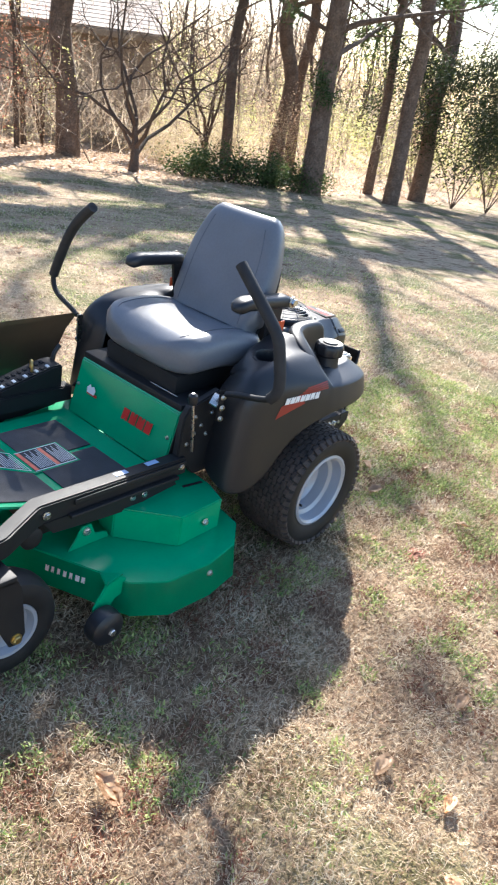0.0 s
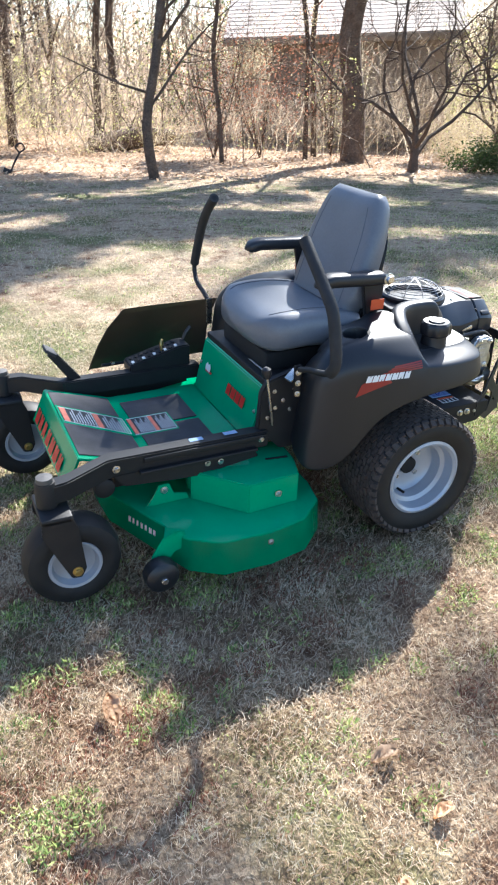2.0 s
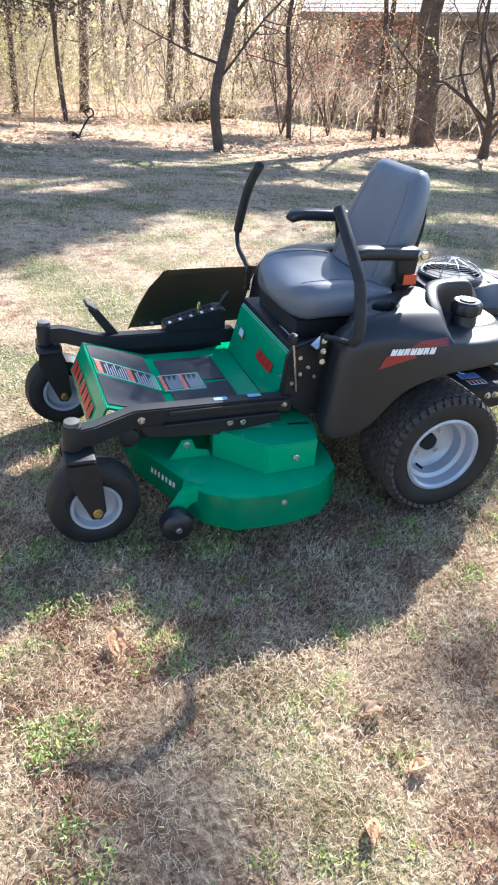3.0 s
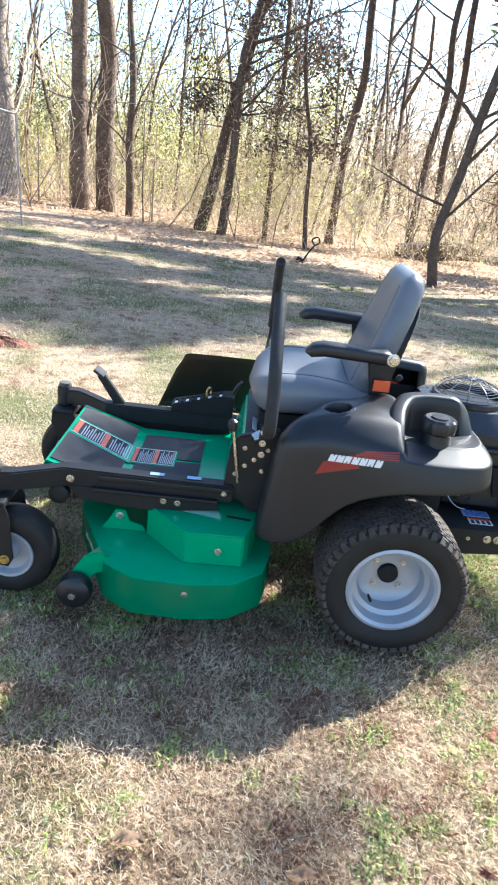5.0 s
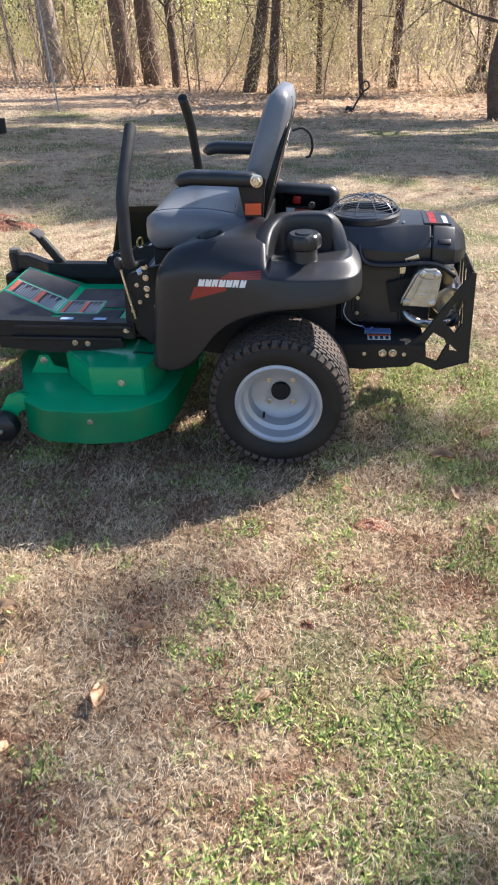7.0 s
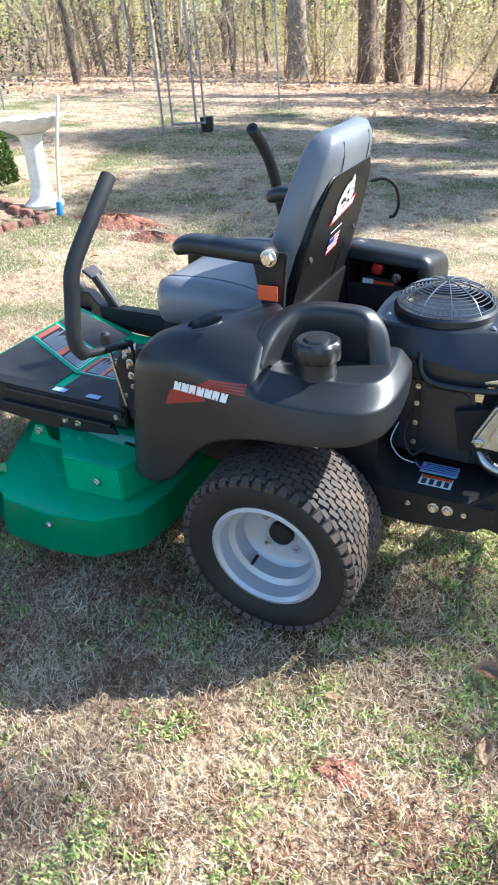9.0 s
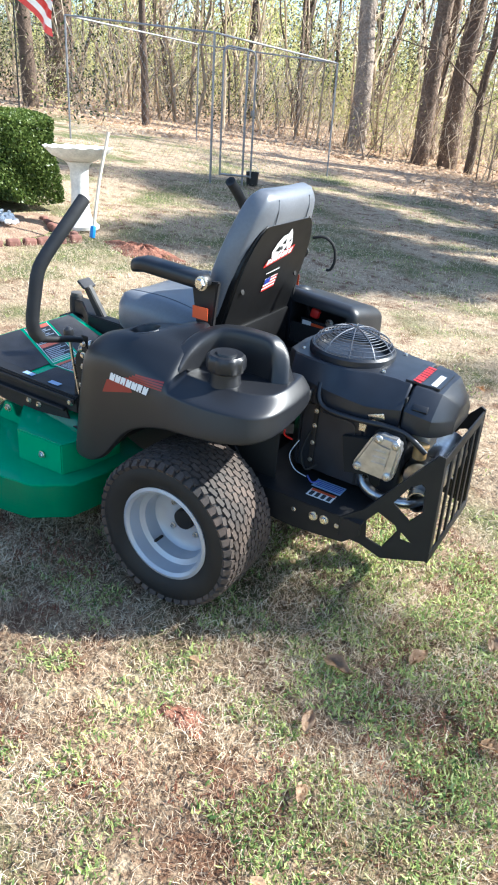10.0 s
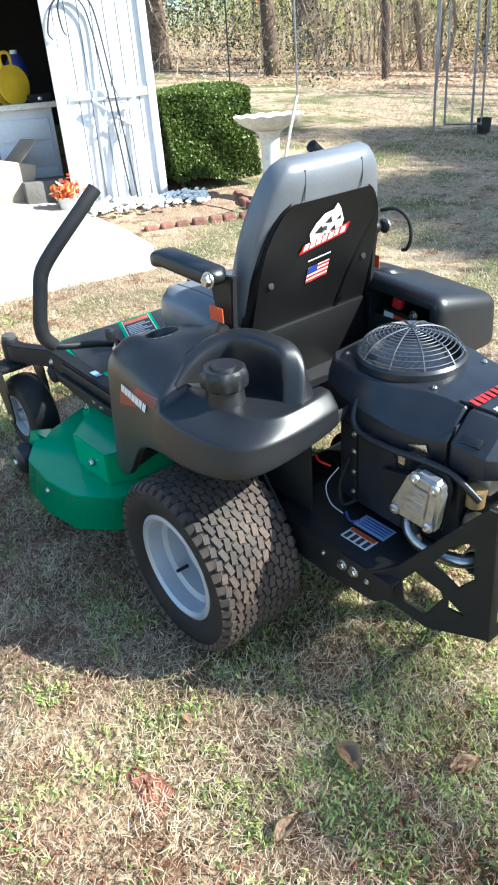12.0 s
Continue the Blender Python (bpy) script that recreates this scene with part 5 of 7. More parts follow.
# ---- fenders ----
def fender_surface(m=-1):
    """Rows of points over the moulded fender; m mirrors it to the other side."""
    stations = [
        # outer plan point, bottom, flare, shoulder drop, shoulder inset, top, inner plan point, inner height
        ((-.445, -.32), .40, .0, .05, .03, .70, (-.37, -.30), .735),
        ((-.462, -.38), .37, .004, .06, .035, .725, (-.345, -.31), .765),
        ((-.468, -.44), .35, .006, .075, .045, .75, (-.32, -.30), .785),
        ((-.456, -.472), .335, .008, .085, .05, .768, (-.29, -.285), .795),
        ((-.41, -.488), .33, .010, .085, .052, .78, (-.25, -.275), .80),
        ((-.355, -.495), .34, .012, .08, .052, .788, (-.21, -.27), .804),
        ((-.29, -.501), .385, .014, .08, .052, .794, (-.17, -.268), .810),
        ((-.225, -.505), .488, .018, .08, .054, .797, (-.14, -.266), .82),
        ((-.16, -.508), .538, .026, .08, .056, .797, (-.11, -.264), .832),
        ((-.10, -.510), .567, .036, .08, .06, .795, (-.08, -.28), .840),
        ((-.052, -.511), .583, .044, .08, .062, .792, (-.052, -.315), .838),
        ((-.032, -.512), .590, .047, .036, .05, .728, (-.03, -.315), .735),
        ((-.005, -.512), .595, .05, .036, .05, .725, (-.005, -.26), .724),
        ((.03, -.512), .600, .054, .036, .05, .724, (.02, -.26), .722),
        ((.09, -.509), .604, .056, .036, .05, .722, (.06, -.258), .72),
        ((.15, -.506), .610, .05, .036, .05, .722, (.10, -.255), .72),
        ((.212, -.492), .616, .046, .036, .048, .722, (.13, -.25), .72),
        ((.25, -.455), .626, .036, .036, .044, .723, (.15, -.245), .72),
        ((.260, -.395), .634, .026, .036, .038, .724, (.165, -.24), .72),
        ((.260, -.32), .642, .016, .036, .034, .726, (.175, -.235), .722),
        ((.252, -.225), .65, .006, .036, .03, .728, (.185, -.22), .724),
    ]
    rows = []
    for o, zb, fl, dr, ins, zt, inn, zi in stations:
        if m > 0 and o[0] > -.03:
            break
        o, inn = Vector(o), Vector(inn)
        d = (o - inn).normalized()
        zs = zt - dr
        r = [o + d * (fl - .016), o + d * (fl - .004), o + d * fl, o + d * fl, o + d * fl * .86, o + d * fl * .74, o + d * fl * .7, o + d * fl * .64, o - d * (ins - .012), o - d * (ins - .003), o - d * (ins + .002), o - d * (ins + .012), (o - d * ins).lerp(inn, .6), inn, inn]
        z = [zb + .003, zb, zb + .003, zb + .014, zb + (zs - zb) * .6, zs - .008, zs, zs + .006, zt - .007, zt - .001, zt, zt - .001, zt * .4 + zi * .6, zi, zi - .05]
        if o.x < -.04:
            # the front body rolls over softly
            r[5:12] = [o + d * fl * .74, o + d * fl * .55, o - d * ins * .4, o - d * ins * .85, o - d * (ins + .018), o - d * (ins + .045), (o - d * ins).lerp(inn, .4)]
            z[5:12] = [zs - .035, zs + .005, zs + dr * .52, zt - .016, zt - .004, zt, zt * .8 + zi * .2]
        back = max(0, min(1, (-.2 - o.x) / .2))
        rows.append([(p.x + .055 * back * max(0, (h - .38) / .4), p.y * -m, h) for p, h in zip(r, z)])
    return rows


def fender(sd):
    f = new("fender")
    f.parent = mower
    surf = fender_surface(sd)
    bm = loft(surf)
    nc = len(surf[0])
    bm.verts.ensure_lookup_table()
    crease = bm.edges.layers.float.new("crease_edge")
    for i in range(len(surf) - 1):
        for j in (2, 6, 9):
            e = bm.edges.get((bm.verts[i * nc + j], bm.verts[(i + 1) * nc + j]))
            if e and (j == 2 or i > 10):
                e[crease] = .95
    if sd < 0:
        # crisp step down to the filler ledge
        for i in (10, 11):
            for j in range(5, 13):
                e = bm.edges.get((bm.verts[i * nc + j], bm.verts[i * nc + j + 1]))
                if e:
                    e[crease] = .85
    bmesh.ops.recalc_face_normals(bm, faces=bm.faces)
    shell = part("shell", bm, PLASTIC, f, "moulded black plastic fender and tank", 60)
    sol = shell.modifiers.new("thickness", "SOLIDIFY")
    sol.thickness, sol.offset = .01, 0
    sub = shell.modifiers.new("smooth", "SUBSURF")
    sub.levels = sub.render_levels = 2
    # near-black sheet closing the arch over the tyre, painted as the shade inside
    bm = bmesh.new()
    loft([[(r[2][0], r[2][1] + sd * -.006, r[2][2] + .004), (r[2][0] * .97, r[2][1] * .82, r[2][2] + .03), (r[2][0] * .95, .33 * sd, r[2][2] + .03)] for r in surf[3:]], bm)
    part("arch_shade", bm, DARK, f)
    # added panel: keeps sun from leaking through the hollow fender
    part("sun_block_panel", box((-.04, .258 * sd, .54), (.46, .008, .34), bev=.002), DARK, f)
    if sd > 0:
        return f, shell
    # raised rim round the filler recess
    y = sd

    def q(a, b, c):
        return (a, -b * -y, c)
    rim = [(-.062, .487 * y, .752), (-.06, .44 * y, .79), (-.05, .38 * y, .822), (-.02, .325 * y, .842), (.03, .30 * y, .848), (.10, .292 * y, .848), (.155, .294 * y, .843), (.183, .302 * y, .815), (.198, .318 * y, .765), (.206, .335 * y, .722)]
    rows = []
    path = smooth_path(rim, 4)
    for i, p in enumerate(path):
        d = (path[min(i + 1, len(path) - 1)] - path[max(i - 1, 0)])
        n2 = Vector((d.y, -d.x, 0)).normalized() * .026
        base = .712
        rows.append([(p.x + n2.x * a, p.y + n2.y * a, max(base, p.z + h) if h > -.5 else base) for a, h in ((-2.0, -1), (-1.15, -.03), (-1.02, -.010), (-.85, -.003), (-.4, 0), (.4, 0), (.85, -.003), (1, -.012), (1.1, -.03), (1.25, -1))])
    bm = loft(rows)
    bm.faces.new([v for v in list(bm.verts)[:10]])
    bm.faces.new([v for v in list(bm.verts)[-10:]])
    bmesh.ops.recalc_face_normals(bm, faces=bm.faces)
    part("grip_rim", bm, PLASTIC, f, angle=60)
    # filler neck and cap
    part("filler_neck", lathe([(.05, .715), (.046, .735), (.044, .77)], (.078, .425 * y, 0), (0, 0, 1), 28), PLASTIC, f)
    rows, seg = [], 64
    for r, z, rib in ((.044, .76, 0), (.054, .767, 1), (.056, .775, 1), (.056, .795, 1), (.053, .806, .8), (.047, .812, 0), (.03, .81, 0), (.028, .816, 0), (.001, .817, 0)):
        rows.append([((r + .0022 * rib * math.cos(9 * a)) * math.cos(a) + .078, (r + .0022 * rib * math.cos(9 * a)) * math.sin(a) + .425 * y, z) for a in [2 * math.pi * (k + .5) / seg for k in range(seg)]])
    bm = loft(rows, None, True)
    bmesh.ops.recalc_face_normals(bm, faces=bm.faces)
    part("fuel_cap", bm, PLASTIC, f, "ribbed black fuel cap", 30)
    return f, shell


fender_left, shell_left = fender(-1)
fender_right, shell_right = fender(1)


def tank_bulge(parent):
    """Boxy rear hump of the far fender, with a deep pocket facing the engine."""
    bm = bmesh.new()
    bmesh.ops.create_cube(bm, size=1.0)
    bmesh.ops.scale(bm, vec=(.295, .27, .24), verts=bm.verts)
    bmesh.ops.translate(bm, vec=(.033, .375, .722), verts=bm.verts)
    bmesh.ops.bevel(bm, geom=list(bm.edges), offset=.036, segments=4, affect="EDGES", profile=.6)
    side = min(bm.faces, key=lambda q: q.calc_center_median().y - q.calc_area())
    bmesh.ops.inset_region(bm, faces=[side], thickness=.004, depth=0)
    pocket = bmesh.ops.extrude_face_region(bm, geom=[side])
    vs = [g for g in pocket["geom"] if isinstance(g, bmesh.types.BMVert)]
    bmesh.ops.delete(bm, geom=[side], context="FACES_ONLY")
    bmesh.ops.translate(bm, vec=(0, .13, 0), verts=vs)
    for v in bm.verts:
        back = max(0, (v.co.x - .02) / .23)
        if v.co.z > .7:
            v.co.z -= .012 + .055 * back * back + .3 * max(0, v.co.y - .33)
        v.co.x += .03 * back * (.85 - v.co.z) * 3
    bmesh.ops.recalc_face_normals(bm, faces=bm.faces)
    part("tank_bulge", bm, PLASTIC, parent, "boxy black plastic hump with a deep pocket", 50)
    part("knob_stalk", tube([(.012, .39, .757), (.012, .275, .757)], .008, 10, 1), DARK, parent)
    part("shutoff_knob", box((.012, .268, .757), (.034, .022, .034), rot=(0, 10, 0), bev=.006), RED, parent, "red knob")
    part("sticker_plate", box((.02, .262, .708), (.12, .006, .045), rot=(0, 3, 0), bev=.001), BLACKP, parent)
    part("caution_sticker", box((-.015, .258, .710), (.035, .002, .03), rot=(0, 3, 0), bev=0), WHITE, parent, "white and orange caution sticker")
    part("caution_panel", box((.037, .258, .707), (.065, .002, .024), rot=(0, 3, 0), bev=0), ORANGE, parent)
    part("cap_bolt", bolt((.075, .262, .735), (0, -1, 0), .012), ZINC, parent)


tank_bulge(fender_right)


# ---- engine ----
def engine_parts():
    e = new("engine")
    e.parent = mower
    part("block", box((.42, 0, .47), (.26, .27, .21), bev=.02, seg=3), SHROUD, e)
    # shroud: rounded body below the fan with a squarer rear cover
    def crisp(prof, low):
        """Faceted hood: upright skirt, sloped flank, flat crowned top."""
        rows = []
        for x, w, top, zr, zt in prof:
            half = [(w * .985, low), (w, low + .006), (w, zr - .004), (w - .004, zr + .002), (top + .006, zt - .004), (top, zt)]
            rows.append([(x, -a, z) for a, z in half] + [(x, 0, zt + .006)] + [(x, a, z) for a, z in half[::-1]])
        bm = loft(rows)
        vs = list(bm.verts)
        bm.faces.new(vs[:13][::-1])
        bm.faces.new(vs[-13:])
        bmesh.ops.recalc_face_normals(bm, faces=bm.faces)
        return bm
    part("fan_shroud", crisp([(.105, .09, .075, .72, .735), (.115, .12, .095, .715, .752), (.15, .16, .13, .705, .757), (.22, .182, .148, .70, .757), (.30, .19, .150, .69, .757), (.37, .19, .138, .682, .756),
                              (.42, .188, .118, .678, .755), (.47, .18, .108, .682, .753), (.519, .172, .112, .69, .750), (.524, .170, .110, .69, .746)], .628), SHROUD, e, "glossy black engine shroud", 22)
    part("air_cover", crisp([(.530, .166, .108, .69, .744), (.535, .168, .11, .69, .748), (.58, .166, .104, .685, .745), (.612, .158, .09, .678, .737), (.638, .13, .06, .672, .716), (.656, .09, .04, .667, .698), (.662, .08, .03, .66, .685)], .622), SHROUD, e, "black air cleaner cover", 22)
    low = [(.17, -.13), (.215, -.178), (.43, -.186), (.455, -.165), (.50, -.14), (.50, .14), (.455, .165), (.43, .186), (.215, .178), (.17, .13)]
    part("lower_housing", slab_of([(x, y, .40) for x, y in low], (0, 0, .232), .008), SHROUD, e)
    part("shroud_panel", slab_of([(.285, -.1803, .45), (.405, -.1848, .45), (.405, -.1848, .60), (.39, -.18424, .612), (.285, -.1803, .612)], (0, -.004, 0), .002), SHROUD, e)
    part("cover_seam", box((.527, 0, .675), (.006, .30, .09), bev=.001), DARK, e)
    part("cover_latch", box((.572, -.150, .700), (.045, .022, .012), rot=(38, 0, 4), bev=.003), PLASTIC, e)
    for px, py in ((.155, -.09), (.155, .09), (.425, -.095), (.425, .095)):
        part("shroud_bolt", bolt((px, py, .757), (0, 0, 1), .006), ZINC, e)
    # fan intake ring and domed wire guard
    g = part("fan_guard", lathe([(.128, .748), (.136, .758), (.136, .775), (.130, .782), (.12, .780), (.116, .752)], (.285, -.01, 0), (0, 0, 1), 48, closed=True), SHROUD, e, "round fan intake ring")
    part("screen", lathe([(.0, .757), (.118, .757), (.118, .760), (.0, .760)], (.285, -.01, 0), (0, 0, 1), 32), DARK, g)
    for k in range(12):
        r = .125 - .0098 * k
        z = .780 + .058 * (1 - (r / .128) ** 2) ** .6
        bm = bmesh.new()
        pts = [(.285 + r * math.cos(2 * math.pi * i / 40), -.01 + r * math.sin(2 * math.pi * i / 40), z) for i in range(41)]
        tube(pts, .0013, 6, 1, bm, caps=False)
        part("guard_ring", bm, WIRE, g)
    for k in range(10):
        a = 2 * math.pi * k / 10
        pts = []
        for i in range(6):
            r = .13 - .024 * i
            pts.append((.285 + r * math.cos(a), -.01 + r * math.sin(a), .782 + .058 * max(0, 1 - (r / .128) ** 2) ** .6))
        # one spoke in brighter metal paints the glint on the wires
        part("guard_spoke", tube(pts, .0018, 6, 2), ZINC if k == 4 else WIRE, g)
    part("guard_hub", lathe([(.014, .834), (.016, .839), (.0, .844)], (.285, -.01, 0), (0, 0, 1), 16), BLACKP, g)
    # left cylinder: finned barrel, bright rocker cover
    for k in range(7):
        part("cooling_fin", box((.44, -.155 - .008 * k, .52), (.115, .003, .12), rot=(0, -12, 0), bev=.001, seg=1), DARK, e)
    outline = [(.428, .488), (.548, .482), (.556, .50), (.566, .60), (.556, .622), (.492, .626), (.474, .612), (.426, .505)]
    rc = part("rocker_cover", slab_of([(x, -.200, z) for x, z in outline], (0, -.036, 0), .009, seg=3), ALU, e, "bright cast rocker cover")
    for x, z in ((.446, .504), (.540, .500), (.550, .606), (.496, .610)):
        part("cover_boss", lathe([(.013, 0), (.013, .006), (.010, .008)], (x, -.234, z), (0, -1, 0), 16), ALU, rc)
        part("cover_bolt", bolt((x, -.242, z), (0, -1, 0), .006), ZINC, rc)
    part("cover_panel", slab_of([(x, -.2355, z) for x, z in ((.468, .52), (.53, .516), (.538, .592), (.496, .596))], (0, -.004, 0), .002), ALU, rc)
    for k in range(3):
        part("cover_rib", box((.508, -.2405, .535 + .02 * k), (.045 - .004 * k, .003, .006), rot=(0, -3, 0), bev=.001), ALU, rc)
    part("cover_gasket", slab_of([(x, -.196, z) for x, z in ((.424, .484), (.552, .478), (.570, .60), (.558, .628), (.488, .631), (.470, .614))], (0, -.004, 0), .001), DARK, rc)
    part("lift_tab", slab_of([(.418, -.196, .60), (.436, -.196, .60), (.44, -.196, .632), (.428, -.196, .64), (.416, -.196, .63)], (0, -.004, 0), .001), ZINC, e)
    # exhaust
    part("exhaust_pipe", tube([(.44, -.17, .46), (.47, -.20, .425), (.53, -.20, .405), (.60, -.17, .40), (.64, -.12, .41)], .017, 14, 5), STEELP, e, "bright bent exhaust pipe")
    muf = part("muffler", lathe([(.03, -.15), (.055, -.145), (.066, -.12), (.066, .12), (.055, .145), (.03, .15)], (.615, .01, .47), (0, 1, 0), 32), STEELP, e, "round steel muffler")
    part("tailpipe", lathe([(.024, 0), (.032, .004), (.032, .075), (.028, .075), (.026, .01), (.0, .01)], (.612, -.10, .405), (.22, -.95, .14), 24), STEELP, muf, "open tailpipe")
    # hoses and leads
    part("breather_hose", tube([(.265, -.175, .70), (.275, -.198, .66), (.31, -.205, .635), (.40, -.205, .632), (.50, -.198, .638), (.56, -.185, .625), (.62, -.17, .58)], .0085, 10, 5), PLASTIC, e, "long black hose")
    part("lead", tube([(.26, -.19, .54), (.25, -.215, .47), (.28, -.235, .43), (.31, -.22, .45)], .004, 8, 5), DARK, e)
    part("lead", tube([(.23, -.20, .50), (.22, -.235, .46), (.25, -.25, .425), (.29, -.245, .41)], .0016, 6, 5), LABELTEXT, e, "thin grey wire loop")
    part("lead", tube([(.21, -.21, .50), (.195, -.235, .52), (.20, -.25, .545)], .003, 6, 5), RED, e, "red battery lead")
    part("lead", tube([(.29, -.235, .41), (.31, -.24, .395), (.33, -.225, .40)], .003, 6, 5), BLUE, e, "blue lead")
    part("starter", lathe([(.03, 0), (.036, .01), (.036, .12), (.03, .13)], (.25, -.13, .39), (0, 0, 1), 20), SHROUD, e)
    part("carburettor", box((.59, -.10, .60), (.06, .07, .06), bev=.008), ALU, e)
    part("fuel_bowl", lathe([(.014, -.024), (.021, -.018), (.021, .015), (.024, .018), (.024, .024), (.012, .024)], (.60, -.155, .572), (0, 0, 1), 14), TAN, e)
    part("governor_bracket", box((.46, -.184, .65), (.05, .004, .02), rot=(0, -20, 0), bev=.001), ZINC, e)
    part("bracket_bar", slab_of([(.262, -.186, .42), (.28, -.186, .42), (.275, -.186, .635), (.262, -.186, .635)], (0, .007, 0), .001), BLACKP, e)
    for z in (.44, .50, .56, .61):
        part("bracket_bolt", bolt((.27, -.187, z), (0, -1, 0), .006), ZINC, e)
    return e


engine = engine_parts()


def rear_guard():
    g = new("rear_guard")
    g.parent = mower
    for s in (-1, 1):
        def at(x, z):
            f = (x - .46) / .245
            return Vector((x, s * (.326 - .122 * f), z))
        bm = bmesh.new()
        outer = [(.455, .372), (.513, .408), (.674, .612), (.69, .607), (.706, .250), (.579, .243), (.514, .288), (.455, .309)]
        hexagon = [(.524, .372), (.55, .405), (.602, .366), (.610, .345), (.578, .282), (.532, .309)]
        sliver = [(.620, .345), (.656, .306), (.621, .318)]
        upper = [(.584, .442), (.617, .500), (.645, .515), (.657, .503), (.664, .418), (.637, .385)]
        for ring in (outer, hexagon, sliver, upper):
            vs = [bm.verts.new(at(*p)) for p in ring]
            for a, b in zip(vs, vs[1:] + vs[:1]):
                bm.edges.new((a, b))
        bmesh.ops.triangle_fill(bm, edges=list(bm.edges), use_beauty=True)
        ex = bmesh.ops.extrude_face_region(bm, geom=list(bm.faces))
        bmesh.ops.translate(bm, vec=Vector((-.44, -.9 * s, 0)).normalized() * .007, verts=[q for q in ex["geom"] if isinstance(q, bmesh.types.BMVert)])
        bmesh.ops.recalc_face_normals(bm, faces=bm.faces)
        part("side_plate", bm, BLACKP, g, "cut-out steel side plate", 30)
    part("lower_bar", box((.704, 0, .262), (.007, .408, .036), bev=.002), BLACKP, g)
    part("upper_bar", box((.686, 0, .582), (.007, .412, .04), bev=.002), BLACKP, g)
    for k in range(6):
        part("slat", box((.695, -.19 + .076 * k, .42), (.007, .03 if k in (0, 5) else .02, .30), rot=(0, -3, 0), bev=.002), BLACKP, g)
    return g


rear_guard()


def chute_parts():
    c = new("discharge_chute")
    c.parent = mower
    rows = []
    for f in (0, .15, .4, .7, .9, 1.0):
        x0 = -.985 + .125 * f if f < .9 else -.985 + .135 * f
        y, z = .70 - .16 * f + .04 * math.sin(f * math.pi), .34 + .325 * f
        rows.append([(x0 + .01, y - .02, z), (x0 + .03, y, z), (-.70, y + .01, z), (-.38, y + .01, z)])
    bm = loft(rows)
    bmesh.ops.solidify(bm, geom=list(bm.faces), thickness=.012)
    bmesh.ops.recalc_face_normals(bm, faces=bm.faces)
    bmesh.ops.bevel(bm, geom=[e for e in bm.edges if len(e.link_faces) == 2 and e.calc_face_angle() > 1.0], offset=.003, segments=2, affect="EDGES")
    part("flap", bm, PLASTIC, c, "raised black rubber discharge flap", 50)
    part("hinge_plate", box((-.72, .585, .40), (.42, .03, .012), rot=(-20, 0, 0), bev=.003), BLACKP, c)
    for x in (-.88, -.76, -.60):
        part("hinge_bolt", bolt((x, .575, .408), (0, -.3, 1), .009), ZINC, c)


chute_parts()


def lift_parts():
    p = new("deck_lift_pedal")
    p.parent = mower
    part("pedal_arm", slab_of([(-1.20, .34, .575), (-1.17, .34, .59), (-1.07, .34, .455), (-.80, .34, .45), (-.80, .34, .42), (-1.10, .34, .425)], (0, .03, 0), .004), BLACKP, p)
    part("pedal_pad", box((-1.188, .352, .592), (.05, .075, .014), rot=(0, 35, 0), bev=.004), GRIT, p, "ribbed rubber pedal pad")
    for x in (-1.05, -.98):
        part("pedal_bolt", bolt((x, .338, .44), (0, -1, 0), .009), ZINC, p)
    h = new("height_selector")
    h.parent = mower
    part("body", slab_of([(-.87, .33, .44), (-.87, .33, .485), (-.64, .33, .545), (-.60, .33, .545), (-.60, .33, .44)], (0, .10, 0), .006), BLACKP, h, "black height selector box")
    for k in range(9):
        part("notch", box((-.85 + .024 * k, .352, .4925 + .0063 * k), (.012, .02, .004), rot=(0, -14.6, 0), bev=.001), WHITE if k % 2 == 0 else DARK, h)
        part("notch", box((-.85 + .024 * k, .395, .4925 + .0063 * k), (.012, .02, .004), rot=(0, -14.6, 0), bev=.001), DARK, h)
    part("selector_pin", tube([(-.72, .36, .525), (-.72, .36, .555), (-.712, .375, .565), (-.705, .39, .555), (-.705, .39, .525)], .0055, 8, 4), BRASSY, h, "brass wire selector pin")
    part("park_lever", tube([(-.62, .40, .47), (-.60, .40, .56), (-.57, .40, .60)], .009, 8, 3), PLASTIC, h)


lift_parts()


# ---- markings ----
def glyph_bars(n, at, w, h, mat, parent, seed, slant=.15, gap=.2, depth=.0008, weight=.26):
    """Plain slanted blocks in the place of a wordmark; at(u, v) maps the plate to space."""
    rng = random.Random(seed)
    cw = w / n
    for i in range(n):
        g = gap * rng.uniform(.7, 1.5)
        u0, u1 = i * cw, i * cw + cw * (1 - g)
        notch = h * rng.uniform(.25, .4)
        side = rng.random() < .5
        bm = bmesh.new()
        um = u0 + (u1 - u0) * .55
        poly = [(u0, 0), (u1, 0), (u1, h), (um + .1 * cw, h), (um, h - notch), (um - .1 * cw, h), (u0, h)] if side else [(u0, 0), (um - .1 * cw, 0), (um, notch), (um + .1 * cw, 0), (u1, 0), (u1, h), (u0, h)]
        bm.faces.new([bm.verts.new(at(a + slant * b, b)) for a, b in poly])
        part("lettering_bar", bm, mat, parent)


depsgraph = bpy.context.evaluated_depsgraph_get()
depsgraph.update()
from mathutils.bvhtree import BVHTree
solid = bpy.data.meshes.new_from_object(shell_left.evaluated_get(depsgraph))
shell_left.modifiers.clear()
bm = bmesh.new()
bm.from_mesh(solid)
bmesh.ops.delete(bm, geom=[q for q in bm.faces if math.hypot(q.calc_center_median().x + .246, q.calc_center_median().y + .383) < .047 and q.calc_center_median().z > .7], context="FACES")
bm.to_mesh(solid)
bm.free()
shell_left.data = solid
depsgraph.update()
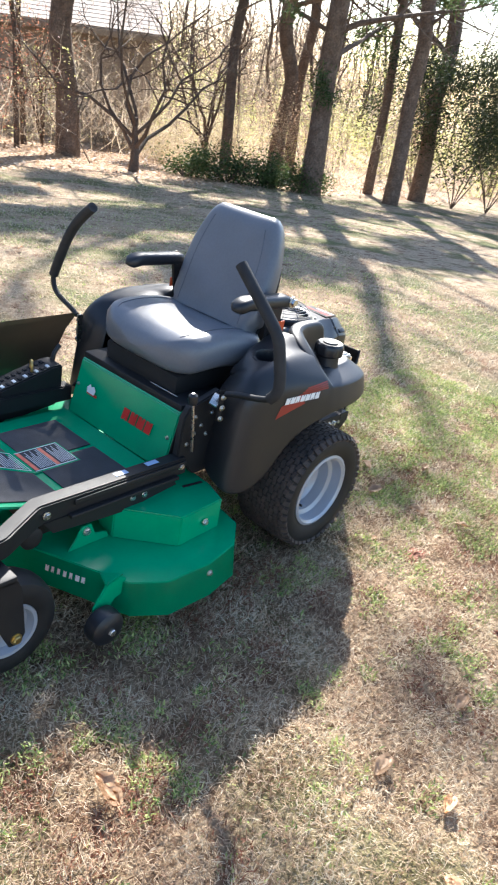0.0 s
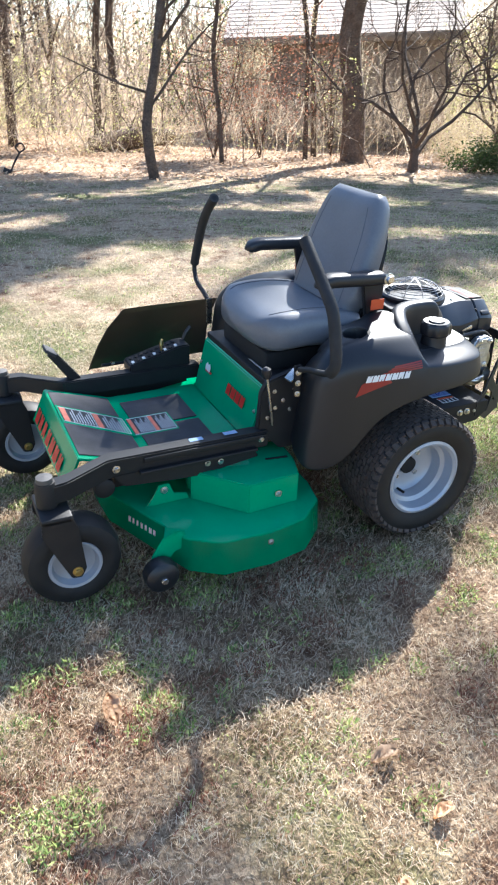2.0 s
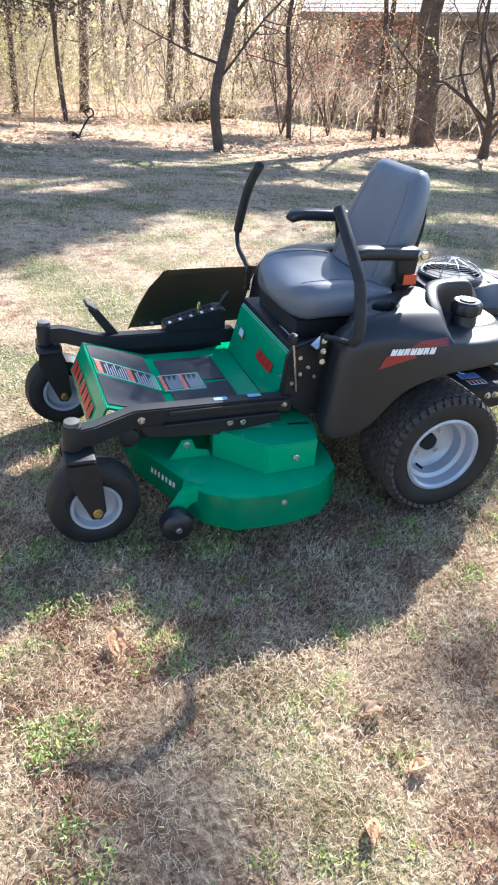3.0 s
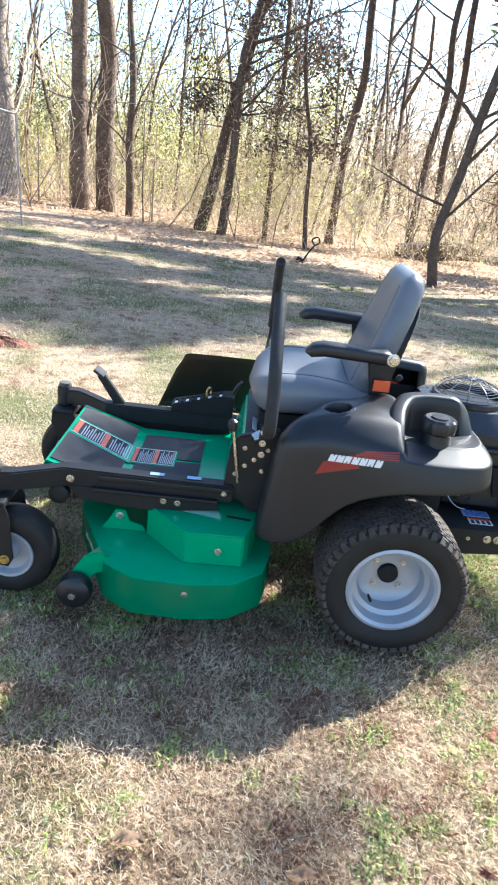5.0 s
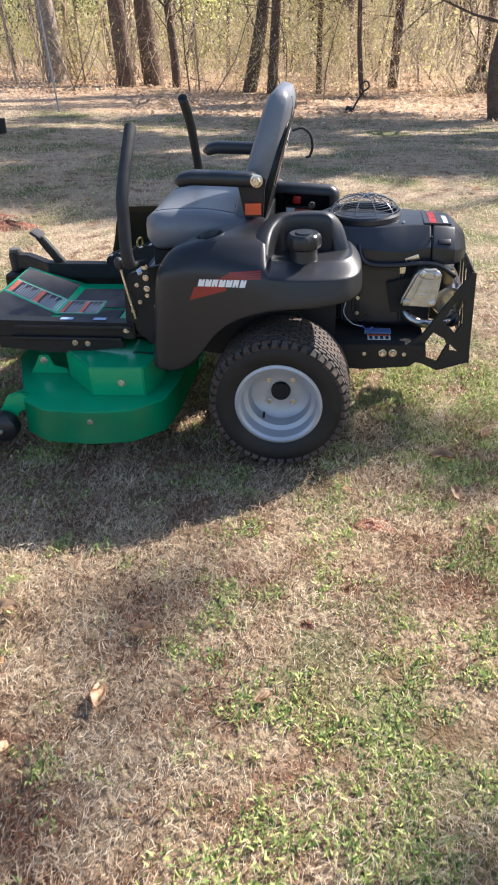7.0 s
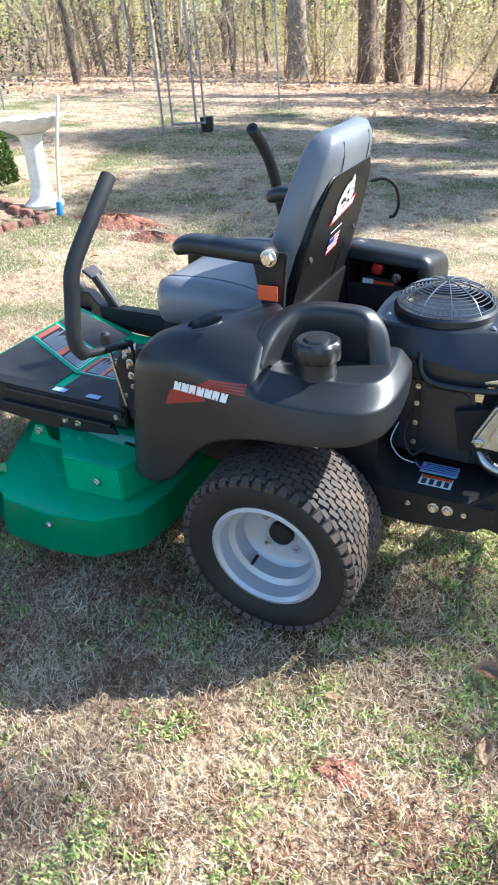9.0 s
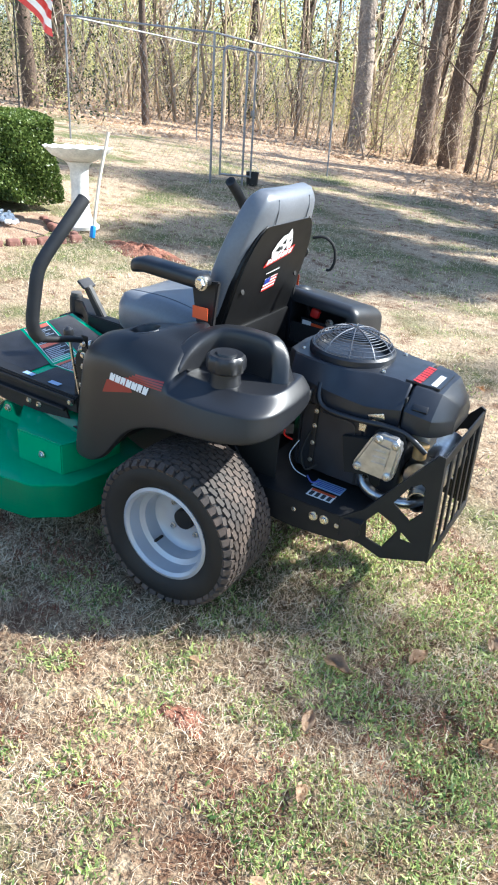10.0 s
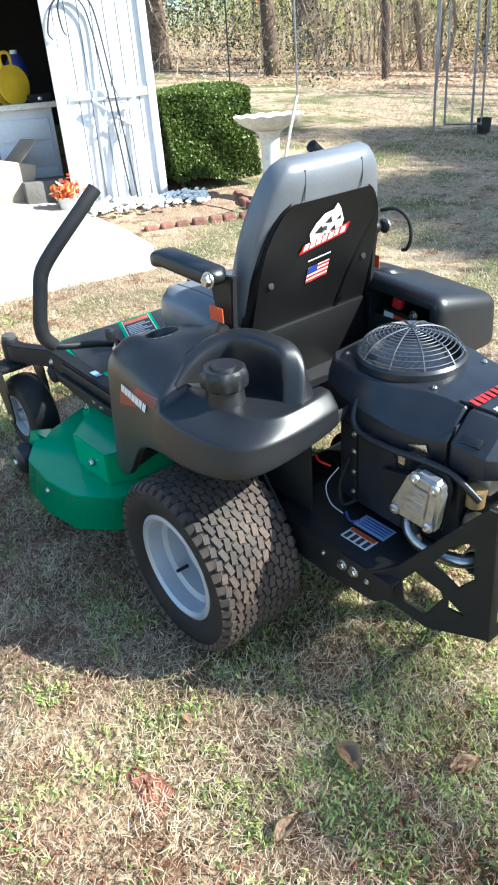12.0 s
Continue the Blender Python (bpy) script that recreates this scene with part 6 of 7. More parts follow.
fender_tree = BVHTree.FromObject(shell_left, depsgraph)


def over_fender(x, y):
    return fender_tree.ray_cast(Vector((x, y, 1.2)), Vector((0, 0, -1)))[0]


# cup holder: a deep well below a thin lip that follows the fender's slope
cup = [over_fender(-.246 + .06 * math.cos(a), -.383 + .06 * math.sin(a)) for a in (0, math.pi / 2, math.pi, 1.5 * math.pi)]
cup_axis = (cup[0] - cup[2]).cross(cup[1] - cup[3])
part("cup_holder", lathe([(.058, -.003), (.056, .0012), (.047, .0012), (.044, -.004), (.040, -.075), (.0, -.076)], sum(cup, Vector()) / 4, cup_axis, 36, first_cap=False), PLASTIC, fender_left, "deep round cup holder well")


def on_fender(x, z, up=.0016):
    hit, nor, _, _ = fender_tree.ray_cast(Vector((x, -1.0, z)), Vector((0, 1, 0)))
    if hit is None:
        return Vector((x, -.515, z))
    if nor.y > 0:
        nor = -nor
    return hit + nor * up


def fender_patch(name, pts, mat, label=""):
    """A thin sticker laid on the fender; pts are (x, z) corners of a quad."""
    bm = bmesh.new()
    a, b, c, d = [Vector((p[0], 0, p[1])) for p in pts]
    rows = []
    for i in range(9):
        rows.append([])
        for j in range(13):
            p = a.lerp(b, j / 12).lerp(d.lerp(c, j / 12), i / 8)
            rows[-1].append(on_fender(p.x, p.z, .0012 if "swoosh" in name else .0022))
    return part(name, loft(rows, bm), mat, fender_left, label, 80)


fender_patch("swoosh", [(-.305, .608), (-.17, .652), (-.20, .690), (-.285, .655)], REDFADE, "faded red swoosh decal")
for k in range(4):
    fender_patch("swoosh_stripe", [(-.20 + .012 * k, .684 + .007 * k), (-.055, .694 + .007 * k), (-.055, .6985 + .007 * k), (-.20 + .012 * k, .6895 + .007 * k)], REDFADE)


def fender_at(u, v):
    return on_fender(-.272 + u, .660 + v + u * .03, .003)


glyph_bars(7, fender_at, .168, .024, WHITE, fender_left, 4, .3, .14)


def plane_at(o, u, v):
    o, u, v = Vector(o), Vector(u).normalized(), Vector(v).normalized()
    return lambda a, b: o + u * a + v * b


# riser: red lettering and a small emblem
glyph_bars(4, plane_at((-.585, -.02, .465), (0, -1, 0), (.24, 0, .97)), .17, .045, RED, footrest, 7, .1)
emb = slab_of([(-.5805 + .25 * z, .17 + y, .495 + z) for y, z in ((-.02, -.012), (.022, -.01), (.026, .008), (.012, .022), (.004, .014), (-.012, .02), (-.024, .006))], (-.0012, 0, .0003), 0)
part("emblem", emb, WHITE, footrest, "small white and red emblem")
part("emblem_stripe", box((-.5815, .165, .482), (.0015, .06, .009), rot=(0, 14, 0), bev=0), RED, footrest)
# toe lip: red outlined lettering
glyph_bars(7, plane_at((-1.290, .26, .345), (0, -1, 0), (.42, 0, .9)), .46, .058, RED, footrest, 8, .0, .3, weight=.34)
# deck front: pale lettering
u_ = (Vector((-.955, -.562, 0)) - Vector((-1.125, -.19, 0))).normalized()
glyph_bars(7, plane_at(Vector((-1.078, -.30, .165)) + Vector((-.004, -.003, 0)), u_, (0, 0, 1)), .15, .024, WHITE, deck, 9, .1, .4, weight=.2)


# seat shell: white animal-mask emblem reduced to plain shapes, red band, small flag
def shell_at(u, v):
    f = (v - .80) / .405
    return Vector((-.135 + .125 * f + .052 * (1 - .25 * f) + .009, u, v - .012))


bm = bmesh.new()
for pl in ([(-.055, 1.015), (-.03, 1.0), (.01, 1.005), (.05, 1.015), (.055, 1.05), (.035, 1.085), (.02, 1.10), (.01, 1.085), (-.02, 1.08), (-.045, 1.06), (-.062, 1.035)],):
    bm.faces.new([bm.verts.new(shell_at(u, v)) for u, v in pl])
part("emblem", bm, WHITE, seat, "white emblem patch over a red band")
bm = bmesh.new()
for a, b, c in ((-.03, 1.04, .016), (.0, 1.06, .014), (.02, 1.035, .012), (-.01, 1.02, .012), (.035, 1.06, .009)):
    bm.faces.new([bm.verts.new(shell_at(a + c * du, b + c * dv) + Vector((.0012, 0, .0003))) for du, dv in ((-1, -.4), (.8, -.6), (.3, .7))])
part("emblem_mark", bm, DARK, seat)
bm = bmesh.new()
bm.faces.new([bm.verts.new(shell_at(u, v) + Vector((.002, 0, .0006))) for u, v in ((-.09, .985), (.07, 1.012), (.08, 1.04), (-.078, 1.008))])
part("emblem_band", bm, RED, seat)
glyph_bars(7, lambda a, b: shell_at(-.078 + a, .992 + b + a * .17) + Vector((.0032, 0, .001)), .145, .017, WHITE, seat, 12, .2, .25, weight=.22)
bm = bmesh.new()
bm.faces.new([bm.verts.new(shell_at(u, v)) for u, v in ((-.045, .895), (.03, .905), (.03, .948), (-.045, .94))])
part("flag_sticker", bm, WHITE, seat, "small striped flag sticker")
for k in range(4):
    bm = bmesh.new()
    z0 = .896 + .0115 * k
    bm.faces.new([bm.verts.new(shell_at(u, v) + Vector((.0012, 0, .0004))) for u, v in ((-.045, z0), (.03, z0 + .009), (.03, z0 + .015), (-.045, z0 + .006))])
    part("flag_stripe", bm, RED, seat)
bm = bmesh.new()
bm.faces.new([bm.verts.new(shell_at(u, v) + Vector((.002, 0, .0007))) for u, v in ((-.045, .92), (-.012, .924), (-.012, .944), (-.045, .94))])
part("flag_canton", bm, BLUE, seat)
bm = bmesh.new()
bm.faces.new([bm.verts.new(shell_at(u, v)) for u, v in ((-.05, .957), (.03, .965), (.03, .969), (-.05, .961))])
part("sticker_line", bm, WHITE, seat)

# engine cover: red wordmark bar shapes and pale model bars
part("name_plate", slab_of([(.50, -.104, .7520), (.60, -.088, .7440), (.60, .06, .7440), (.50, .06, .7520)], (0, 0, .006), .001), SHROUD, engine)
glyph_bars(8, lambda a, b: Vector((.545 - b * .98, -.10 + a, .757 + b * .08)), .15, .026, RED, engine, 15, .1, .28, weight=.36)
glyph_bars(6, lambda a, b: Vector((.588 - b * .98, -.085 + a, .7525 + b * .08)), .10, .018, WHITE, engine, 16, .1, .2)
# plate stickers
part("caution_sticker", box((.355, -.255, .3715), (.085, .045, .0015), bev=0), WHITE, engine, "white and orange caution sticker on the engine plate")
part("caution_sticker", box((.352, -.195, .3715), (.10, .05, .0015), bev=0), LABELBLUE, engine, "pale blue caution sticker")
part("caution_panel", box((.355, -.240, .3727), (.08, .012, .0012), bev=0), ORANGE, engine)
for k in range(4):
    part("label_line", box((.325 + .02 * k, -.262, .3727), (.012, .026, .001), bev=0), LABELGREY, engine)
    part("label_line", box((.355, -.18 - .01 * k, .3727), (.085, .003, .001), bev=0), BLUE, engine)
for k, yy in enumerate((-.085, -.125)):
    part("caution_sticker", box((.13 + .03 * k, yy, .612), (.02, .07, .0015), rot=(0, 0, -12), bev=0), WHITE, engine, "small white sticker")
part("seat_cable", tube([(.0, .19, 1.035), (.035, .21, 1.04), (.065, .225, 1.015), (.075, .23, .97), (.065, .228, .935), (.05, .225, .93)], .005, 8, 5), DARK, seat, "thin black looping cable")


# ---- yard behind: shed, hedge, bird bath, kennel frame ----
def concrete_apron():
    pts = [(-3.05, 1.28), (-3.2, .6), (-3.3, -.3), (-3.4, -2.6), (-9.2, -3.2), (-9.0, 2.2), (-5.0, 1.62), (-4.05, 1.62), (-3.5, 1.55)]
    bm = slab_of([place(x, y, .028) for x, y in pts], (0, 0, -.14), 0)
    bmesh.ops.bevel(bm, geom=[e for e in bm.edges if e.verts[0].co.z > -9], offset=.012, segments=2, affect="EDGES", clamp_overlap=True)
    tagged(link("concrete_slab", bm, CONCRETE, None), "pale sunlit concrete apron before the shed", "slab", kind="structure")


concrete_apron()
a_, b_ = place(-4.95, 1.74), place(-4.69, 2.44)
al_ = Vector((b_.x - a_.x, b_.y - a_.y, 0))
SHED_YAW = math.degrees(math.atan2(al_.y, al_.x))
SHED_M = pose(a_.x, a_.y, a_.z - .03, 0, 0, SHED_YAW)


def build_shed():
    sh = tagged(new("shed"), "white board shed with open doorway and dark cluttered interior", "shed")
    sh.matrix_world = SHED_M
    width = al_.length
    part("front_wall", box((width / 2, .09, 1.25), (width, .08, 2.5), bev=.004), WHITEWOOD, sh)
    n = 7
    for k in range(n):
        w = width / n
        part("board", box((w * (k + .5), .035, 1.22), (w - .008, .024, 2.42), bev=.004), WHITEWOOD, sh)
    part("door_trim", box((-.05, .02, 1.22), (.09, .05, 2.46), bev=.004), WHITEWOOD, sh)
    part("door_trim", box((width + .01, .02, 1.22), (.07, .05, 2.46), bev=.004), WHITEWOOD, sh)
    part("door_rail", box((width / 2, .012, .95), (width * .94, .02, .07), bev=.004), WHITEWOOD, sh)
    part("side_wall", box((width + .02, 2.1, 1.25), (.08, 4.0, 2.5), bev=.004), WHITEWOOD, sh)
    # near-black inner walls and sheet: the unlit interior is put into their colour
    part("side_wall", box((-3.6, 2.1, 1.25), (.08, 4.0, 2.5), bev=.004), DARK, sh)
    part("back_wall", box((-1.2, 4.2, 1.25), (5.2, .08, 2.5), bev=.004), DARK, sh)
    part("inner_shade_sheet", box((width - .06, 2.2, 1.22), (.03, 3.7, 2.4), bev=.002), DARK, sh)
    part("header", box((-1.8, .09, 2.38), (3.4, .08, .25), bev=.004), WHITEWOOD, sh)
    part("roof", box((-1.3, 2.0, 2.62), (5.6, 4.9, .10), rot=(3, 0, 0), bev=.01), ROOFM, sh)


build_shed()


def in_shed(x, y, z, rz=0):
    return SHED_M @ pose(x, y, z, 0, 0, rz)


def shed_things():
    w = tagged(new("workbench"), "white painted workbench cabinet with a pale top", "workbench")
    w.matrix_world = in_shed(-.40, .95, .03)
    part("cabinet", box((.03, 0, .42), (.56, .5, .84), bev=.01), WHITEWOOD, w)
    part("top", box((0, -.02, .865), (.74, .62, .05), bev=.008), STONEW, w)
    for z in (.22, .44, .66):
        part("drawer", box((.03, -.26, z), (.46, .02, .19), bev=.005), WHITEWOOD, w)
    r = tagged(new("hose_reel"), "yellow cord reel standing on the workbench", "reel")
    r.matrix_world = in_shed(-.42, .85, .89, 35)
    yel = material("yellow plastic", (.75, .5, .03), .4)
    for s in (-1, 1):
        part("flange", lathe([(.03, .05), (.17, .05), (.175, .06), (.17, .07), (.03, .07)], (0, 0, .19), (0, s, 0), 28), yel, r, "yellow disc")
    part("drum", lathe([(.09, -.05), (.09, .05)], (0, 0, .19), (0, 1, 0), 20), DARK, r)
    part("handle", tube([(-.05, 0, .3), (-.05, 0, .45), (.05, 0, .45), (.05, 0, .3)], .015, 8, 4), yel, r)
    part("foot", box((0, 0, .012), (.26, .2, .024), bev=.006), yel, r)
    j = tagged(new("jug"), "blue plastic jug on the workbench", "jug")
    j.matrix_world = in_shed(-.32, 1.13, .89)
    part("body", lathe([(.085, 0), (.095, .02), (.095, .37), (.05, .45), (.03, .46)], (0, 0, 0), (0, 0, 1), 20), BLUE, j)
    part("cap", lathe([(.035, .455), (.035, .49), (.0, .492)], (0, 0, 0), (0, 0, 1), 16), WHITE, j)
    t = tagged(new("tool_case"), "dark tool case beside a reel on the workbench", "case")
    t.matrix_world = in_shed(-.18, .78, .89)
    part("body", box((0, 0, .05), (.22, .14, .1), bev=.01), DARK, t)
    part("latch", box((0, -.082, .06), (.04, .008, .03), bev=.002), ZINC, t)
    cb = tagged(new("cardboard_box"), "brown cardboard box leaning open on the shed floor", "box")
    cb.matrix_world = in_shed(-.70, .38, .05, 20)
    card = material("brown cardboard", (.34, .28, .22), .9, vary=.12, scale=4)
    part("body", box((0, 0, .22), (.5, .4, .42), rot=(0, 14, 0), bev=.01), card, cb)
    part("flap", box((.25, 0, .48), (.28, .38, .012), rot=(0, -40, 0), bev=.003), card, cb)
    st = tagged(new("stone_block"), "dark grey block on the shed floor", "block")
    st.matrix_world = in_shed(-.32, .28, .03, 10)
    part("body", box((0, 0, .13), (.42, .28, .25), bev=.02), material("dark stone", (.12, .11, .1), .9, bump=.5, bscale=40, dist=.01), st)
    pk = tagged(new("flower_pot"), "pot of orange silk flowers by the shed door", "flowers")
    pk.matrix_world = in_shed(-.16, -.12, .03)
    part("pot", lathe([(.05, 0), (.07, .01), (.09, .12), (.095, .13), (.08, .13), (.07, .03)], (0, 0, 0), (0, 0, 1), 20), STONEW, pk)
    rng = np.random.RandomState(77)
    orange = leaf_material("orange petals", [(.6, .08, .02), (.75, .2, .04), (.7, .55, .4)], .3)
    for k, c in enumerate([(0, 0, .20), (.07, .03, .17), (-.07, -.03, .18), (.02, -.06, .16)]):
        foliage("flower", [c], 90, .03, .03, orange, pk, 78 + k, "orange petals", .7)
    # shepherd's hooks leaning on the boards
    iron = material("dark iron rod", (.05, .05, .055), .5, metal=.6)
    for dx, top, sw in ((.30, 1.62, -.36), (.36, 1.64, -.30)):
        h = tagged(new("garden_hook"), "dark iron shepherd's hook leaning against white boards", "garden hook", "garden hooks")
        h.matrix_world = in_shed(dx, -.03, .03)
        part("rod", tube([(.12, -.12, 0), (.06, -.06, .8), (0, 0, top - .2), (-.06, .0, top), (-.18, .0, top + .06), (-.30, .0, top - .02), (sw, 0, top - .2), (sw + .03, 0, top - .26)], .008, 8, 5), iron, h)
    for k, (dx, ln) in enumerate(((.42, .85), (.62, .75))):
        s = tagged(new("garden_stake"), "pale wooden stake leaning against the shed boards", "stake", "stakes")
        s.matrix_world = in_shed(dx, -.04, .03)
        part("shaft", box((0, -.02, ln / 2), (.035, .02, ln), rot=(-4, 6 - 12 * k, 0), bev=.004), WHITEWOOD, s)
    # white pebbles heaped at the foot of the boards
    rng = random.Random(31)
    bm = bmesh.new()
    for k in range(330):
        u, v = rng.uniform(-.05, 1.05), abs(rng.gauss(0, .16))
        r = rng.uniform(.012, .03)
        c = (u + .05, -.12 - v, .03 + .07 * max(0, 1 - v / .3) * rng.random())
        box(c, (r * 2, r * rng.uniform(1.2, 2), r * rng.uniform(.8, 1.4)), (rng.uniform(-30, 30), rng.uniform(-30, 30), rng.uniform(0, 180)), r * .4, 1, bm)
    peb = link("white_pebbles", bm, material("white pebble", (.82, .8, .76), .7, vary=.08, scale=30))
    peb.matrix_world = SHED_M
    tagged(peb, "white pebbles heaped along the foot of shed boards", "pebbles", kind="stuff")


shed_things()


def hedge():
    h = tagged(new("hedge"), "clipped dark green boxwood hedge beside the shed", "hedge")
    c = place(-5.06, 3.17)
    h.matrix_world = pose(c.x, c.y, c.z, 0, 0, SHED_YAW + 2)
    rng = np.random.RandomState(81)
    n = 52000
    hx, hy, hz = .43, .52, .81
    face = rng.randint(0, 5, n)
    u, v = rng.uniform(-1, 1, n), rng.uniform(-1, 1, n)
    p = np.zeros((n, 3))
    depth = np.abs(rng.normal(0, .05, n))
    for f_, (ax, sg) in enumerate(((0, 1), (0, -1), (1, 1), (1, -1), (2, 1))):
        m = face == f_
        o = [i for i in range(3) if i != ax]
        p[m, ax] = sg * (1 - depth[m])
        p[m, o[0]], p[m, o[1]] = u[m], v[m]
    # rounded shoulders
    p[:, 2] = np.where(p[:, 2] > .6, p[:, 2] - .13 * np.clip(np.maximum(np.abs(p[:, 0]), np.abs(p[:, 1])) - .7, 0, 1) / .3, p[:, 2])
    p *= [hx, hy, hz / 2]
    p[:, 2] += hz / 2 + .03
    p += .03 * np.stack([np.sin(p[:, 1] * 9 + p[:, 2] * 5), np.sin(p[:, 0] * 8 + p[:, 2] * 7), np.sin(p[:, 0] * 7 + p[:, 1] * 6)], 1)
    a = rng.normal(0, 1, (n, 3))
    a /= np.linalg.norm(a, axis=1)[:, None]
    b = np.cross(a, rng.normal(0, 1, (n, 3)))
    b /= np.linalg.norm(b, axis=1)[:, None]
    s = rng.uniform(.011, .02, (n, 1))
    vv = np.stack([p - a * s, p + b * s * .55, p + a * s, p - b * s * .55], 1).reshape(-1, 3)
    lf = raw_mesh("foliage", vv, np.arange(n * 4).reshape(-1, 4), HEDGEL, "small dark green leaves", "", "")
    lf.parent = h
    # dark box paints the shade seen between the leaves
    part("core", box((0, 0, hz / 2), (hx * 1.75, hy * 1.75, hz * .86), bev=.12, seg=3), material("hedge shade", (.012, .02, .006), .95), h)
    for k in range(9):
        bm = bmesh.new()
        limb(bm, (rng.uniform(-.4, .4), rng.uniform(-.5, .5), -.05), (rng.uniform(-.3, .3), rng.uniform(-.3, .3), 1), .5, .02, random.Random(k), 1)
        part("stem", bm, BARK, h)


hedge()


def bird_bath():
    b = tagged(new("bird_bath"), "white cast stone bird bath with scalloped basin on the lawn", "bird bath")
    c = place(-3.88, 3.12)
    b.matrix_world = pose(c.x, c.y, c.z - .01)
    part("pedestal", lathe([(.17, 0), (.175, .03), (.15, .05), (.10, .10), (.085, .2), (.08, .40), (.085, .52), (.10, .57), (.13, .60)], (0, 0, 0), (0, 0, 1), 28), STONEW, b)
    seg, rows = 60, []
    for r, z, wv in ((.02, .60, 0), (.14, .605, 0), (.24, .65, .3), (.30, .705, .8), (.315, .725, 1), (.30, .728, 1), (.27, .71, .7), (.18, .665, .2), (.02, .65, 0)):
        rows.append([((r + .006 * wv * math.cos(a * 14)) * math.cos(a), (r + .006 * wv * math.cos(a * 14)) * math.sin(a), z + .006 * wv * math.cos(a * 14)) for a in [2 * math.pi * k / seg for k in range(seg)]])
    bm = loft(rows, None, True)
    bmesh.ops.recalc_face_normals(bm, faces=bm.faces)
    part("basin", bm, STONEW, b, "scalloped basin with pale rim", 60)


bird_bath()


def garden_tool():
    r = tagged(new("garden_tool"), "pale-handled garden tool with blue head standing in soil", "garden tool")
    c, t = place(-3.50, 2.88), place(-3.52, 3.05)
    r.matrix_world = pose(c.x, c.y, c.z)
    part("shaft", tube([(0, 0, .08), (-.02, .12, .5), (-.03, .27, .9)], .014, 10, 3), material("pale wooden handle", (.6, .52, .4), .6), r, "pale wooden shaft")
    part("head", box((0, -.01, .07), (.045, .04, .11), rot=(-10, 0, 0), bev=.012), material("blue plastic socket", (.02, .2, .55), .4), r, "blue plastic socket")


garden_tool()


def brick_edging():
    e = tagged(new("brick_edging"), "row of scalloped red bricks edging a garden bed", "edging")
    path = smooth_path([place(*p) for p in ((-3.98, 1.66), (-3.86, 2.0), (-3.72, 2.4), (-3.6, 2.72), (-3.55, 2.85), (-3.9, 2.83), (-4.25, 3.0))], 12)
    src = box((0, 0, .02), (.07, .12, .12), bev=.022, seg=2)
    me = bpy.data.meshes.new("brick")
    src.to_mesh(me)
    src.free()
    me.materials.append(BRICKRED)
    rng = random.Random(3)
    last = path[0]
    for p in path[1:]:
        if (p - last).length < .13:
            continue
        d = p - last
        o = new("brick", me)
        o.parent = e
        o.matrix_world = pose(p.x, p.y, p.z - .042 + rng.uniform(-.008, .01), rng.uniform(-6, 6), rng.uniform(-6, 6), math.degrees(math.atan2(d.y, d.x)) + 90 + rng.uniform(-7, 7))
        last = p


brick_edging()


def bed_soil(name, cx, cy, rx, ry, h, mat, label, seed):
    rng = random.Random(seed)
    rows = []
    for i in range(9):
        f = i / 8
        row = []
        for k in range(36):
            a = 2 * math.pi * k / 36
            wob = 1 + .18 * math.sin(3 * a + seed) + .1 * math.sin(7 * a)
            x, y = cx + rx * f * wob * math.cos(a), cy + ry * f * wob * math.sin(a)
            row.append(place(x, y, h * (1 - f ** 2) * (1 + rng.uniform(-.35, .35)) - .004 - .012 * f))
        rows.append(row)
    return tagged(link(name, loft(rows, None, True), mat, None, angle=80), label, "soil", kind="structure")


bed_soil("garden_bed", -4.35, 2.5, .5, .75, .03, BEDSOIL, "leaf-strewn brown soil bed behind brick edging", 4)
bed_soil("clay_mound", -2.95, 2.92, .42, .16, .06, EARTH, "strip of freshly dug red clay in the lawn", 6)
bed_soil("clay_mound", -2.45, 2.66, .25, .1, .04, EARTH, "small heap of red clay in the lawn", 8)
bed_soil("clay_spot", .143, -1.38, .06, .045, .012, EARTH, "small bare red clay spot in grass", 9)
bed_soil("clay_spot", .33, -.92, .10, .05, .01, EARTH, "small bare red clay spot in grass", 10)


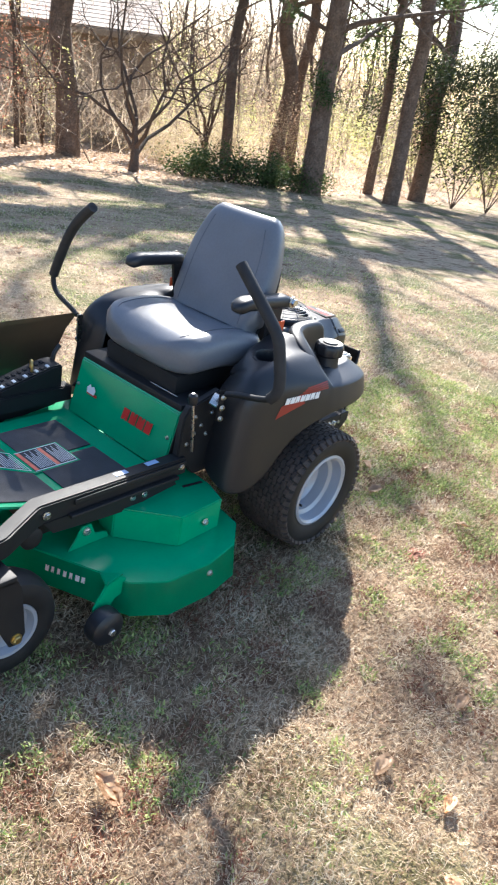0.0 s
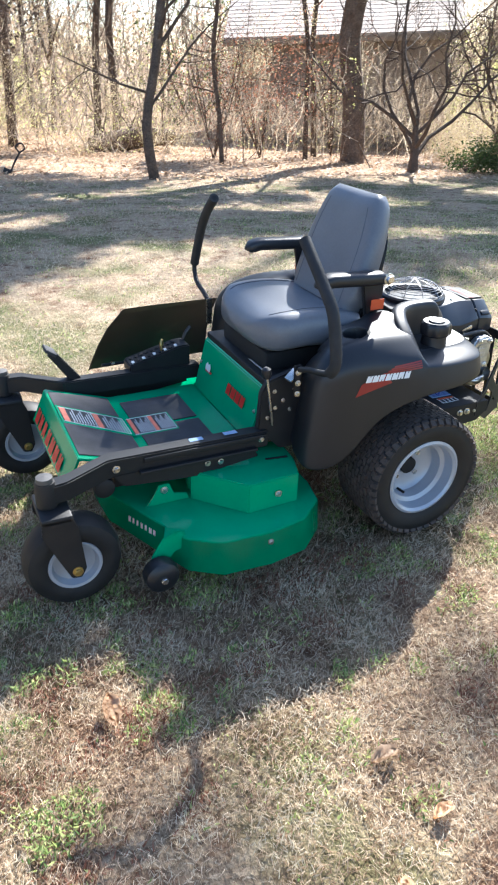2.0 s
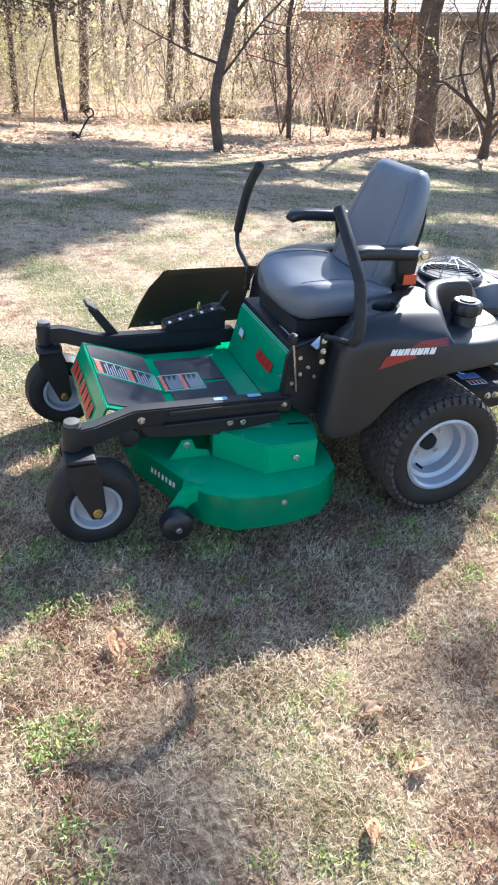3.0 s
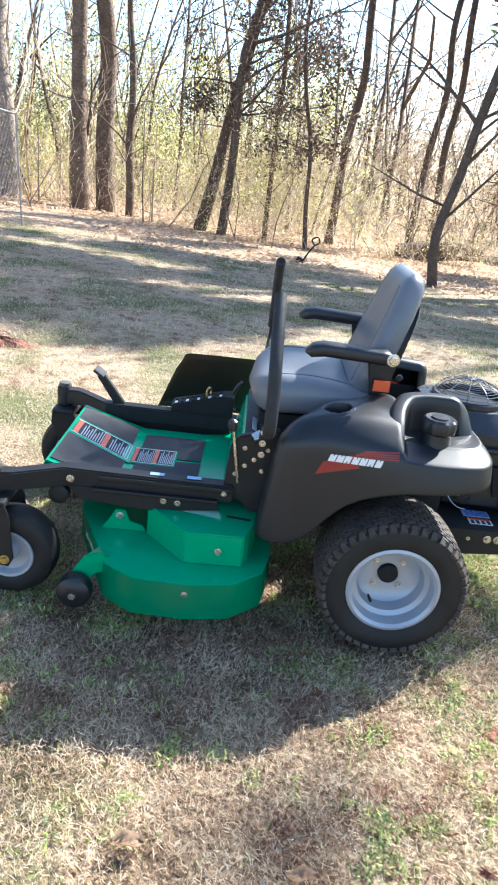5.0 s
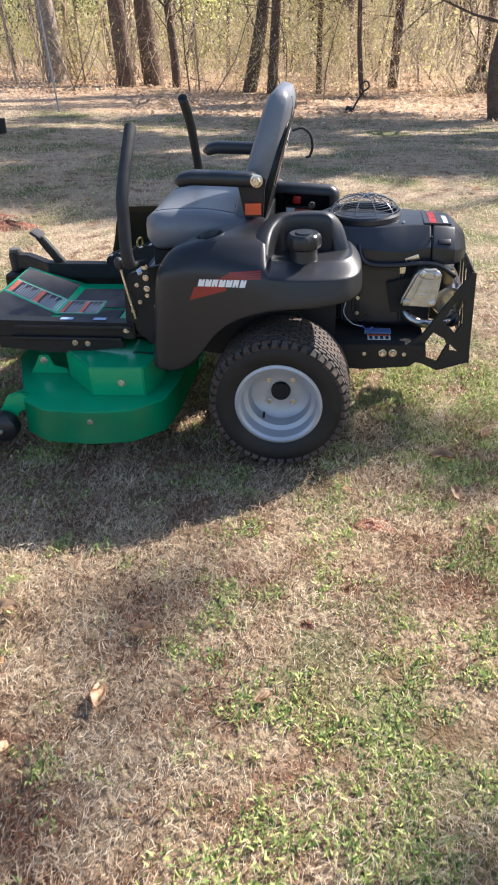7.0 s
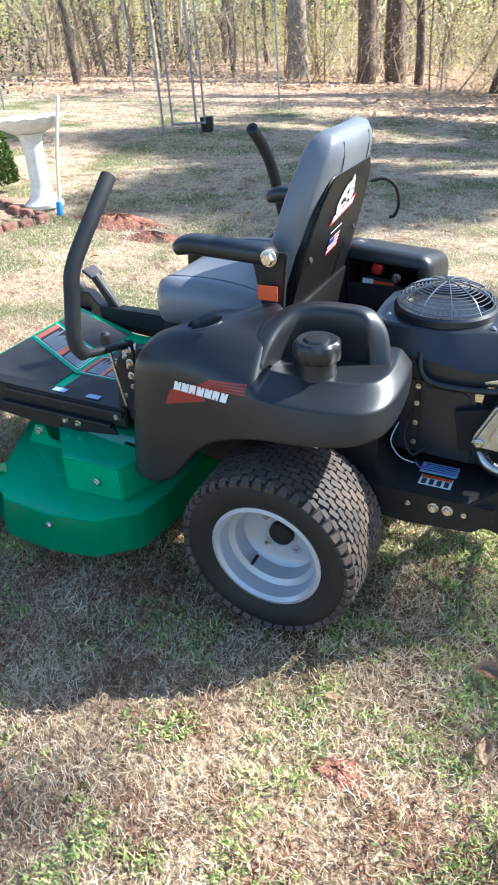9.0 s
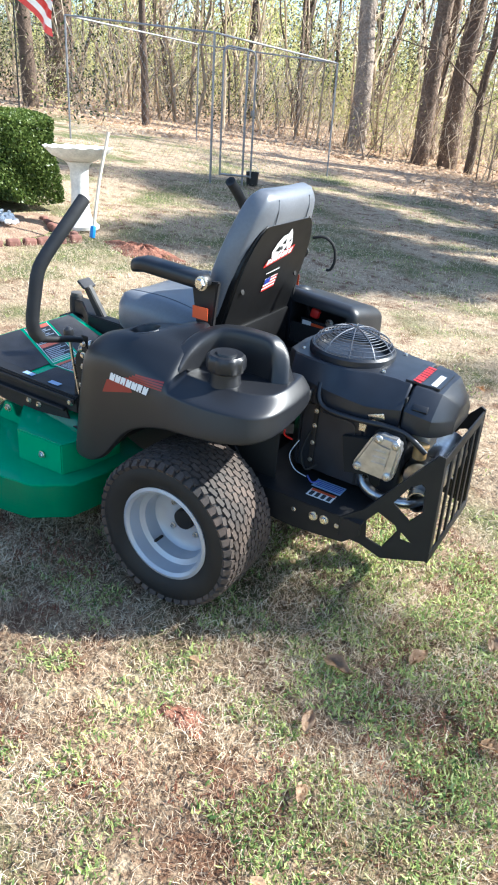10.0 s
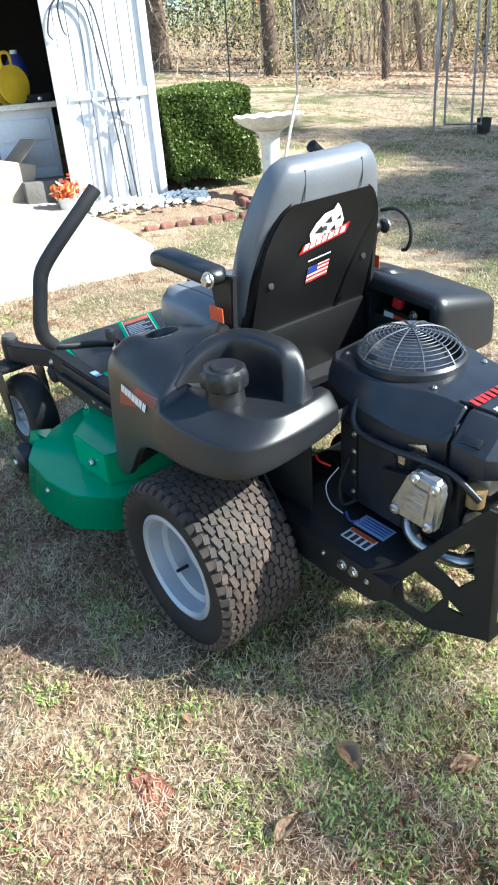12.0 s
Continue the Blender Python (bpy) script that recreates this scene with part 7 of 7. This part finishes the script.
def kennel():
    k = tagged(new("kennel_frame"), "bare galvanised pipe kennel frame with wire mesh panels", "kennel frame")
    P = {n: place(x, y) for n, x, y in (("a", -4.85, 6.7), ("b", -4.6, 7.15), ("c", -4.9, 10.6), ("d", -8.5, 7.7), ("e", -8.6, 11.6))}
    H = 1.84

    def pipe(p, q, r=.014, name="pipe"):
        part(name, tube([p, p.lerp(q, .5), q], r, 8, 1), GALV, k)
    up = Vector((0, 0, H))
    for n in "abcde":
        pipe(P[n] - Vector((0, 0, .1)), P[n] + (up if n != "b" else up * .94), .016, "post")
    for a, b in (("a", "d"), ("a", "c"), ("d", "e"), ("c", "e")):
        pipe(P[a] + up, P[b] + up, name="top_rail")
    # gate standing ajar: one bent pipe with rounded top corners, and a bottom rail
    g0, g1 = P["a"] + Vector((.09, .1, 0)), P["b"] + (P["b"] - P["a"]) * .26
    w = (g1 - g0).normalized()
    z = Vector((0, 0, 1))
    bend = [g0 + z * .1, g0 + z * H * .8, g0 + z * (H * .93 - .1), g0 + z * (H * .93 - .03) + w * .03, g0 + z * H * .93 + w * .1,
            g1 + z * H * .93 - w * .1, g1 + z * (H * .93 - .03) - w * .03, g1 + z * (H * .93 - .1), g1 + z * H * .8, g1 + z * .1]
    part("gate_frame", tube(bend, .014, 8, 3), GALV, k)
    pipe(g0 + z * .12, g1 + z * .12, name="gate_rail")
    part("gate_latch", box(g1 + z * .95 - w * .02, (.05, .03, .07), bev=.006), GALV, k)
    # thin diamond mesh
    for a, b in (("a", "d"), ("a", "c")):
        bm = bmesh.new()
        A, B = P[a], P[b]
        L = (B - A).length
        d = (B - A) / L
        n = int(L / .16)
        for i in range(-14, n):
            for s in (0, 1):
                u0, u1 = i * .16, i * .16 + H * .94
                z0, z1 = .06, H * .97
                if s:
                    z0, z1 = z1, z0
                lo, hi = max(u0, 0), min(u1, L)
                if hi - lo < .05:
                    continue
                f0, f1 = (lo - u0) / (u1 - u0), (hi - u0) / (u1 - u0)
                p, q = A + d * lo + Vector((0, 0, z0 + (z1 - z0) * f0)), A + d * hi + Vector((0, 0, z0 + (z1 - z0) * f1))
                tube([p, q], .0016, 3, 1, bm, caps=False)
        part("wire_mesh", bm, GALV, k)
    bk = tagged(new("bucket"), "black plastic bucket at the kennel gate", "bucket")
    c = place(-4.55, 7.35)
    bk.matrix_world = pose(c.x, c.y, c.z) @ Matrix.Scale(.68, 4)
    part("body", lathe([(.11, 0), (.12, .01), (.14, .26), (.15, .27), (.13, .26), (.11, .03), (.0, .02)], (0, 0, 0), (0, 0, 1), 24), PLASTIC, bk)
    part("handle", tube([(-.14, 0, .25), (-.1, .02, .36), (0, .03, .40), (.1, .02, .36), (.14, 0, .25)], .005, 6, 4), ZINC, bk)


kennel()


def flag():
    f = tagged(new("flag"), "red and white striped flag hanging from a slanted pole", "flag")
    c = place(-5.6, 4.25)
    f.matrix_world = pose(c.x, c.y, c.z)
    part("pole", tube([(-.35, .05, 0), (-.32, .05, 1.2), (-.28, .05, 2.6)], .009, 8, 2), DARK, f)
    n = 9
    for k in range(n):
        rows = []
        for i in range(13):
            u = i / 12
            row = []
            for e in (0, 1):
                v = (k + e) / n
                row.append((-.28 + .62 * u + .03 * math.sin(v * 5), .05 + .06 * math.sin(u * 9 + v * 3), 2.62 - .72 * v - .44 * u + .025 * math.sin(u * 7)))
            rows.append(row)
        part("stripe", loft(rows), RED if k % 2 == 0 else WHITE, f, angle=80)


flag()


def star():
    s = tagged(new("garden_star"), "white outlined star ornament on a stake by the hedge", "ornament")
    s.matrix_world = in_shed(.40, -.06, .03)
    part("stake", tube([(0, 0, -.05), (0, 0, .62)], .008, 8, 1), WHITEWOOD, s)
    pts = [((.2 if k % 2 == 0 else .085) * math.sin(math.pi * k / 5), 0, .82 + (.2 if k % 2 == 0 else .085) * math.cos(math.pi * k / 5)) for k in range(10)]
    for p, q in zip(pts, pts[1:] + pts[:1]):
        part("outline_bar", tube([p, q], .013, 6, 1), WHITEWOOD, s)


star()


# ---- things at the wood's edge ----
def house():
    h = tagged(new("house"), "tan house with broad weathered roof behind the trees", "house")
    c = place(14.6, 21.6)
    h.matrix_world = pose(c.x, c.y, c.z + .7, 0, 0, -30)
    part("wall", box((-1.0, 7, .9), (7.4, 14, 4.2), bev=.02), WALLTAN, h)
    part("roof", slab_of([(-5.2, -.7, 2.85), (3.2, -.7, 2.85), (3.2, 7, 6.3), (-5.2, 7, 6.3)], (0, -.05, .12), .01), ROOFM, h)
    part("roof", slab_of([(-5.2, 14.7, 2.85), (3.2, 14.7, 2.85), (3.2, 7, 6.3), (-5.2, 7, 6.3)], (0, .05, .12), .01), ROOFM, h)
    part("fascia", box((-1.0, -.76, 2.84), (8.4, .04, .2), bev=.01), WALLTAN, h)
    for k in range(26):
        f = (k + .5) / 26
        part("shingle_course", box((-1.0, -.75 + 7.7 * f, 2.995 + 3.45 * f), (8.4, .325, .014), rot=(24.1 - 2, 0, 0), bev=.004, seg=1), ROOFM, h)
    part("gable", slab_of([(-4.7, 0, 3.0), (-4.7, 14, 3.0), (-4.7, 7, 6.0)], (.1, 0, 0), 0), WALLTAN, h)


house()


def shrub(x, y, r, hgt, seed, mat, label):
    s = tagged(new("shrub"), label, "shrub", "shrubs at the lawn edge")
    c = place(x, y)
    s.location = c
    rng = random.Random(seed)
    bm, tips = bmesh.new(), []
    for k in range(7):
        a = rng.uniform(0, 6.28)
        limb(bm, (0, 0, -.03), (math.cos(a) * r, math.sin(a) * r, hgt), math.hypot(r, hgt) * .9, .02, rng, 1, tips=tips)
    part("woody_base", bm, BARK, s)
    foliage("foliage", tips, 2600 if hgt < 1.5 else (15000 if mat is DARKLEAF else (1100 if mat is RUSSET else 4500)), .045 if hgt < 1.5 else (.055 if mat is DARKLEAF else .032), .16 if hgt < 1.5 else .32, mat, s, seed, "", .35)


for k, (sx_, sy_, sr_, sh_) in enumerate(((12.2, 11.6, .7, .6), (12.9, 11.2, .6, .5), (13.5, 11.0, .6, .5), (11.2, 12.1, .6, .45), (14.2, 10.4, .4, .45))):
    shrub(sx_, sy_, sr_, sh_, 90 + k, PINEN, "low spreading evergreen shrub at the lawn edge")
for k, (sx_, sy_, sr_, sh_) in enumerate(((22.5, 11.8, 1.6, 3.6), (20.6, 9.2, 1.8, 4.2), (22.0, 8.6, 2.0, 4.6), (18.2, 13.8, 1.3, 2.2))):
    shrub(sx_, sy_, sr_, sh_, 190 + k, DARKLEAF if k in (1, 2) else LITTER, "tall shaded evergreen thicket bush" if k in (1, 2) else "tall thicket bush with dry tan leaves")
for k, (sx_, sy_, sr_, sh_) in enumerate(((7.6, 16.5, 1.2, 3.4), (10.2, 17.0, 1.0, 3.6), (6.0, 16.0, 1.0, 3.0))):
    shrub(sx_, sy_, sr_, sh_, 290 + k, RUSSET, "bush with clinging russet leaves")


def fallen_log():
    l = tagged(new("fallen_log"), "rotting brown log lying in brush", "log")
    c = place(4.6, 18.6)
    l.matrix_world = pose(c.x, c.y, c.z + .2, 0, 0, 10)
    bm = tube([(-1.2, 0, .0), (-.4, .05, .08), (.5, 0, .12), (1.3, -.05, .05)], [.28, .3, .26, .2], 12, 4)
    part("trunk", bm, BARKPINE, l, angle=80)
    bm = bmesh.new()
    for k in range(6):
        limb(bm, (-1 + .4 * k, 0, .1), (random.Random(k).uniform(-1, 1), .3, 1), .9, .04, random.Random(k + 5), 1)
    part("woody_base", bm, BARK, l)


fallen_log()


def spade():
    s = tagged(new("spade"), "dark D-handled spade standing at the lawn edge", "spade")
    c = place(.44, 12.35)
    s.matrix_world = pose(c.x, c.y, c.z)
    part("shaft", tube([(-.12, 0, 0), (.0, 0, .2), (.12, 0, .36)], .018, 8, 3), BLACKP, s)
    part("grip", tube([(.12, 0, .36), (.06, 0, .47), (.18, 0, .52), (.22, 0, .42), (.12, 0, .36)], .016, 8, 3), BLACKP, s)
    part("blade", box((-.16, 0, .04), (.16, .02, .12), rot=(0, 30, 0), bev=.006), BLACKP, s)


spade()


# ---- fallen leaves on the lawn ----
def dead_leaf():
    rows = []
    for i in range(9):
        f = i / 8
        w = .034 * math.sin(math.pi * min(1, f * .93 + .07)) ** .7 * (1 - .25 * f)
        rows.append([((f - .5) * .12, w * s, .012 + .018 * (abs(s) ** 1.6) + .012 * math.sin(f * 3.1) + .006 * math.sin(9 * f + 4 * s)) for s in (-1, -.6, -.2, .2, .6, 1)])
    bm = loft(rows)
    bmesh.ops.solidify(bm, geom=list(bm.faces), thickness=.0008)
    tube([(-.06, 0, .012), (-.085, .004, .018)], .0012, 5, 1, bm)
    return bm


LEAFTAN = material("curled tan leaf", (.48, .31, .18), .6, vary=.2, scale=30, fine=.15, fscale=200, obj_random=.35)
first_leaf = tagged(link("dead_leaf", dead_leaf(), LEAFTAN, None, angle=80), "curled tan dead leaf lying on grass", "leaf", "fallen leaves")
lrng = random.Random(12)
spots = [(-1.336, -.971), (-.716, -1.41), (-.673, -1.60), (-.354, -1.678), (-.87, -1.72), (-.55, -1.85), (.62, -.75), (.60, -.53), (.78, -.35), (.95, -.15), (-.3, -1.45), (.25, -.75), (.70, -.95), (1.05, -.55), (-1.7, -.6), (1.2, .3)]
spots += [(lrng.uniform(-3, 3), lrng.uniform(-2.2, 4)) for _ in range(26)]
for k, (lx, ly) in enumerate(spots):
    sc = lrng.uniform(.55, 1.05) if k < 9 else lrng.uniform(.3, .7)
    m = Matrix.Translation(place(lx, ly, .009)) @ pose(0, 0, 0, lrng.uniform(-9, 9), lrng.uniform(-9, 9), lrng.uniform(0, 360)) @ Matrix.Scale(sc, 4)
    if k == 0:
        first_leaf.matrix_world = m
    else:
        o = first_leaf.copy()
        scene.collection.objects.link(o)
        o.matrix_world = m
